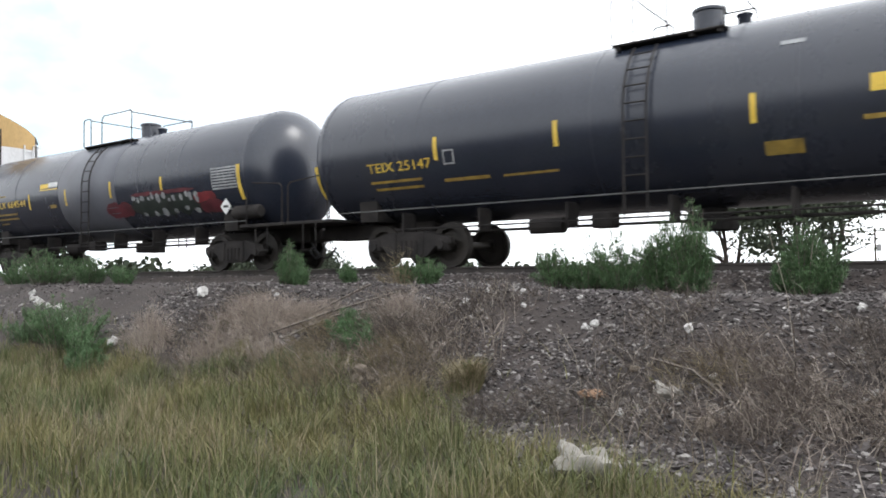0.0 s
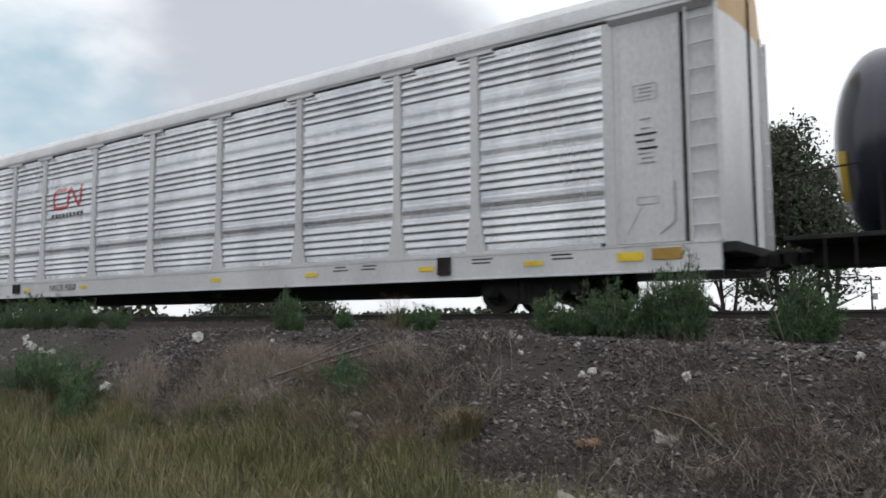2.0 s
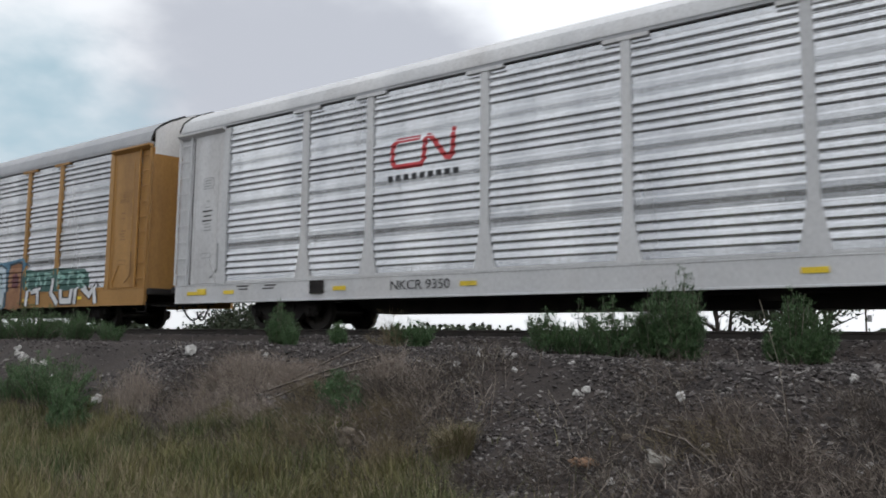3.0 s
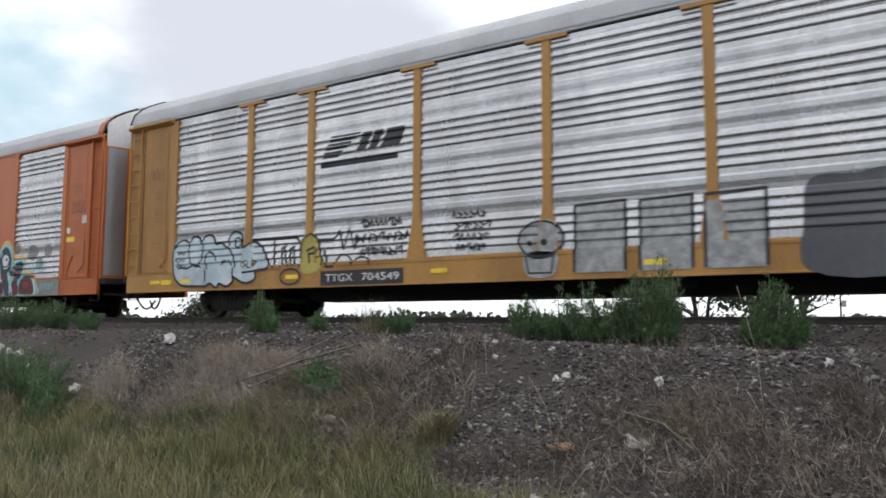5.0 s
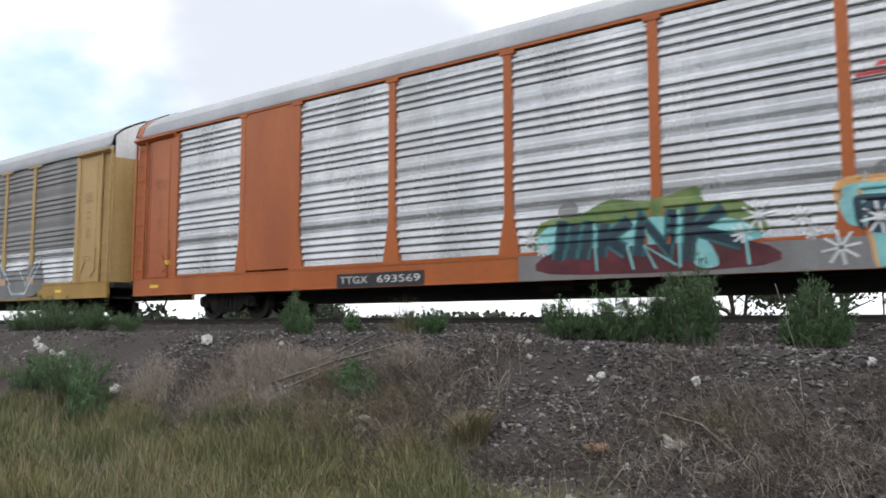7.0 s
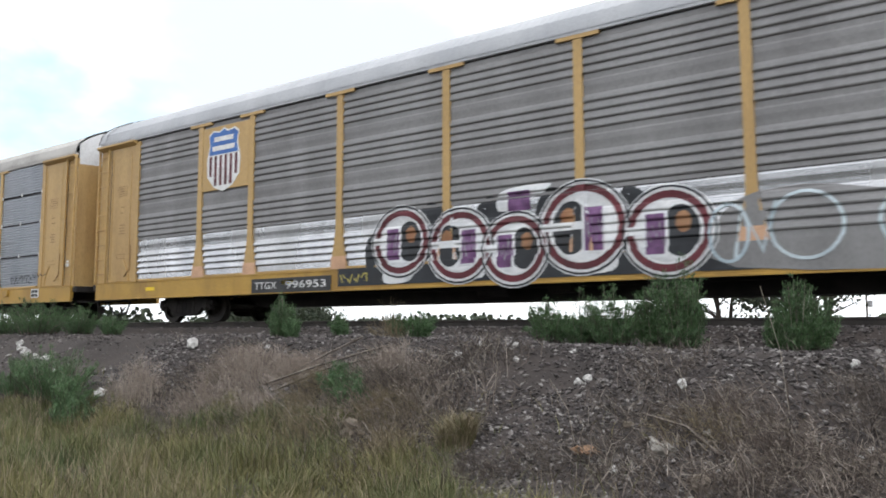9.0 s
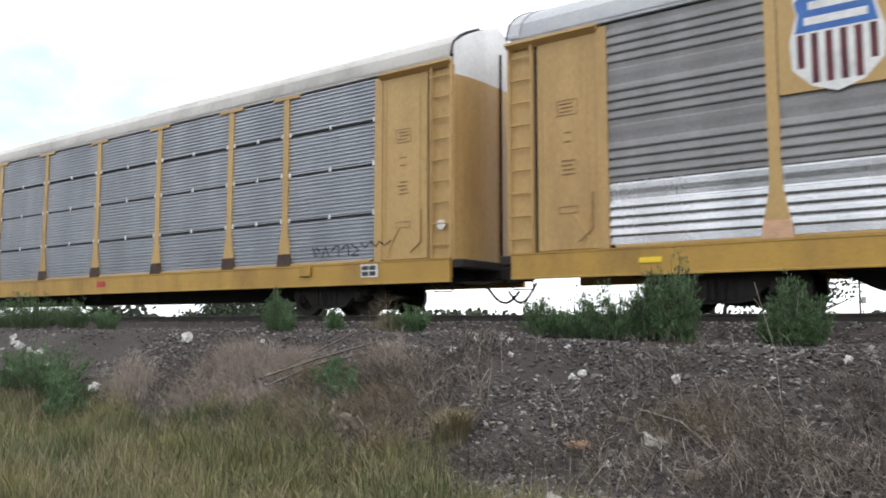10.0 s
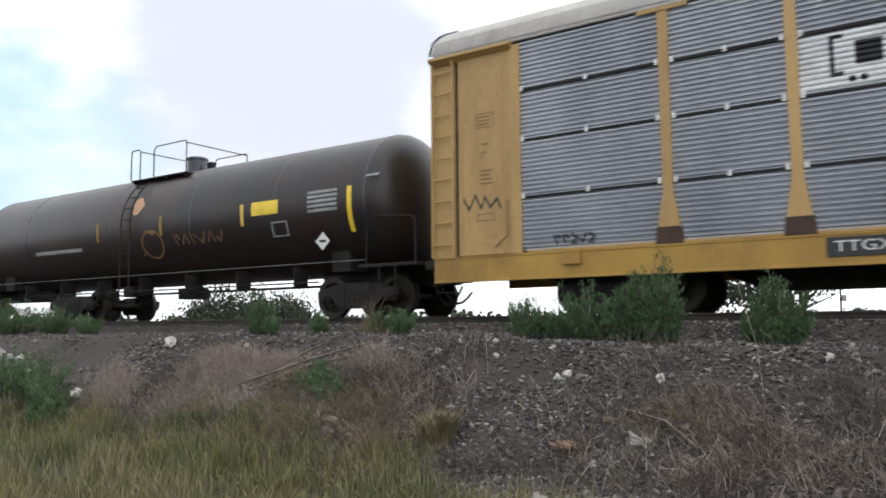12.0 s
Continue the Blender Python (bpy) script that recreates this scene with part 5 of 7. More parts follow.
    spray(car_d, prof_d, [oval(-1.56, 1.36, 0.48, 0.36), blob([(-1.85, 1.1), (-1.25, 1.1), (-1.3, 0.72), (-1.8, 0.72)]), rect(-0.9, 0.0, 0.74, 1.95), rect(0.25, 1.1, 0.74, 1.95), rect(1.3, 2.2, 0.74, 1.8)], FADED_W, 0.004, label="faded white sprayed skull and block letters")
    lines = stroke(oval(-1.56, 1.36, 0.44, 0.32), 0.04, True) + stroke([(-1.84, 1.1), (-1.78, 0.76), (-1.34, 0.76), (-1.28, 1.1)], 0.035)
    lines += [oval(-1.78, 1.3, 0.05, 0.05), oval(-1.48, 1.3, 0.07, 0.06), [(-1.66, 1.14), (-1.56, 1.14), (-1.61, 1.25)]]
    for x0, x1 in ((-0.9, 0.0), (0.25, 1.1), (1.3, 2.2)):
        lines += stroke([(x0, 0.76), (x0, 1.9), (x1, 1.93), (x1, 0.76)], 0.05)
    spray(car_d, prof_d, lines, SPRAY_K, 0.008, label="black sprayed skull and letter outlines")
    # blocks of colour and letters towards the other end
    spray(car_d, prof_d, [blob([(2.75, 0.66), (2.7, 1.4), (2.8, 2.0), (3.4, 2.02), (3.9, 1.98), (3.95, 0.66)])], GREYPATCH, 0.004, label="dark grey sprayed block")
    spray(car_d, prof_d, [blob([(3.85, 0.66), (3.9, 1.4), (3.95, 1.95), (4.4, 2.04), (4.72, 1.98), (4.75, 0.66)])], SPRAY_RUSTY, 0.005, label="rusty brown sprayed block")
    spray(car_d, prof_d, [blob([(4.7, 0.66), (4.75, 1.9), (5.1, 2.14), (5.7, 2.12), (6.4, 2.16), (7.1, 2.2), (7.15, 1.8), (6.2, 1.3), (6.1, 0.66)])], SPRAY_BLUE, 0.006, label="blue sprayed ground")
    spray(car_d, prof_d, [blob([(5.14, 0.68), (5.1, 1.5), (5.25, 1.92), (5.6, 2.0), (5.95, 1.88), (6.02, 1.4), (5.98, 0.68)])], SPRAY_PALE, 0.008, label="pale blue sprayed letter")
    spray(car_d, prof_d, stroke([(5.12, 0.68), (5.08, 1.5), (5.25, 1.95), (5.6, 2.04), (5.97, 1.9), (6.04, 1.4), (6.0, 0.68)], 0.06), SPRAY_NAVY, 0.010, label="dark outline of a letter")
    spray(car_d, prof_d, stroke(oval(5.56, 1.55, 0.16, 0.2, 16), 0.05, True), SPRAY_NAVY, 0.010, label="dark sprayed ring")
    spray(car_d, prof_d, [blob([(6.15, 0.68), (6.14, 1.5), (6.2, 2.0), (6.7, 2.06), (7.04, 2.0), (7.06, 0.68)])], SPRAY_RUSTY, 0.008, label="reddish brown sprayed letter")
    spray(car_d, prof_d, stroke([(6.13, 0.68), (6.12, 1.5), (6.2, 2.02), (6.7, 2.1), (7.06, 2.02), (7.08, 0.7)], 0.07), SPRAY_NAVY, 0.010, label="dark outline of a letter")
    spray(car_d, prof_d, [blob([(6.42, 1.3), (6.4, 1.6), (6.6, 1.75), (6.8, 1.6), (6.78, 1.3)])], DARKRED, 0.0105, label="dark red sprayed fill")
    spray(car_d, prof_d, [blob([(7.2, 1.2), (7.22, 1.8), (8.0, 1.76), (9.0, 1.8), (10.0, 1.74), (10.7, 1.68), (10.8, 1.2), (9.5, 1.1), (8.2, 1.12)])], SPRAY_JADE, 0.004, label="dark jade sprayed ground")
    for k, q in enumerate(([(7.35, 1.25), (7.4, 1.62), (7.75, 1.62)], [(7.9, 1.25), (8.0, 1.66), (8.25, 1.3)], [(8.45, 1.3), (8.45, 1.64), (8.8, 1.6)], [(9.2, 1.25), (9.25, 1.62), (9.55, 1.5), (9.3, 1.4)], [(9.75, 1.25), (9.8, 1.62), (10.05, 1.6)], [(10.3, 1.22), (10.3, 1.6), (10.6, 1.5), (10.4, 1.38), (10.62, 1.22)])):
        spray(car_d, prof_d, stroke(q, 0.11), SPRAY_MINT, 0.0065 + 0.0003 * k, label="pale green sprayed letter")
    for k, q in enumerate(([(7.42, 0.68), (7.5, 1.2)], [(7.7, 1.12), (8.1, 1.16), (8.15, 0.72)], [(8.95, 1.5), (8.9, 1.05), (9.3, 0.72)], [(9.42, 1.16), (9.5, 0.8), (9.98, 0.8), (10.05, 1.16)], [(10.22, 0.7), (10.28, 1.2)], [(10.6, 1.18), (11.0, 0.95), (11.22, 1.16), (11.32, 0.7)])):
        spray(car_d, prof_d, stroke(q, 0.24), SPRAY_K, 0.0075 + 0.0004 * k, label="black edge of a white letter")
        spray(car_d, prof_d, stroke(q, 0.16), SPRAY_W, 0.0105 + 0.0004 * k, label="white sprayed letter")
    # dark emblem of bars on D
    hx, hz = -6.45, 3.62
    bars = [[(hx - 0.35 + 0.05 * k, hz - 0.22 + 0.085 * k), (hx + 0.1 + 0.12 * k, hz - 0.22 + 0.085 * k), (hx + 0.14 + 0.12 * k, hz - 0.17 + 0.085 * k), (hx - 0.33 + 0.05 * k, hz - 0.17 + 0.085 * k)] for k in range(6)]
    bars += [[(hx + 0.62, hz - 0.15), (hx + 0.85, hz - 0.15), (hx + 1.05, hz + 0.22), (hx + 0.8, hz + 0.22)], [(hx + 0.95, hz - 0.15), (hx + 1.15, hz - 0.15), (hx + 1.35, hz + 0.22), (hx + 1.12, hz + 0.22)],
             [(hx + 1.25, hz - 0.15), (hx + 1.75, hz - 0.15), (hx + 1.9, hz + 0.22), (hx + 1.45, hz + 0.22)], rect(hx - 0.4, hx + 1.7, hz - 0.42, hz - 0.31)]
    spray(car_d, prof_d, bars, SPRAY_K, 0.004, "emblem", "black emblem of slanted bars")
    # orange car carrier E
    common_marks(car_e, INK, (-12.6,))
    plate(car_e, -5.78, -3.38, 0.64, 0.94, LETTER_K, "number_board", "black painted board")
    sill_text(car_e, "TTGX", -5.68, -4.88, 0.79, 0.22, LETTER_W, -HALF - 0.022)
    sill_text(car_e, "693569", -4.62, -3.48, 0.79, 0.22, LETTER_W, -HALF - 0.022)
    plate(car_e, 12.0, 12.4, 2.13, 2.27, REFLECT, "warning_label", "yellow warning label", y=-HALF + 0.012)
    part("round_label", Shape().rod((12.08, -HALF + 0.012, 2.46), (12.08, -HALF + 0.006, 2.46), 0.09, 18), LETTER_W, car_e, "round white label")
    plate(car_e, 12.75, 12.95, 2.62, 2.85, LETTER_W, "square_label", "white square label", y=-HALF + 0.012)
    plate(car_e, -12.2, -11.95, 1.44, 1.56, REFLECT, "warning_label", "yellow warning label", y=-HALF + 0.012)
    spray(car_e, prof_e, scribble(12.2, 12.9, 2.95, 3.3, 11, 0.025, rng), SPRAY_K, 0.004, label="black marker tag")
    spray(car_e, prof_e, [rect(-1.2, 11.75, Z_SILL + 0.005, Z_DECK - 0.005)], ALU_GREY, 0.002, "grey_patch", "grey overpainted stretch of sill")
    halo = [(4.15, 1.8), (4.85, 1.85), (5.14, 1.8), (5.39, 2.2), (5.69, 2.31), (6.04, 2.2), (6.49, 2.18), (6.82, 2.06), (6.98, 2.25), (7.19, 2.22), (7.32, 1.97), (7.45, 2.13), (7.7, 2.2), (8.04, 2.12), (8.28, 1.91), (8.42, 2.12), (8.66, 2.26), (8.92, 2.19), (9.12, 1.96),
            (9.17, 1.74), (9.56, 1.77), (9.76, 1.68), (9.77, 1.38), (9.87, 1.26), (10.18, 1.26), (10.48, 1.04), (10.54, 0.67), (8.5, 0.665), (6.5, 0.665), (4.8, 0.665), (4.6, 0.67), (4.5, 1.17), (4.21, 1.3)]
    spray(car_e, prof_e, [blob([(7.4 + (x - 7.4) * 1.02, z + (0.11 if z > 1.2 else 0)) for x, z in halo])], SPRAY_ORANGE, 0.004, label="orange sprayed glow")
    spray(car_e, prof_e, [blob(halo)], SPRAY_CYAN, 0.007, label="pale cyan sprayed ground")
    fingers = [[(4.34, 1.67), (4.7, 1.68), (5.08, 1.7), (5.33, 1.92), (5.48, 2.15), (5.63, 2.16), (5.71, 1.94), (5.63, 1.69), (5.39, 1.44), (5.2, 1.19), (4.7, 1.12), (4.38, 1.2), (4.31, 1.46)],
               [(5.38, 1.34), (5.63, 1.55), (5.86, 1.6), (6.03, 1.4), (6.12, 1.19), (5.91, 1.08), (5.5, 1.1)],
               [(5.81, 2.06), (5.98, 2.1), (6.13, 2.01), (6.15, 1.75), (6.03, 1.56), (5.8, 1.62), (5.75, 1.83)],
               [(6.27, 2.04), (6.44, 2.08), (6.62, 1.98), (6.65, 1.71), (6.72, 1.41), (6.48, 1.19), (6.31, 1.28), (6.24, 1.69)],
               [(6.87, 1.89), (6.98, 2.08), (7.09, 2.14), (7.2, 2.01), (7.21, 1.76), (7.11, 1.53), (7.14, 1.23), (6.91, 1.35), (6.77, 1.55), (6.79, 1.75)],
               [(7.51, 1.88), (7.65, 2.08), (7.85, 2.09), (8.09, 1.97), (8.22, 1.77), (8.29, 1.49), (8.26, 1.31), (8.02, 1.26), (7.91, 1.38), (7.82, 1.1), (7.71, 1.03), (7.58, 1.21), (7.64, 1.49), (7.54, 1.64)],
               [(8.36, 1.71), (8.42, 1.94), (8.56, 2.11), (8.79, 2.15), (9.01, 1.97), (9.09, 1.74), (9.05, 1.48), (8.94, 1.31), (9.04, 1.03), (9.07, 0.69), (8.83, 0.69), (8.71, 0.9), (8.53, 1.15), (8.45, 1.43)],
               [(9.01, 1.39), (9.3, 1.62), (9.55, 1.7), (9.7, 1.64), (9.69, 1.43), (9.54, 1.18), (9.49, 1.01), (9.28, 1.06), (9.3, 1.24), (9.11, 1.25)]]
    feet = [[(6.59, 1.07), (6.75, 1.31), (7.02, 1.3), (7.43, 1.24), (7.7, 0.98), (7.8, 0.69), (6.63, 0.69)], [(7.84, 0.96), (8.02, 1.18), (8.3, 1.2), (8.56, 1.06), (8.7, 0.86), (8.61, 0.69), (7.91, 0.69)],
            [(9.17, 1.03), (9.28, 1.11), (9.51, 1.01), (9.54, 0.7), (9.2, 0.69)], [(9.61, 1.0), (9.74, 1.18), (10.02, 1.23), (10.33, 1.09), (10.44, 0.83), (10.4, 0.69), (9.68, 0.69), (9.59, 0.79)]]
    low = [[(4.72, 1.1), (5.36, 1.08), (5.38, 0.7), (4.95, 0.69), (4.76, 0.84)], [(5.47, 1.07), (6.53, 1.06), (6.58, 0.7), (5.42, 0.69)]]
    spray(car_e, prof_e, low, DARKRED, 0.0085, label="maroon sprayed foot of the piece")
    spray(car_e, prof_e, [blob(q) for q in feet], DARKRED, 0.0105, label="maroon sprayed foot of a letter")
    spray(car_e, prof_e, [blob([(cx + (x - cx) * 0.8, 1.14 + (z - 0.7) * 0.16 + 0.03) for x, z in q], 3) for q, cx in ((feet[0], 7.15), (feet[1], 8.27), (feet[3], 10.0))], SPRAY_NAVY, 0.0125, label="dark blue sprayed crown of a letter")
    for k, q in enumerate(fingers):
        spray(car_e, prof_e, [blob(q)], SPRAY_NAVY, 0.0145 + 0.0004 * k, label="dark blue sprayed letter")
        x0, z0 = min(p[0] for p in q), max(p[1] for p in q)
        spray(car_e, prof_e, stroke([(x0 + 0.12 + 0.02 * j, z0 - 0.3 + 0.07 * j) for j in range(3)], 0.035), SPRAY_PALE, 0.0182, label="pale highlight on a letter")
    spots = ((7.73, 1.22, 0.1), (8.63, 1.25, 0.11), (8.16, 1.1, 0.14), (9.5, 1.31, 0.12), (6.55, 1.42, 0.11), (7.28, 1.2, 0.11), (6.95, 1.12, 0.1), (5.08, 0.88, 0.12), (5.8, 0.9, 0.13), (6.4, 0.8, 0.1), (9.36, 0.9, 0.1), (10.0, 0.95, 0.16))
    for x, z, q in spots:
        spray(car_e, prof_e, [oval(x, z, q, q * 0.8, 14)], MIDRED, 0.0192, label="red sprayed spot")
    edges = ([(5.4, 0.69), (5.47, 1.08), (5.2, 1.33)], [(6.6, 0.69), (6.57, 0.97), (6.31, 1.18)], [(7.82, 0.69), (7.7, 0.99), (7.4, 1.25), (7.14, 1.33)], [(9.1, 0.69), (9.06, 1.03), (8.9, 1.38)], [(9.26, 0.69), (9.15, 0.98)], [(10.48, 0.69), (10.5, 0.86), (10.36, 1.12)],
             [(5.72, 1.7), (5.78, 1.95), (5.7, 2.18)], [(6.2, 1.7), (6.2, 2.0), (6.12, 2.1)], [(6.72, 1.6), (6.7, 1.9), (6.62, 2.06)], [(7.9, 1.1), (8.05, 1.24), (8.35, 1.28), (8.6, 1.1)])
    for q in edges:
        spray(car_e, prof_e, stroke(q, 0.05), SPRAY_W, 0.0205, label="white sprayed dividing line")
    spray(car_e, prof_e, [oval(8.74, 1.74, 0.19, 0.18), oval(5.82, 1.34, 0.17, 0.17), rect(7.77, 8.0, 1.61, 1.88)] + stroke([(8.62, 1.5), (8.84, 1.5), (8.96, 1.58)], 0.035), SPRAY_W, 0.0215, label="white sprayed eyes")
    spray(car_e, prof_e, [oval(8.8, 1.77, 0.05, 0.05), oval(5.74, 1.32, 0.05, 0.05), oval(7.89, 1.76, 0.07, 0.08)] + stroke(oval(5.82, 1.34, 0.185, 0.185), 0.03, True), SPRAY_K, 0.0235, label="black pupils")
    flakes = []
    for x, z, q in ((3.0, 1.5, 0.26), (4.62, 1.35, 0.24), (4.12, 0.95, 0.26), (2.75, 1.25, 0.16), (3.6, 1.45, 0.15), (3.75, 1.2, 0.12), (-0.95, 1.4, 0.2), (-0.7, 1.2, 0.14)):
        for k in range(4):
            a = math.pi * k / 4 + 0.2
            flakes += stroke([(x - q * math.cos(a), z - q * math.sin(a)), (x + q * math.cos(a), z + q * math.sin(a))], 0.04)
    spray(car_e, prof_e, flakes, SPRAY_W, 0.018, label="white sprayed snowflakes")
    spray(car_e, prof_e, [blob([(-0.75, 1.1), (-0.72, 1.68), (0.0, 1.75), (0.57, 1.98), (1.3, 1.9), (2.07, 2.06), (2.2, 1.8), (2.8, 1.74), (2.9, 1.12)], 3)], SPRAY_GREEN, 0.004, label="dull green sprayed ground")
    spray(car_e, prof_e, [blob([(-0.6, 1.08), (-0.6, 1.6), (0.3, 1.5), (1.2, 1.62), (2.0, 1.55), (2.75, 1.45), (2.8, 1.08)], 3)], SPRAY_CYAN, 0.006, label="pale cyan sprayed ground")
    spray(car_e, prof_e, [blob([(-0.55, 0.74), (-0.5, 1.12), (1.0, 1.16), (2.9, 1.12), (3.05, 0.74)])], DARKRED, 0.007, label="maroon sprayed foot")
    forms = ([(-0.38, 0.98), (-0.3, 1.68)], [(-0.14, 1.0), (-0.05, 1.6)], [(0.1, 0.98), (0.22, 1.64)], [(0.95, 1.6), (0.55, 1.3), (0.9, 1.05)], [(0.5, 1.58), (0.42, 1.0)],
             [(1.1, 0.98), (1.16, 1.62), (1.6, 1.06), (1.68, 1.72)], [(1.92, 0.86), (1.98, 1.76)], [(2.5, 1.66), (2.0, 1.36), (2.76, 1.1)])
    for k, f in enumerate(forms):
        spray(car_e, prof_e, stroke(f, 0.25), SPRAY_TEAL, 0.010 + 0.0004 * k, label="teal sprayed letter edge")
    for k, f in enumerate(forms):
        spray(car_e, prof_e, stroke(f, 0.16), SPRAY_NAVY, 0.015 + 0.0004 * k, label="dark blue sprayed letter")
    spray(car_e, prof_e, sum([stroke(f, 0.04) for f in ([(0.36, 0.76), (0.3, 1.6)], [(1.02, 0.76), (0.9, 1.2)], [(1.4, 0.76), (1.2, 1.15), (1.75, 0.8)], [(1.8, 0.76), (1.78, 1.7)], [(2.86, 0.76), (2.8, 1.4)])], []), SPRAY_CYAN, 0.0195, label="pale cyan sprayed lines")
    spray(car_e, prof_e, [blob([(2.05, 0.78), (2.0, 1.15), (2.25, 1.15), (2.4, 0.78)])], SPRAY_CYAN, 0.0085, label="cyan sprayed foot")
    spray(car_e, prof_e, scribble(9.96, 10.86, 1.32, 1.6, 12, 0.032, rng) + scribble(10.74, 11.5, 0.82, 1.0, 10, 0.032, rng), SPRAY_CYAN, 0.019, label="pale cyan sprayed tag")
    spray(car_e, prof_e, [oval(x, z, q, q * 0.8, 14) for x, z, q in ((4.75, 2.0, 0.2), (-0.2, 1.85, 0.2), (9.3, 2.1, 0.2), (10.2, 1.92, 0.3), (11.03, 1.95, 0.22), (10.6, 1.6, 0.2))], ALU_GREY, 0.003, label="grey sprayed blotches")
    ex, ez = 4.5, 3.5
    spray(car_e, prof_e, [[(ex + 0.15, ez), (ex + 2.1, ez + 0.05), (ex + 2.3, ez + 0.11), (ex + 0.2, ez + 0.07)], [(ex - 0.1, ez - 0.12), (ex + 1.8, ez - 0.08), (ex + 1.9, ez - 0.03), (ex - 0.1, ez - 0.06)]]
          + [[(ex + 0.3 + 0.44 * k, ez + 0.1), (ex + 0.62 + 0.44 * k, ez + 0.1), (ex + 0.72 + 0.44 * k, ez + 0.26), (ex + 0.42 + 0.44 * k, ez + 0.26)] for k in range(4)], RED, 0.004, "emblem", "red and black swept emblem")
    spray(car_e, prof_e, [[(ex - 0.15, ez - 0.16), (ex + 1.7, ez - 0.13), (ex + 1.75, ez - 0.1), (ex - 0.15, ez - 0.13)]], SPRAY_K, 0.005, "emblem", "black rule below the emblem")
    # grey-panelled car carrier F
    common_marks(car_f, INK, (-11.0, -5.8, 10.9))
    plate(car_f, -7.0, -4.45, 0.65, 0.98, LETTER_K, "number_board", "black painted board")
    sill_text(car_f, "TTGX", -6.88, -6.15, 0.81, 0.23, LETTER_W, -HALF - 0.022)
    sill_text(car_f, "996953", -5.85, -4.6, 0.81, 0.23, LETTER_W, -HALF - 0.022)
    part("emblem_panel", Shape().box(-8.95, -7.23, -HALF - 0.001, -HALF + 0.03, 3.25, 4.86, 0.006), YELLOW, car_f, "flat yellow panel that carries a shield")
    sx, sz = -8.15, 4.08
    yy = -HALF - 0.001
    edge = [(-0.42, 0.42), (-0.3, 0.5), (-0.12, 0.47), (0, 0.53), (0.12, 0.47), (0.3, 0.5), (0.42, 0.42), (0.38, 0.25), (0.46, -0.05), (0.44, -0.35), (0.25, -0.55), (0, -0.64), (-0.25, -0.55), (-0.44, -0.35), (-0.46, -0.05), (-0.38, 0.25)]
    edge = [(x * 1.3, z * 1.3) for x, z in edge]
    em = part("shield", Shape().slab([(sx + x * 1.06, sz + z * 1.06) for x, z in edge], yy - 0.006, yy), LETTER_W, car_f, "white shield emblem with blue top and red stripes")
    part("shield_top", Shape().slab([(sx + x, sz + z) for x, z in edge[:8]] + [(sx + 0.55, sz + 0.06), (sx - 0.55, sz + 0.06), (sx - 0.5, sz + 0.32)], yy - 0.010, yy - 0.0062), BLUE, em, "blue top of the shield")
    for k in range(6):
        x = sx - 0.48 + k * 0.192
        low = 0.48 if k in (0, 5) else 0.72
        part("shield_stripe", Shape().box(x - 0.048, x + 0.048, yy - 0.010, yy - 0.0062, sz - low, sz + 0.03, 0.001), DARKRED, em, "dark red stripe of the shield")
    for z, w in ((0.45, 0.36), (0.22, 0.42)):
        part("shield_bar", Shape().box(sx - w, sx + w, yy - 0.013, yy - 0.0102, sz + z - 0.06, sz + z + 0.06, 0.001), LETTER_W, em, "white bar on the shield")
    rings_at = ((-2.55, 1.58, 0.62), (-1.12, 1.42, 0.62), (0.1, 1.28, 0.58), (1.45, 1.58, 0.72), (2.95, 1.4, 0.64))
    spray(car_f, prof_f, [rect(-4.25, 9.6, 0.726, 1.1)], SPRAY_K, 0.003, label="black sprayed sill")
    spray(car_f, prof_f, [blob([(-2.2, 1.9), (-1.9, 2.3), (-1.5, 2.15), (-1.6, 1.7)]), blob([(-0.8, 1.9), (-0.5, 2.3), (-0.1, 2.1), (-0.3, 1.6)]), blob([(0.5, 1.7), (0.7, 2.3), (1.1, 2.2), (1.0, 1.5)]), blob([(-3.5, 1.15), (-3.48, 1.6), (-3.3, 1.75), (-3.2, 1.15)]),
                            blob([(2.0, 1.5), (2.2, 2.2), (2.6, 2.0), (2.5, 1.4)])], SPRAY_K, 0.004, label="black sprayed background")
    for cx, cz, q in rings_at:
        spray(car_f, prof_f, [oval(cx, cz, q + 0.17, q * 0.95 + 0.17, 26)], SPRAY_W, 0.006, label="white sprayed disc")
    spray(car_f, prof_f, [blob([(-2.95, 0.76), (-2.9, 1.05), (-2.1, 1.05), (-2.2, 0.9), (-2.4, 0.76)]), blob([(-1.6, 0.8), (-1.5, 1.05), (-0.7, 1.05), (-0.6, 0.78)]), blob([(1.1, 0.78), (1.15, 1.1), (2.0, 1.1), (2.0, 0.8)]), blob([(-0.4, 0.76), (-0.3, 1.0), (0.6, 1.0), (0.5, 0.76)])], SPRAY_W, 0.0065, label="white sprayed foot")
    rng2 = random.Random(9)
    for i, (cx, cz, q) in enumerate(rings_at):
        d = -0.22 if i % 2 else 0.2
        spray(car_f, prof_f, [oval(cx + d, cz, q * 0.5, q * 0.66)], SPRAY_K, 0.009, label="black sprayed fill")
        spray(car_f, prof_f, [oval(cx + d * 1.25, cz + q * 0.22, q * 0.2, q * 0.28)], SPRAY_RUSTY, 0.011, label="rusty orange sprayed shading")
        spray(car_f, prof_f, [rect(cx - d - 0.22, cx - d + 0.2, cz - q * 0.66, cz + q * 0.55)], SPRAY_W, 0.012, label="white sprayed frame")
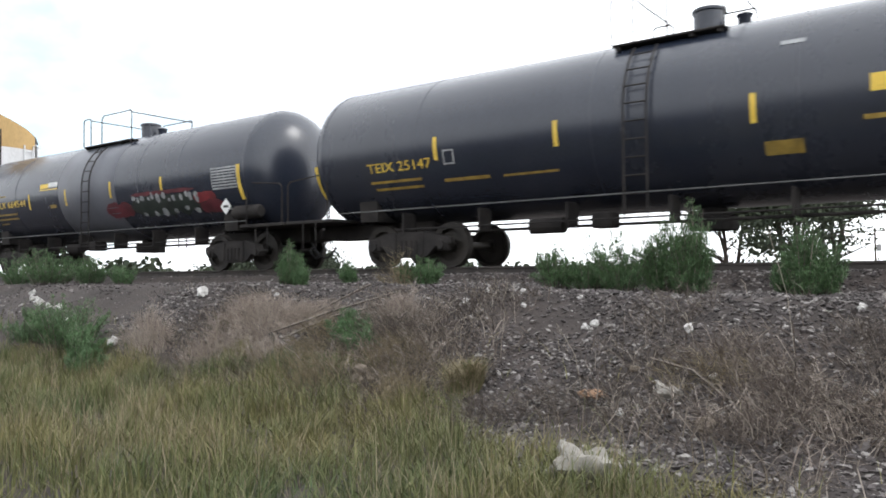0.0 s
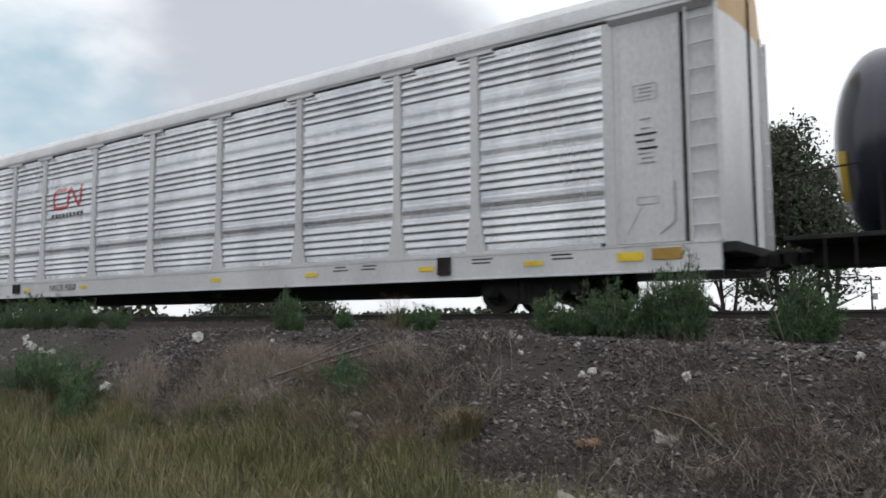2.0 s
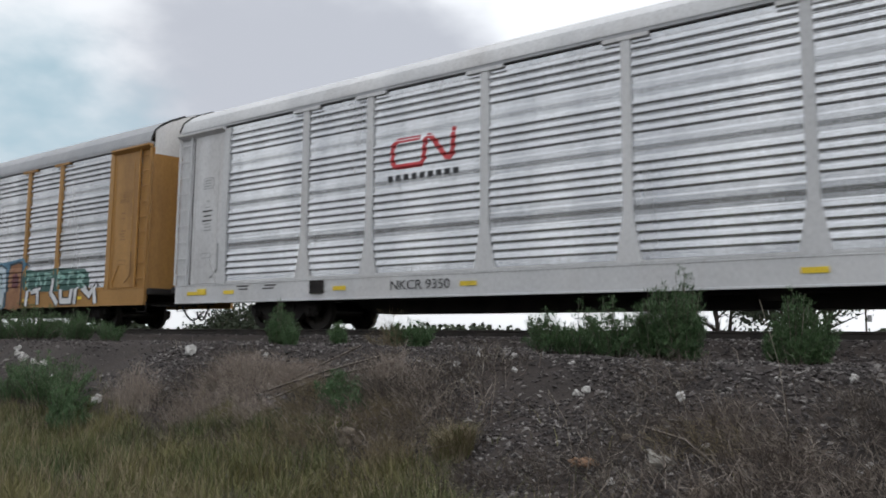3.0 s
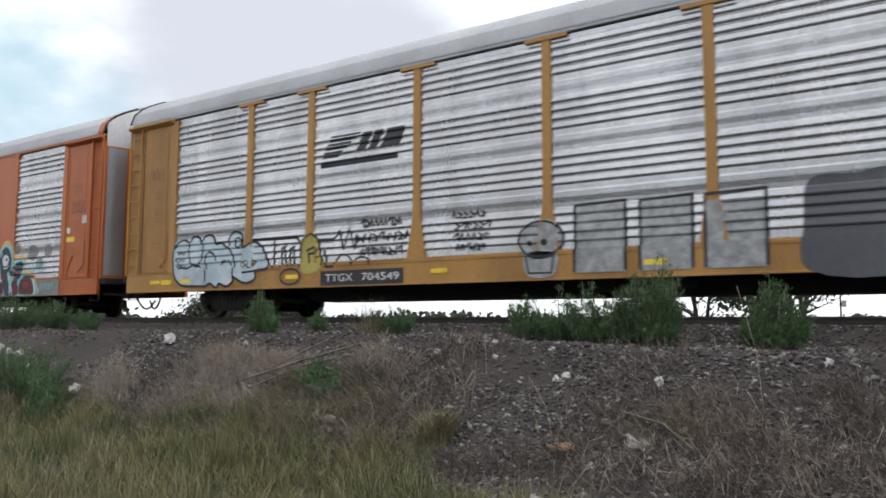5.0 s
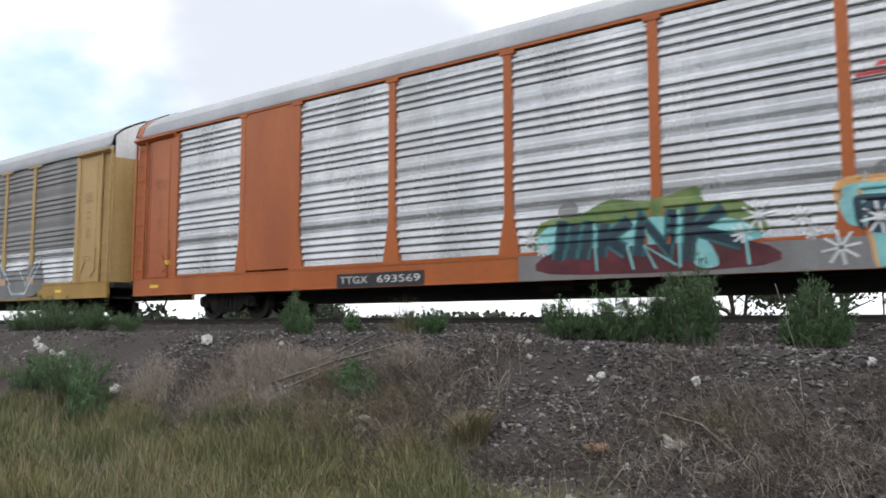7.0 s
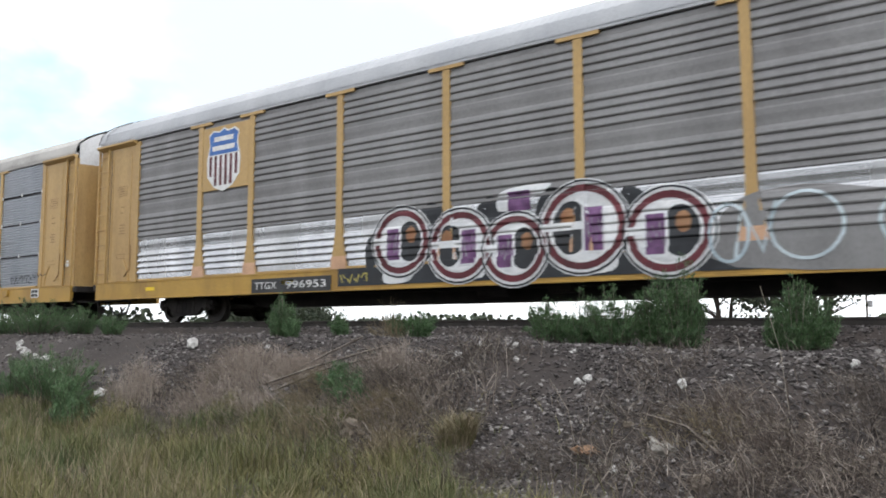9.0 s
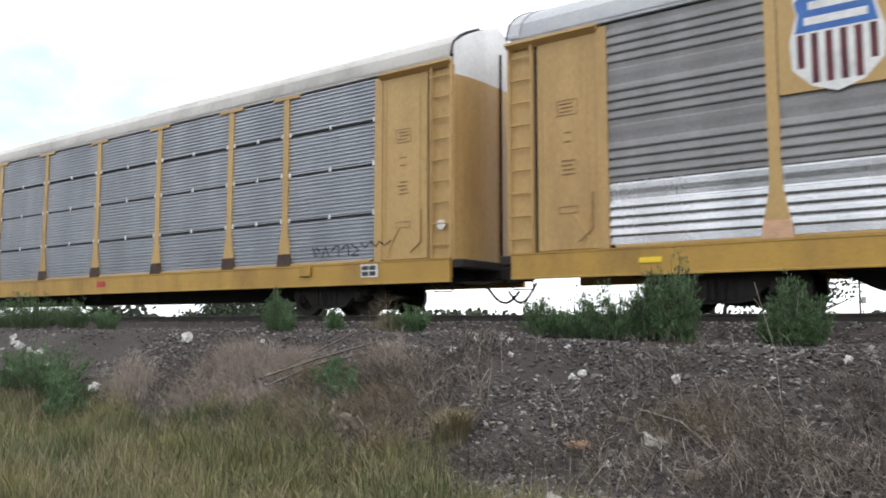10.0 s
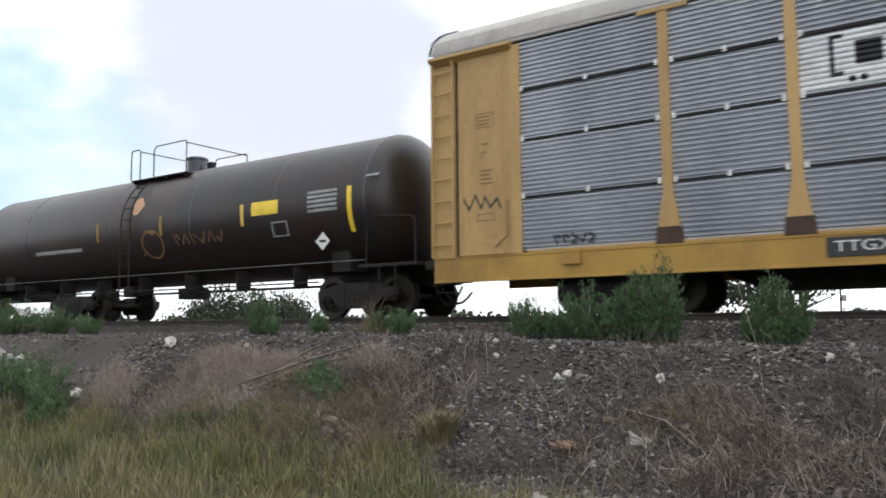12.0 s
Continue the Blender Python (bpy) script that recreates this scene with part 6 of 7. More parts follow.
        spray(car_f, prof_f, [rect(cx - d - 0.17, cx - d + 0.15, cz - q * 0.58, cz + q * 0.47)], SPRAY_PURPLE, 0.014, label="purple sprayed block")
        spray(car_f, prof_f, scribble(cx - d - 0.14, cx - d + 0.12, cz - q * 0.4, cz + q * 0.4, 5, 0.02, rng2), FADED_W, 0.016, label="pale sprayed streak")
        spray(car_f, prof_f, stroke(oval(cx, cz, q, q * 0.95, 26), 0.12, True), DARKRED, 0.013, label="maroon sprayed ring")
        for g in (0.085, -0.085):
            spray(car_f, prof_f, stroke(oval(cx, cz, q + g, q * 0.95 + g, 26), 0.03, True), SPRAY_W, 0.015, label="white sprayed outline")
        spray(car_f, prof_f, stroke(oval(cx, cz, q + 0.13, q * 0.95 + 0.13, 26), 0.035, True), SPRAY_K, 0.0155, label="black sprayed outline")
        spray(car_f, prof_f, [rect(cx - q - 0.05, cx - d - 0.2, cz - 0.04, cz + 0.1)], SPRAY_W, 0.017, label="white sprayed bar")
    spray(car_f, prof_f, [blob([(-0.25, 2.0), (0.2, 2.05), (0.55, 2.2), (0.85, 2.42), (0.1, 2.42), (-0.25, 2.3)], 3)], SPRAY_W, 0.005, label="white sprayed top")
    spray(car_f, prof_f, [rect(-0.05, 0.42, 1.98, 2.34)], SPRAY_PURPLE, 0.009, label="pink-purple sprayed top")
    spray(car_f, prof_f, [blob([(4.0, 0.76), (3.9, 1.7), (5.0, 1.95), (6.5, 1.7), (8.2, 1.6), (9.6, 1.8), (9.4, 0.78)])], ALU_GREY, 0.005, label="grey sprayed ground")
    loops = stroke(oval(5.0, 1.35, 0.5, 0.5), 0.05, True) + stroke(oval(6.5, 1.35, 0.55, 0.48), 0.05, True) + stroke([(7.0, 1.9), (7.6, 1.2), (7.9, 0.85), (8.8, 0.85), (9.7, 1.9)], 0.08) + stroke([(8.2, 1.7), (8.8, 1.1), (9.4, 1.85)], 0.06)
    loops += stroke([(4.0, 0.9), (4.1, 1.7), (4.4, 1.0), (4.6, 1.75)], 0.06) + stroke(oval(3.9, 1.3, 0.3, 0.45), 0.05, True)
    spray(car_f, prof_f, loops, SPRAY_PALE, 0.018, label="pale looping sprayed lines")
    spray(car_f, prof_f, scribble(-4.2, -3.4, 0.8, 0.98, 9, 0.03, rng), SPRAY_OLIVE, 0.012, label="yellow-green tag")
    # fine-ribbed car carrier G
    common_marks(car_g, INK, ())
    plate(car_g, -6.8, -4.98, 0.76, 1.04, LETTER_K, "number_board", "black painted board")
    sill_text(car_g, "TTGX 975288", -6.7, -5.05, 0.9, 0.22, LETTER_W)
    sill_text(car_g, "R1", -4.35, -4.05, 0.92, 0.22, LETTER_W)
    for x in (1.6, 1.75, 1.9):
        plate(car_g, x, x + 0.1, 0.82, 0.98, RED, "emblem_bar", "small red mark")
    plate(car_g, 11.36, 11.82, 0.78, 1.05, LETTER_W, "inspection_plate", "white plate with dark marks")
    for k in range(2):
        for j in range(2):
            plate(car_g, 11.4 + 0.2 * j, 11.57 + 0.2 * j, 0.81 + 0.12 * k, 0.9 + 0.12 * k, LETTER_K, "plate_mark", y=-HALF - 0.018)
    for x in (-10.9, 9.6):
        plate(car_g, x, x + 0.34, 0.86, 1.05, YELLOW_SILL, "sill_box", "small yellow box on the sill", t=0.05)
    spray(car_g, prof_g, [rect(-7.04, -4.36, 3.2, 4.04)], SPRAY_W, 0.003, "emblem_field", "white painted field")
    ink = stroke([(-6.45, 3.95), (-6.6, 3.95), (-6.6, 3.4), (-6.45, 3.4)], 0.06) + stroke([(-4.95, 3.95), (-4.8, 3.95), (-4.8, 3.4), (-4.95, 3.4)], 0.06)
    ink += [oval(-6.35 + 0.0, 3.3, 0.05, 0.05), oval(-6.2, 3.3, 0.05, 0.05), oval(-5.2, 3.3, 0.05, 0.05), oval(-5.05, 3.3, 0.05, 0.05), rect(-6.3, -5.95, 3.5, 3.85), rect(-5.88, -5.55, 3.5, 3.85), rect(-5.48, -5.12, 3.5, 3.85)]
    spray(car_g, prof_g, ink, SPRAY_K, 0.006, "emblem", "dark bracketed emblem")
    clip = Shape().box(-0.03, 0.03, -HALF + 0.0, -HALF + 0.03, -0.05, 0.05, 0.006).data("clip", LETTER_W)
    for z in (2.11, 3.15, 4.08):
        for a, b in BAYS:
            for x in (a + 0.13, (a + b) / 2, b - 0.13):
                part("clip", clip, LETTER_W, car_g, "small bright metal clip", at=pose(x, 0, z + 0.02))
    spray(car_g, prof_g, scribble(9.9, 11.3, 1.25, 1.5, 11, 0.035, rng) + scribble(11.35, 12.1, 1.4, 1.55, 6, 0.03, rng) + scribble(-12.9, -12.1, 1.9, 2.25, 7, 0.04, rng) + scribble(-11.1, -10.3, 1.22, 1.4, 10, 0.04, rng), SPRAY_K, 0.005, label="black marker tags")
    for x0, x1, z in ((-3.9, -3.4, 3.9), (7.3, 7.8, 2.4), (9.4, 10.2, 2.6), (4.4, 4.9, 2.3), (-6.9, -6.2, 2.5), (-6.9, -6.3, 2.35)):
        spray(car_g, prof_g, scribble(x0, x1, z - 0.05, z + 0.05, 8, 0.02, rng), FADED_W, 0.005, "chalk_mark", "faint chalk mark")
    part("round_label", Shape().rod((13.4, -HALF - 0.01, 1.75), (13.4, -HALF - 0.016, 1.75), 0.1, 18), LETTER_W, car_g, "round white label with a red bar")


def tank_strokes(car, lines, mat, name, label, zc=2.5, r=1.55):
    """Sprayed lines on a tank, one part a line."""
    for quads in lines:
        s = Shape()
        for q in quads:
            s.add([(x, tank_y(z, zc, r + 0.008), z) for x, z in q], [[0, 1, 2, 3]])
        part(name, s, mat, car, label)


def tank_smear(car, xa, xb, za, zb, mat, seed, lift, label, zc=2.5, r=1.55):
    """A sprayed patch on a tank with a ragged outline."""
    n, rows = 28, []
    for i in range(n + 1):
        x = xa + (xb - xa) * i / n
        taper = min(1.0, 6.0 * i / n, 6.0 * (n - i) / n) ** 0.5
        mid, half = (za + zb) / 2, (zb - za) / 2 * taper
        lo = mid - half * (0.8 + 0.35 * noise.noise((x * 3.1, seed, 1)))
        hi = mid + half * (0.8 + 0.45 * noise.noise((x * 4.3, seed, 7)))
        row = []
        for k in range(6):
            z = lo + (hi - lo) * k / 5
            row.append((x, tank_y(z, zc, r + lift), z))
        rows.append(row)
    part("graffiti", Shape().grid(rows), mat, car, label)


def tank_spot(car, x, z, rx, rz, mat, zc=2.5, r=1.55):
    s = Shape()
    pts = [(x + rx * math.cos(i * 0.5712) * (1 + 0.25 * math.sin(3 * i + x)), z + rz * math.sin(i * 0.5712)) for i in range(11)]
    s.add([(px, tank_y(pz, zc, r + 0.013), pz) for px, pz in pts], [list(range(11))])
    part("graffiti", s, mat, car, "pale sprayed spot")


def diamond(car, x, z):
    s = Shape()
    y = tank_y(z + 0.2, 2.5, 1.55) - 0.02
    s.slab([(x - 0.2, z), (x, z - 0.2), (x + 0.2, z), (x, z + 0.2)], y - 0.004, y)
    s.box(x - 0.02, x + 0.02, y, y + 0.2, z - 0.06, z + 0.06, 0.005)
    pl = part("placard", s, LETTER_W, car, "white diamond placard")
    part("placard_bar", Shape().box(x - 0.1, x + 0.1, y - 0.007, y - 0.0045, z - 0.03, z + 0.03, 0.001), LETTER_K, pl, "dark print on the placard")


mark_cars()


# ---------------------------------------------------------------- stones
def on_ground(x, y, sink=0.0):
    return (x, y, ground_z(x, y) - sink)


def build_stones():
    spots = [(-6.03, 8.83, 0.075), (-5.83, 9.11, 0.07), (-5.33, 9.2, 0.075), (-5.11, 8.82, 0.06), (-4.05, 8.45, 0.075), (-3.96, 8.53, 0.075), (-2.78, 8.34, 0.085), (-11.88, 8.85, 0.17),
             (-8.97, 8.71, 0.06), (-1.19, 8.95, 0.07), (-1.89, 8.75, 0.04), (-0.94, 7.71, 0.045), (-10.33, 9.27, 0.07), (-4.47, 9.19, 0.045), (-5.68, 8.45, 0.05), (-6.5, 8.11, 0.06),
             (-2.28, 7.54, 0.05), (-2.95, 6.85, 0.06), (-16.5, 8.2, 0.15), (-15.9, 8.1, 0.11), (-14.7, 7.8, 0.16), (-15.4, 8.05, 0.14), (-12.1, 7.25, 0.15), (-18.2, 8.9, 0.12), (-17.3, 8.5, 0.13), (-6.87, 5.95, 0.05)]
    for i, (x, y, r) in enumerate(spots):
        s = rock_shape(r * 0.7, i * 1.7 + 0.3, 0.8, 2, 0.95)
        thing("stone", s, STONE, "pale whitish loose stone on the gravel bank", "stone", "pale stones on the bank", smooth=18,
              at=pose(*on_ground(x, y, -r * 0.35), 20 * math.sin(i), 15 * math.cos(i), i * 47))
    for x, y, r, mat, lab in ((-3.33, 7.12, 0.16, BROWNSTONE, "flat rust-brown stone lying on the bank"), (-2.62, 7.18, 0.14, BOULDER, "blocky tan stone on the bank"),
                              (-2.62, 5.35, 0.26, BOULDER, "large pale boulder at the foot of the bank"), (-2.12, 6.74, 0.11, TANSTONE, "blocky tan stone on the bank"),
                              (-6.29, 7.0, 0.17, TANSTONE, "tan stone half hidden in the grass"), (-3.1, 7.6, 0.06, TANSTONE, "small tan stone on the bank")):
        flat = 0.35 if mat is BROWNSTONE else 0.75
        thing("rock", rock_shape(r * 0.9, x * 3.1, flat, 3, 0.6), mat, lab, "rock", "larger rocks", smooth=35, at=pose(*on_ground(x, y, -r * flat * (0.6 if r > 0.2 else 0.4)), 8, -6, x * 50))


def build_gravel():
    """Angular chips, eight faces each."""
    rng = random.Random(11)
    unit = [Vector(p) for p in ((1, 0, 0), (-1, 0, 0), (0, 1, 0), (0, -1, 0), (0, 0, 1), (0, 0, -1))]
    faces = [[0, 2, 4], [2, 1, 4], [1, 3, 4], [3, 0, 4], [2, 0, 5], [1, 2, 5], [3, 1, 5], [0, 3, 5]]
    s = Shape()
    for k in range(90000):
        x = rng.uniform(-13, 0.8) if k % 4 else rng.uniform(-28, 2.5)
        y = rng.uniform(5.4, 9.7) if k % 3 else rng.uniform(9.4, 12.9)
        if x < -5.5 - (y - 7) * 1.2 and y < 7.6:
            continue
        if noise.noise((x * 1.1, y * 1.1, 88)) < -0.15 and rng.random() < 0.75:
            continue
        r = 0.01 + 0.032 * rng.random() ** 2.4 + (0.03 if rng.random() < 0.008 else 0)
        z = ground_z(x, y) + r * 0.15
        e = Euler((rng.uniform(-0.5, 0.5), rng.uniform(-0.5, 0.5), rng.uniform(0, 6.3))).to_matrix()
        sc = (r * rng.uniform(1.0, 1.9), r * rng.uniform(0.8, 1.2), r * rng.uniform(0.45, 0.85))
        s.add([e @ Vector((u.x * sc[0] * rng.uniform(0.6, 1.2), u.y * sc[1] * rng.uniform(0.6, 1.2), u.z * sc[2])) + Vector((x, y, z)) for u in unit], faces)
    thing("gravel", s, GRAVEL, "loose grey-brown gravel strewn over the bank", "gravel", kind="stuff")


# ---------------------------------------------------------------- plants
def blade(s, x, y, z, h, w, lean, turn, curl=0.5):
    """A grass blade: a tapered strip of two pieces."""
    cx, sx = math.cos(turn), math.sin(turn)
    a = Vector((cx * w / 2, sx * w / 2, 0))
    d = Vector((math.cos(turn + 1.3 + curl), math.sin(turn + 1.3 + curl), 0)) * lean
    p0, p1, p2 = Vector((x, y, z - 0.02)), Vector((x, y, z + h * 0.55)) + d * 0.3, Vector((x, y, z + h)) + d
    s.add([p0 - a, p0 + a, p1 + a * 0.75, p1 - a * 0.75, p2], [[0, 1, 2, 3], [3, 2, 4]])


def grass_edge(x):
    """How far up the bank the grass reaches."""
    return float(np.interp(x, [-30, -13, -10.9, -8.5, -7.0, -6.0, -4.9, -4.0, -3.0, -2.0, -1.0, 2], [6.85, 6.85, 7.05, 7.45, 7.2, 6.75, 6.55, 6.2, 6.0, 5.88, 5.45, 4.6]))


def build_grass():
    rng = random.Random(21)
    green, dry = Shape(), Shape()
    for k in range(120000):
        x = rng.uniform(-19, 1.2)
        y = rng.uniform(2.2, 8.2)
        if y > -x * 2.6 + 3.4 + 4 and x > -1.5:
            continue
        if rng.random() > min(1.0, 0.12 + (y - 2.2) / 2.6) * min(1.0, 0.15 + (1.2 - x) / 1.6):
            continue
        edge = grass_edge(x) + 0.8 * noise.noise((x * 0.9, y * 0.9, 4)) + 0.3 * noise.noise((x * 2.7, y * 2.7, 8))
        if y > edge:
            if rng.random() > 0.05 * math.exp(-(y - edge) * 1.5):
                continue
        tuft = noise.noise((x * 1.6, y * 1.6, 12))
        if tuft < -0.25 and rng.random() < 0.6:
            continue
        h = (0.17 + 0.24 * rng.random() ** 1.5 + 0.3 * tuft + 0.14 * noise.noise((x * 0.5, y * 0.5, 70))) * (0.75 if y > edge - 0.4 else 1)
        hue = noise.noise((x * 0.55, y * 0.55, 30))
        z = ground_z(x, y)
        straw = rng.random() < 0.11 + 0.42 * max(0, hue)
        blade(dry if straw else green, x, y, z, max(0.05, h * 0.85) * (1.45 if straw else 1), rng.uniform(0.006, 0.013) * (0.6 if straw else 1), rng.uniform(0.03, 0.3), rng.uniform(0, 6.28), rng.uniform(-1, 1))
    # thinner grass on the flat ground behind and beside the viewer
    for k in range(70000):
        x, y = rng.gauss(-4, 6.5), rng.gauss(0.5, 3.6)
        if (-19 < x < 1.2 and y > 2.2) or y > grass_edge(x) - 0.2 + 0.6 * noise.noise((x, y, 3)) or x < -22:
            continue
        if noise.noise((x * 0.7, y * 0.7, 15)) < -0.2:
            continue
        straw = rng.random() < 0.2
        blade(dry if straw else green, x, y, ground_z(x, y), rng.uniform(0.12, 0.34), rng.uniform(0.008, 0.016), rng.uniform(0.03, 0.25), rng.uniform(0, 6.28), rng.uniform(-1, 1))
    # a bleached tussock
    for k in range(900):
        a, q = rng.uniform(0, 6.28), 0.22 * rng.random() ** 0.5
        x, y = -4.95 + q * math.cos(a), 7.2 + q * math.sin(a)
        blade(dry if k % 3 else green, x, y, ground_z(x, y), rng.uniform(0.2, 0.36), 0.009, rng.uniform(0.1, 0.35), rng.uniform(0, 6.28))
    thing("meadow_grass", green, GRASS, "long unmown green and olive verge grass", "grass", kind="stuff")
    thing("dry_grass", dry, STRAW, "straw-coloured dry grass stalks in the verge", "grass", kind="stuff")


def sprig(s, rng, x, y, z, h, lean, n, w=0.005, twigs=None):
    """A dead stalk with side twigs."""
    t = rng.uniform(0, 6.28)
    top = Vector((x + lean * math.cos(t), y + lean * math.sin(t), z + h))
    p0 = Vector((x, y, z - 0.02))
    mid = (p0 + top) / 2 + Vector((rng.uniform(-0.07, 0.07), rng.uniform(-0.07, 0.07), rng.uniform(0, 0.35) * h + 0.02))
    ax = Vector((1, 0.3, 0)) * w / 2
    s.add([p0 - ax, p0 + ax, mid + ax, mid - ax, top + ax * 0.5, top - ax * 0.5], [[0, 1, 2, 3], [3, 2, 4, 5]])
    for k in range(n):
        f = rng.uniform(0.25, 0.95)
        b = p0.lerp(mid, f * 2) if f < 0.5 else mid.lerp(top, f * 2 - 1)
        a = rng.uniform(0, 6.28)
        l = rng.uniform(0.05, 0.16)
        e = b + Vector((math.cos(a) * l, math.sin(a) * l, rng.uniform(0.0, 0.12)))
        u = Vector((0.6, 0, 0.8)) * w * 0.35
        (twigs or s).add([b - u, b + u, e + u * 0.6, e - u * 0.6], [[0, 1, 2, 3]])


def build_weeds():
    rng = random.Random(31)
    # fallen dead stems all over the bank
    s = Shape()
    for k in range(26000):
        x = rng.uniform(-13, 0.6)
        y = rng.uniform(5.8, 9.3)
        thick = 0.02 + 1.0 * noise.noise((x * 0.8, y * 0.8, 51)) + (0.02 if x > -1.5 else 0.06 if x > -3.2 else 0) + (0.25 if -8 < x < -5.6 else 0)
        if rng.random() > thick or y > crest_y(x) - 0.2 and rng.random() < 0.7:
            continue
        sprig(s, rng, x, y, ground_z(x, y), rng.uniform(0.02, 0.24), rng.uniform(0.05, 0.32), 3, rng.uniform(0.004, 0.009))
    # paler broken stalks where the weeds grew thickest
    pale = Shape()
    for k in range(2100):
        if k % 3 == 0:
            x, y = rng.gauss(-1.3, 0.65), rng.gauss(7.15, 0.5)
        else:
            x, y = rng.gauss(-6.4, 0.7), rng.gauss(7.7, 0.6)
        if y > crest_y(x) - 0.15 or y < 5.9 or x > 0.8 or noise.noise((x * 1.3, y * 1.3, 61)) < -0.12:
            continue
        sprig(pale, rng, x, y, ground_z(x, y), rng.uniform(0.03, 0.34), rng.uniform(0.08, 0.42), 4, rng.uniform(0.005, 0.012))
    thing("broken_stalks", pale, PALESTALK, "pale broken dead stalks lying over the bank", "dead weeds", kind="stuff")
    thing("dead_weeds", s, TWIG, "tangled grey-brown dead weed stems on the bank", "dead weeds", kind="stuff")
    # clumps with a colour of their own
    for x, y, w, h, n, mat, lab in ((-9.8, 8.35, 0.95, 0.5, 1100, PINKSTRAW, "pinkish-tan clump of dry weeds"), (-8.8, 8.6, 0.6, 0.35, 500, PINKSTRAW, "pinkish-tan clump of dry weeds"), (-11.2, 7.3, 0.5, 0.75, 420, PINKSTRAW, "tall tan clump of feathery dry weeds"),
                                    (-6.45, 7.75, 0.4, 0.5, 420, TWIG, "grey tangle of dead twigs"), (-6.1, 7.4, 0.45, 0.4, 380, STRAW, "straw-coloured dry weed clump"), (-6.9, 8.4, 0.35, 0.5, 220, PINKSTRAW, "tan clump of dry weeds"),
                                    (-2.2, 7.7, 0.55, 0.36, 250, BROWNTWIG, "reddish-brown tangle of dead weeds"), (-1.6, 7.3, 0.6, 0.38, 280, BROWNTWIG, "reddish-brown tangle of dead weeds"), (-0.9, 8.2, 0.55, 0.38, 260, TWIG, "grey-brown tangle of dead weeds"), (-1.75, 6.75, 0.45, 0.28, 200, BROWNTWIG, "reddish-brown tangle of dead weeds"),
                                    (-2.35, 7.5, 0.45, 0.24, 160, STRAW, "straw-coloured dry weed clump"), (-8.35, 10.2, 0.28, 0.62, 140, STRAW, "tall straw-coloured dry stalks"), (-0.8, 7.3, 0.5, 0.22, 140, TWIG, "grey-brown tangle of dead weeds"),
                                    (-7.8, 7.9, 0.5, 0.35, 320, STRAW, "straw-coloured dry weed clump"), (-3.75, 6.9, 0.4, 0.22, 130, TWIG, "brown tangle of dead weeds"),
                                    (-7.5, 7.15, 0.45, 0.42, 260, STRAW, "straw-coloured dry weed clump"), (-8.7, 7.5, 0.5, 0.4, 280, PINKSTRAW, "pinkish-tan clump of dry weeds"), (-5.5, 6.75, 0.4, 0.4, 240, STRAW, "straw-coloured dry weed clump"),
                                    (-4.4, 6.55, 0.35, 0.3, 170, TWIG, "grey-brown tangle of dead weeds"), (-9.9, 7.4, 0.5, 0.45, 260, PINKSTRAW, "pinkish-tan clump of dry weeds"), (-6.7, 6.6, 0.4, 0.5, 200, STRAW, "straw-coloured dry weed clump")):
        s, tw = Shape(), Shape()
        root = base("dry_weed_clump", lab, "dry weeds", "dry weed clumps", at=pose(x, y, ground_z(x, y)))
        for k in range(int(n * 0.75)):
            a, q = rng.uniform(0, 6.28), w * rng.random() ** 0.6
            px, py = x + q * math.cos(a), y + q * math.sin(a) * 0.7
            sprig(s, rng, px - x, py - y, ground_z(px, py) - ground_z(x, y), h * rng.uniform(0.15, 1.1) * (1.1 - 0.6 * q / w), rng.uniform(0.05, 0.38), 5, rng.uniform(0.003, 0.008), tw)
        tagged(part("stem", s, mat, root), "thin dead stems", kind="stuff")
        tagged(part("branching", tw, mat, root), "thin side twigs", kind="stuff")
    # single tall stalks and fallen branches
    for x, y, h, lx in ((-1.62, 7.9, 1.25, -0.22), (-3.55, 7.3, 0.62, -0.28), (-2.5, 7.7, 0.55, -0.1), (-5.0, 8.1, 0.4, 0.05)):
        z = ground_z(x, y)
        s = Shape().pipe([(x, y, z - 0.03), (x + lx * 0.3, y + 0.02, z + h * 0.5), (x + lx, y, z + h)], 0.0035, 5)
        for k in range(4):
            f = 0.4 + 0.14 * k
            s.pipe([(x + lx * f, y, z + h * f), (x + lx * f + 0.05 * (-1) ** k, y, z + h * f + 0.07)], 0.003, 4)
        thing("dry_stalk", s, STALK, "single tall bleached dry stalk", "dry stalk", "dry stalks")
    for pts in ([(-9.1, 8.1, 0.12), (-8.2, 8.4, 0.2), (-7.2, 8.75, 0.22)], [(-8.7, 7.9, 0.1), (-7.9, 8.2, 0.22), (-6.9, 8.6, 0.18)], [(-8.9, 8.5, 0.1), (-8.3, 8.75, 0.26), (-7.9, 9.0, 0.3)], [(-3.0, 7.75, 0.05), (-2.45, 7.45, 0.12), (-2.1, 7.2, 0.05)], [(-6.4, 8.0, 0.3), (-6.6, 7.6, 0.15), (-6.9, 7.1, 0.05)]):
        P = [(x, y, ground_z(x, y) + dz) for x, y, dz in pts]
        s = Shape().pipe(P, 0.016, 6)
        for k in range(5):
            b = Vector(P[1]).lerp(Vector(P[2]), k / 5)
            s.rod(b, b + Vector((rng.uniform(-0.25, 0.25), rng.uniform(-0.2, 0.2), rng.uniform(-0.02, 0.2))), 0.007, 5, 0.003)
        thing("fallen_branch", s, TWIG, "bare grey fallen branch on the bank", "branch", "fallen branches", smooth=40)


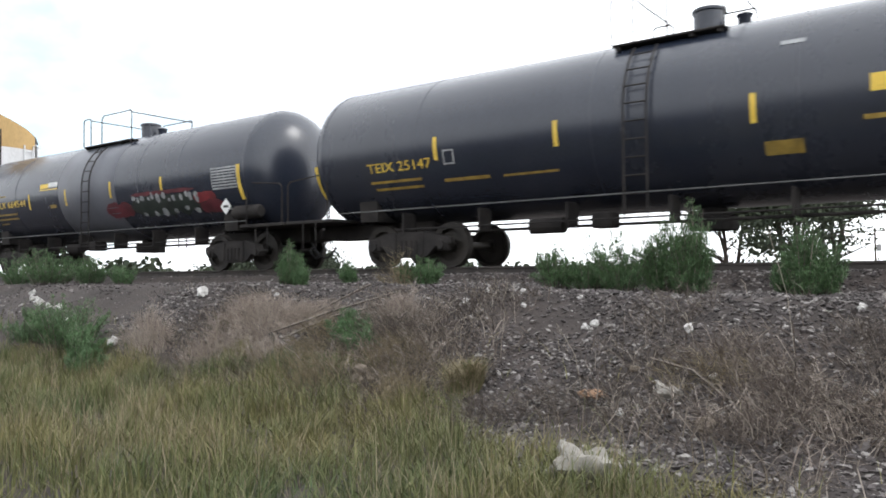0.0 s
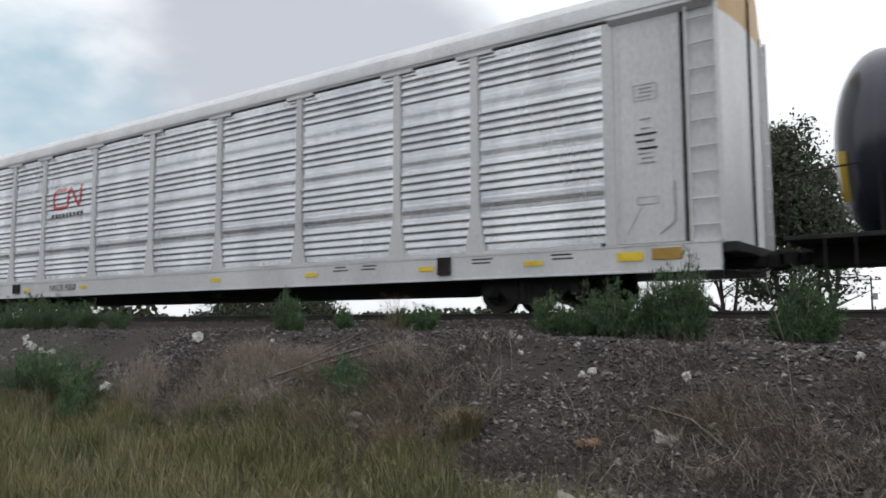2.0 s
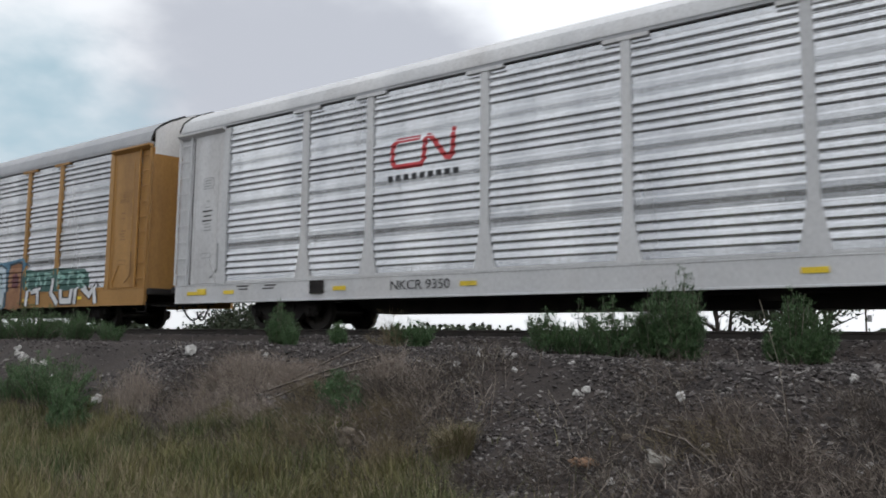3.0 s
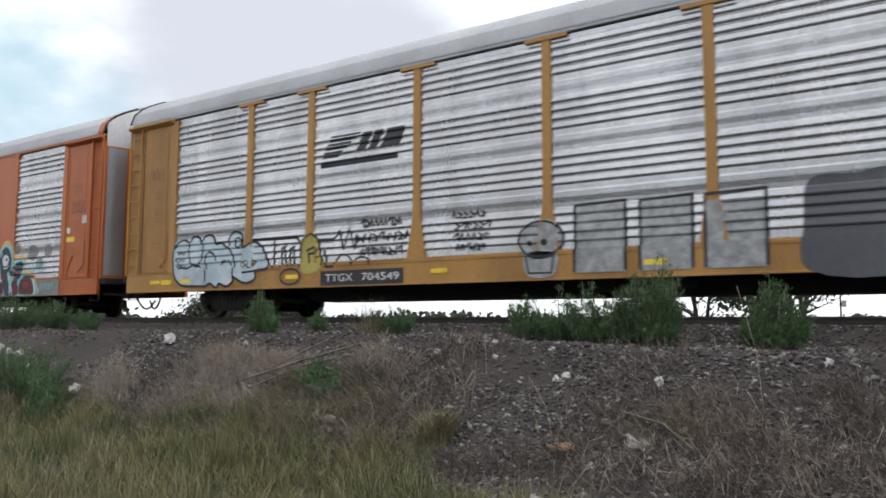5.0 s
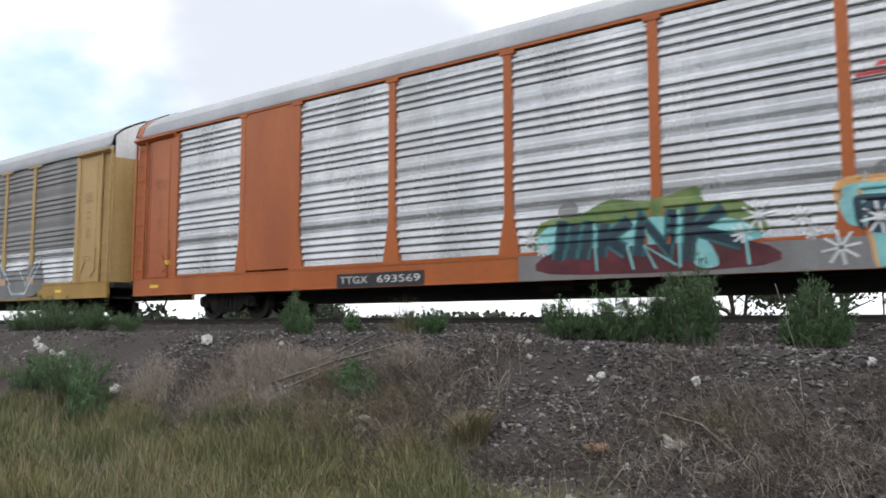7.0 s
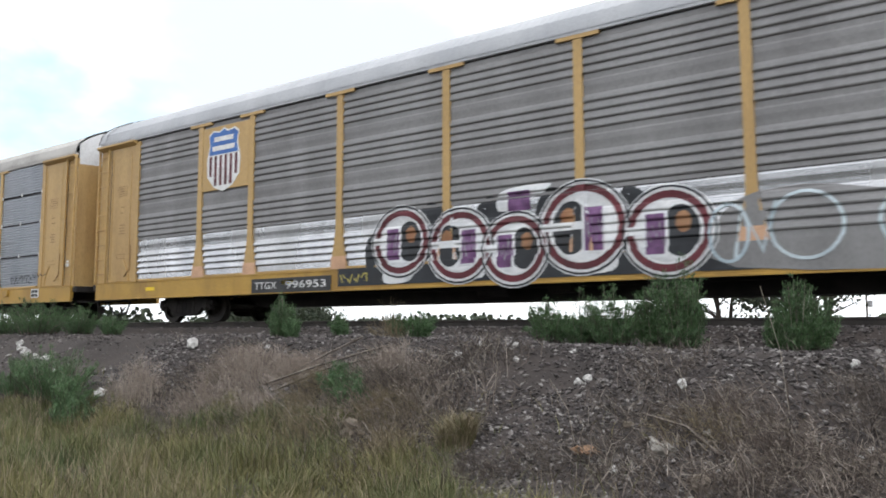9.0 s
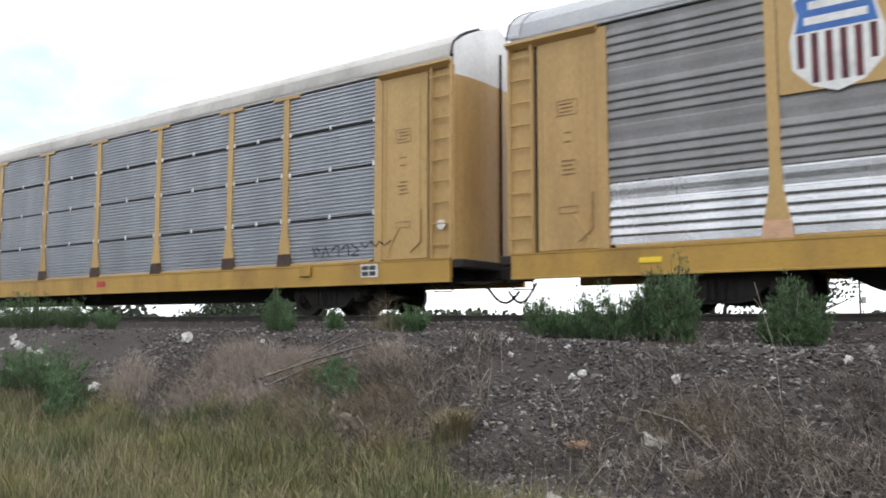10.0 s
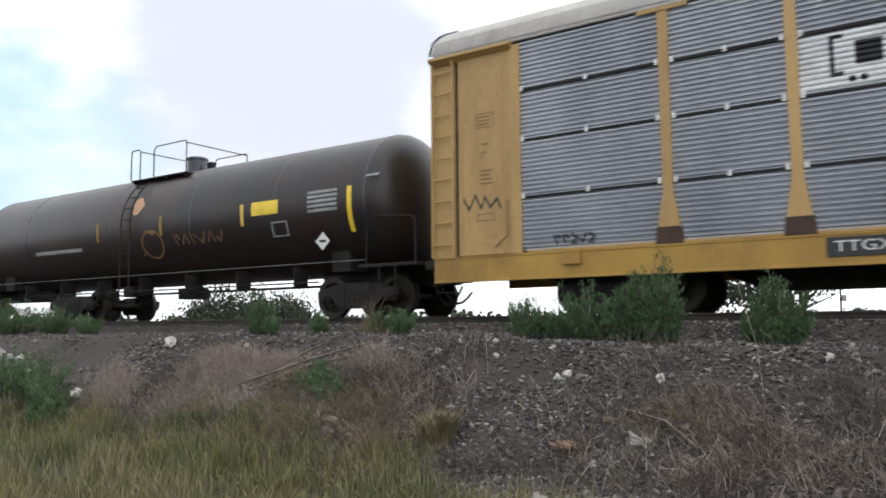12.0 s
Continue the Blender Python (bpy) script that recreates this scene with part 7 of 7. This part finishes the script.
def bush(x, y, w, h, n, mat=LEAF, name="bush", label="bushy green weed with narrow leaves", seed=1, spiky=1.0, z0=None, leaf=0.045):
    rng = random.Random(seed)
    z = ground_z(x, y) if z0 is None else z0
    root = base(name, label, name, "green bushes by the track", at=pose(x, y, z))
    st, lf = Shape(), Shape()
    n = int(n * 3.2)
    stems = max(9, int(n / 230))
    for k in range(stems):
        a = rng.uniform(0, 6.28)
        q = w * rng.random() ** 0.5
        b = Vector((q * 0.45 * math.cos(a), q * 0.3 * math.sin(a), -0.02))
        hh = h * (1.1 - 0.5 * (q / w) ** 1.5) * rng.uniform(0.42, 1.25)
        top = Vector((q * 1.0 * math.cos(a), q * 0.6 * math.sin(a), hh))
        mid = (b + top) / 2 + Vector((0, 0, 0.08 * h))
        st.rod(b, mid, 0.006, 4, 0.005, False)
        st.rod(mid, top, 0.005, 4, 0.002, False)
        for j in range(9):
            f = 0.05 + 0.9 * (j + rng.random()) / 9
            p = b.lerp(mid, f * 2) if f < 0.5 else mid.lerp(top, f * 2 - 1)
            ang = rng.uniform(0, 6.28)
            l = (0.05 + 0.26 * hh * (1.05 - f)) * rng.uniform(0.6, 1.2)
            tip = p + Vector((math.cos(ang) * l * 0.75, math.sin(ang) * l * 0.6, l * rng.uniform(0.35, 1.0)))
            tip.z = max(tip.z, 0.03)
            st.rod(p, tip, 0.0025, 3, 0.001, False)
            many = max(4, int(n / stems / 9 * (1.45 - 0.9 * f)))
            for m in range(many):
                c = p.lerp(tip, rng.random() ** 0.8) + Vector((rng.gauss(0, 0.02), rng.gauss(0, 0.02), rng.gauss(0, 0.016)))
                c.z = max(c.z, 0.01)
                d = Vector((rng.gauss(0, 0.45), rng.gauss(0, 0.45), rng.uniform(0.1, 1.3) * spiky)).normalized()
                u = d.orthogonal().normalized()
                u.rotate(Matrix.Rotation(rng.uniform(0, 6.28), 3, d))
                q = leaf * rng.uniform(0.6, 1.3)
                lf.add([c, c + d * q * 0.6 + u * q * 0.1, c + d * q * 1.25, c + d * q * 0.6 - u * q * 0.1], [[0, 1, 2, 3]])
    part("stem", st, TWIG, root, "thin stems")
    part("foliage", lf, mat, root)
    return root


def build_bushes():
    for i, (x, y, w, h, n) in enumerate(((-3.35, 10.15, 0.36, 1.0, 7000), (-3.75, 10.3, 0.4, 0.82, 5000), (-4.3, 10.15, 0.5, 0.7, 2900), (-4.85, 10.25, 0.5, 0.64, 2500), (-5.35, 10.2, 0.45, 0.58, 1900),
                                         (-1.98, 10.15, 0.29, 0.88, 4200), (-1.75, 10.3, 0.24, 0.62, 1900), (-2.2, 10.35, 0.22, 0.45, 1200), (-11.15, 10.3, 0.36, 0.66, 3000), (-10.7, 10.2, 0.25, 0.4, 1200),
                                         (-9.45, 10.2, 0.28, 0.32, 1000), (-7.75, 10.2, 0.32, 0.46, 1800), (-8.3, 10.35, 0.25, 0.35, 900), (-20.0, 10.2, 1.2, 0.85, 5200), (-18.4, 10.4, 0.8, 0.7, 3400), (-21.8, 10.3, 0.9, 0.75, 3000), (-16.8, 10.3, 0.5, 0.45, 1500))):
        bush(x, y, w, h, n, seed=i + 3)
    for i, (x, y, w, h, n) in enumerate(((-13.3, 7.1, 1.1, 0.8, 4600), (-12.3, 6.8, 0.7, 0.55, 2600), (-11.6, 6.5, 0.5, 0.4, 1400), (-14.6, 7.1, 0.8, 0.6, 3000), (-7.2, 7.75, 0.45, 0.42, 2200), (-6.75, 7.5, 0.35, 0.36, 1500))):
        bush(x, y, w, h, n, seed=i + 40, label="dark green weed growing in the verge", leaf=0.045)


def tree(x, y, h, spread, leaves, seed, label, trunk=0.16, low=0.3):
    rng = random.Random(seed)
    z = ground_z(x, y)
    root = base("tree", label, "tree", "trees beyond the track", at=pose(x, y, z))
    tr, lf = Shape(), Shape()
    tips = []
    for t in range(3):
        bx = rng.uniform(-1.2, 1.2)
        p = Vector((bx, rng.uniform(-0.5, 0.5), -0.1))
        d = Vector((rng.uniform(-0.15, 0.15), rng.uniform(-0.1, 0.1), 1)).normalized()
        r = trunk
        hh = h * rng.uniform(0.75, 1.0)
        for k in range(6):
            q = p + d * hh / 6.5
            tr.rod(p, q, r, 8, r * 0.8, False)
            if k > 0:
                for j in range(4):
                    a = rng.uniform(0, 6.28)
                    l = spread * rng.uniform(0.35, 0.8) * (1.1 - 0.1 * k)
                    e = p.lerp(q, rng.random()) + Vector((math.cos(a) * l, math.sin(a) * l, l * rng.uniform(0.1, 0.7)))
                    tr.rod(p.lerp(q, 0.3), e, r * 0.4, 5, 0.015, False)
                    tips += [e, p.lerp(e, 0.7)]
            p, r = q, r * 0.8
            d = (d + Vector((rng.uniform(-0.2, 0.2), rng.uniform(-0.2, 0.2), 0.1))).normalized()
        tips.append(p)
    per = leaves // len(tips)
    for tip in tips:
        sz = rng.uniform(0.35, 0.75)
        for k in range(per):
            p = tip + Vector((rng.gauss(0, sz), rng.gauss(0, sz), rng.gauss(0, sz * 0.75)))
            if p.z < low or (p.z < 3.2 and rng.random() < 0.5):
                continue
            d = Vector((rng.gauss(0, 1), rng.gauss(0, 1), rng.gauss(0, 1))).normalized()
            u = d.orthogonal().normalized()
            l = rng.uniform(0.12, 0.26)
            lf.add([p, p + d * l * 0.5 + u * l * 0.35, p + d * l, p + d * l * 0.5 - u * l * 0.35], [[0, 1, 2, 3]])
    part("trunk", tr, BARK, root, "forked dark trunk and limbs", smooth=60)
    part("crown", lf, LEAF_DARK, root, "loose dark green crown")


def build_distance():
    tree(-9.2, 42.0, 12.0, 3.4, 30000, 5, "tall dark leafy tree beyond the track")
    tree(-7.3, 44.0, 10.0, 2.6, 20000, 9, "tall dark leafy tree beyond the track", low=3.6)
    tree(-12.2, 43.0, 8.0, 2.4, 14000, 12, "dark leafy tree beyond the track", low=3.4)
    for k, (az, d, h) in enumerate(((51.2, 62, 3.0), (50.0, 58, 3.6), (48.7, 64, 3.3), (47.6, 60, 3.9), (46.3, 66, 3.5), (45.0, 61, 3.2), (43.9, 64, 2.7))):
        tree(-d * math.sin(radians(az)), d * math.cos(radians(az)), h, 1.5, 4200, 60 + k, "low dark spreading tree beyond the track", trunk=0.07, low=0.1)
    rng = random.Random(77)
    s = Shape()
    for k in range(46):
        az = radians(rng.uniform(-4, 63))
        d = rng.uniform(70, 150)
        cx, cy = -d * math.sin(az), d * math.cos(az)
        hh = rng.uniform(0.7, 1.5) * (1.35 if az > radians(50) else 1) + 0.9
        ww = rng.uniform(1.5, 5)
        for j in range(260):
            p = Vector((cx + rng.gauss(0, ww * 0.5), cy + rng.gauss(0, ww * 0.3), -1.05 + hh * rng.random() ** 0.8 * (0.6 + 0.4 * rng.random())))
            v = Vector((rng.gauss(0, 1), rng.gauss(0, 1), rng.gauss(0, 1))).normalized() * 0.3
            u = v.orthogonal() * 0.6
            s.add([p - v, p + u, p + v, p - u], [[0, 1, 2, 3]])
    thing("far_shrubs", s, LEAF_DARK, "low dark shrubs along the far horizon", "shrubs", kind="stuff")
    # an unseen tree row closes the place behind the verge, added to darken reflections
    s = Shape()
    for k in range(95):
        cx, cy, hh, ww = -170 + k * 2.6 + rng.uniform(-1, 1), -33 + rng.uniform(-4, 4), rng.uniform(6.0, 10.5), rng.uniform(1.8, 3.2)
        s.rod((cx, cy, -1.9), (cx, cy, hh * 0.6), 0.2, 6, 0.08)
        for j in range(170):
            f = rng.random() ** 0.8
            q = ww * (1.1 - 0.75 * f) * rng.random() ** 0.5
            a = rng.uniform(0, 6.28)
            p = Vector((cx + q * math.cos(a), cy + q * math.sin(a), -1.4 + hh * f))
            v = Vector((rng.gauss(0, 1), rng.gauss(0, 1), rng.gauss(0, 1))).normalized() * rng.uniform(0.35, 0.6)
            u = v.orthogonal() * 0.7
            s.add([p - v, p + u, p + v, p - u], [[0, 1, 2, 3]])
    thing("far_woods", s, LEAF_DARK, "unseen row of dark leafy trees, added to darken the panels", "trees", kind="stuff")
    for az, d, h in ((6.75, 120, 6.6), (47.0, 210, 7.2)):
        x, y = -d * math.sin(radians(az)), d * math.cos(radians(az))
        z = ground_z(x, y)
        root = base("utility_pole", "grey timber utility pole with a crossarm", "utility pole", "utility poles", at=pose(x, y, z, 0, 0, az))
        part("pole", Shape().rod((0, 0, -0.3), (0, 0, h), 0.16, 10, 0.11), WOOD, root, smooth=40)
        part("crossarm", Shape().box(-1.3, 1.3, -0.06, 0.06, h - 0.55, h - 0.4, 0.02), WOOD, root)
        part("transformer", Shape().lathe([(0, 0), (0, 0.3), (0.9, 0.3), (0.95, 0.2), (0.95, 0)], ("z", (0.45, 0, h - 3.2)), 14), PALE_POLE, root, "grey drum transformer", smooth=40)
        for dx in (-1.1, -0.4, 0.5, 1.1):
            part("insulator", Shape().rod((dx, 0, h - 0.4), (dx, 0, h - 0.2), 0.05, 8), PALE_POLE, root)


build_stones()
build_gravel()
build_grass()
build_weeds()
build_bushes()
build_distance()


# ---------------------------------------------------------------- what moves
def motions():
    # the train surges a little against its even pace
    surge = ((0.0, 0.06), (1.5, 0.0), (2.5, 0.0), (3.5, -0.09), (4.5, 0.0), (5.5, 0.05), (6.0, 0.0), (6.5, 0.02), (7.0, -0.18), (7.5, 0.16), (8.5, 0.05), (9.5, -0.08), (10.0, 0.0), (10.5, 0.1), (11.0, -0.03), (12.0, -0.12))
    for car, x0 in CARS:
        walk(car, [(t, pose(x0 + SPEED * t + d, TRACK_Y, 0)) for t, d in surge])
    for w, x, r in WHEELS:
        walk(w, [(i / FPS, pose(x, 0, r, 0, math.degrees(SPEED * i / FPS / r) % 360, 0)) for i in range(int(SECONDS * FPS) + 1)])


motions()
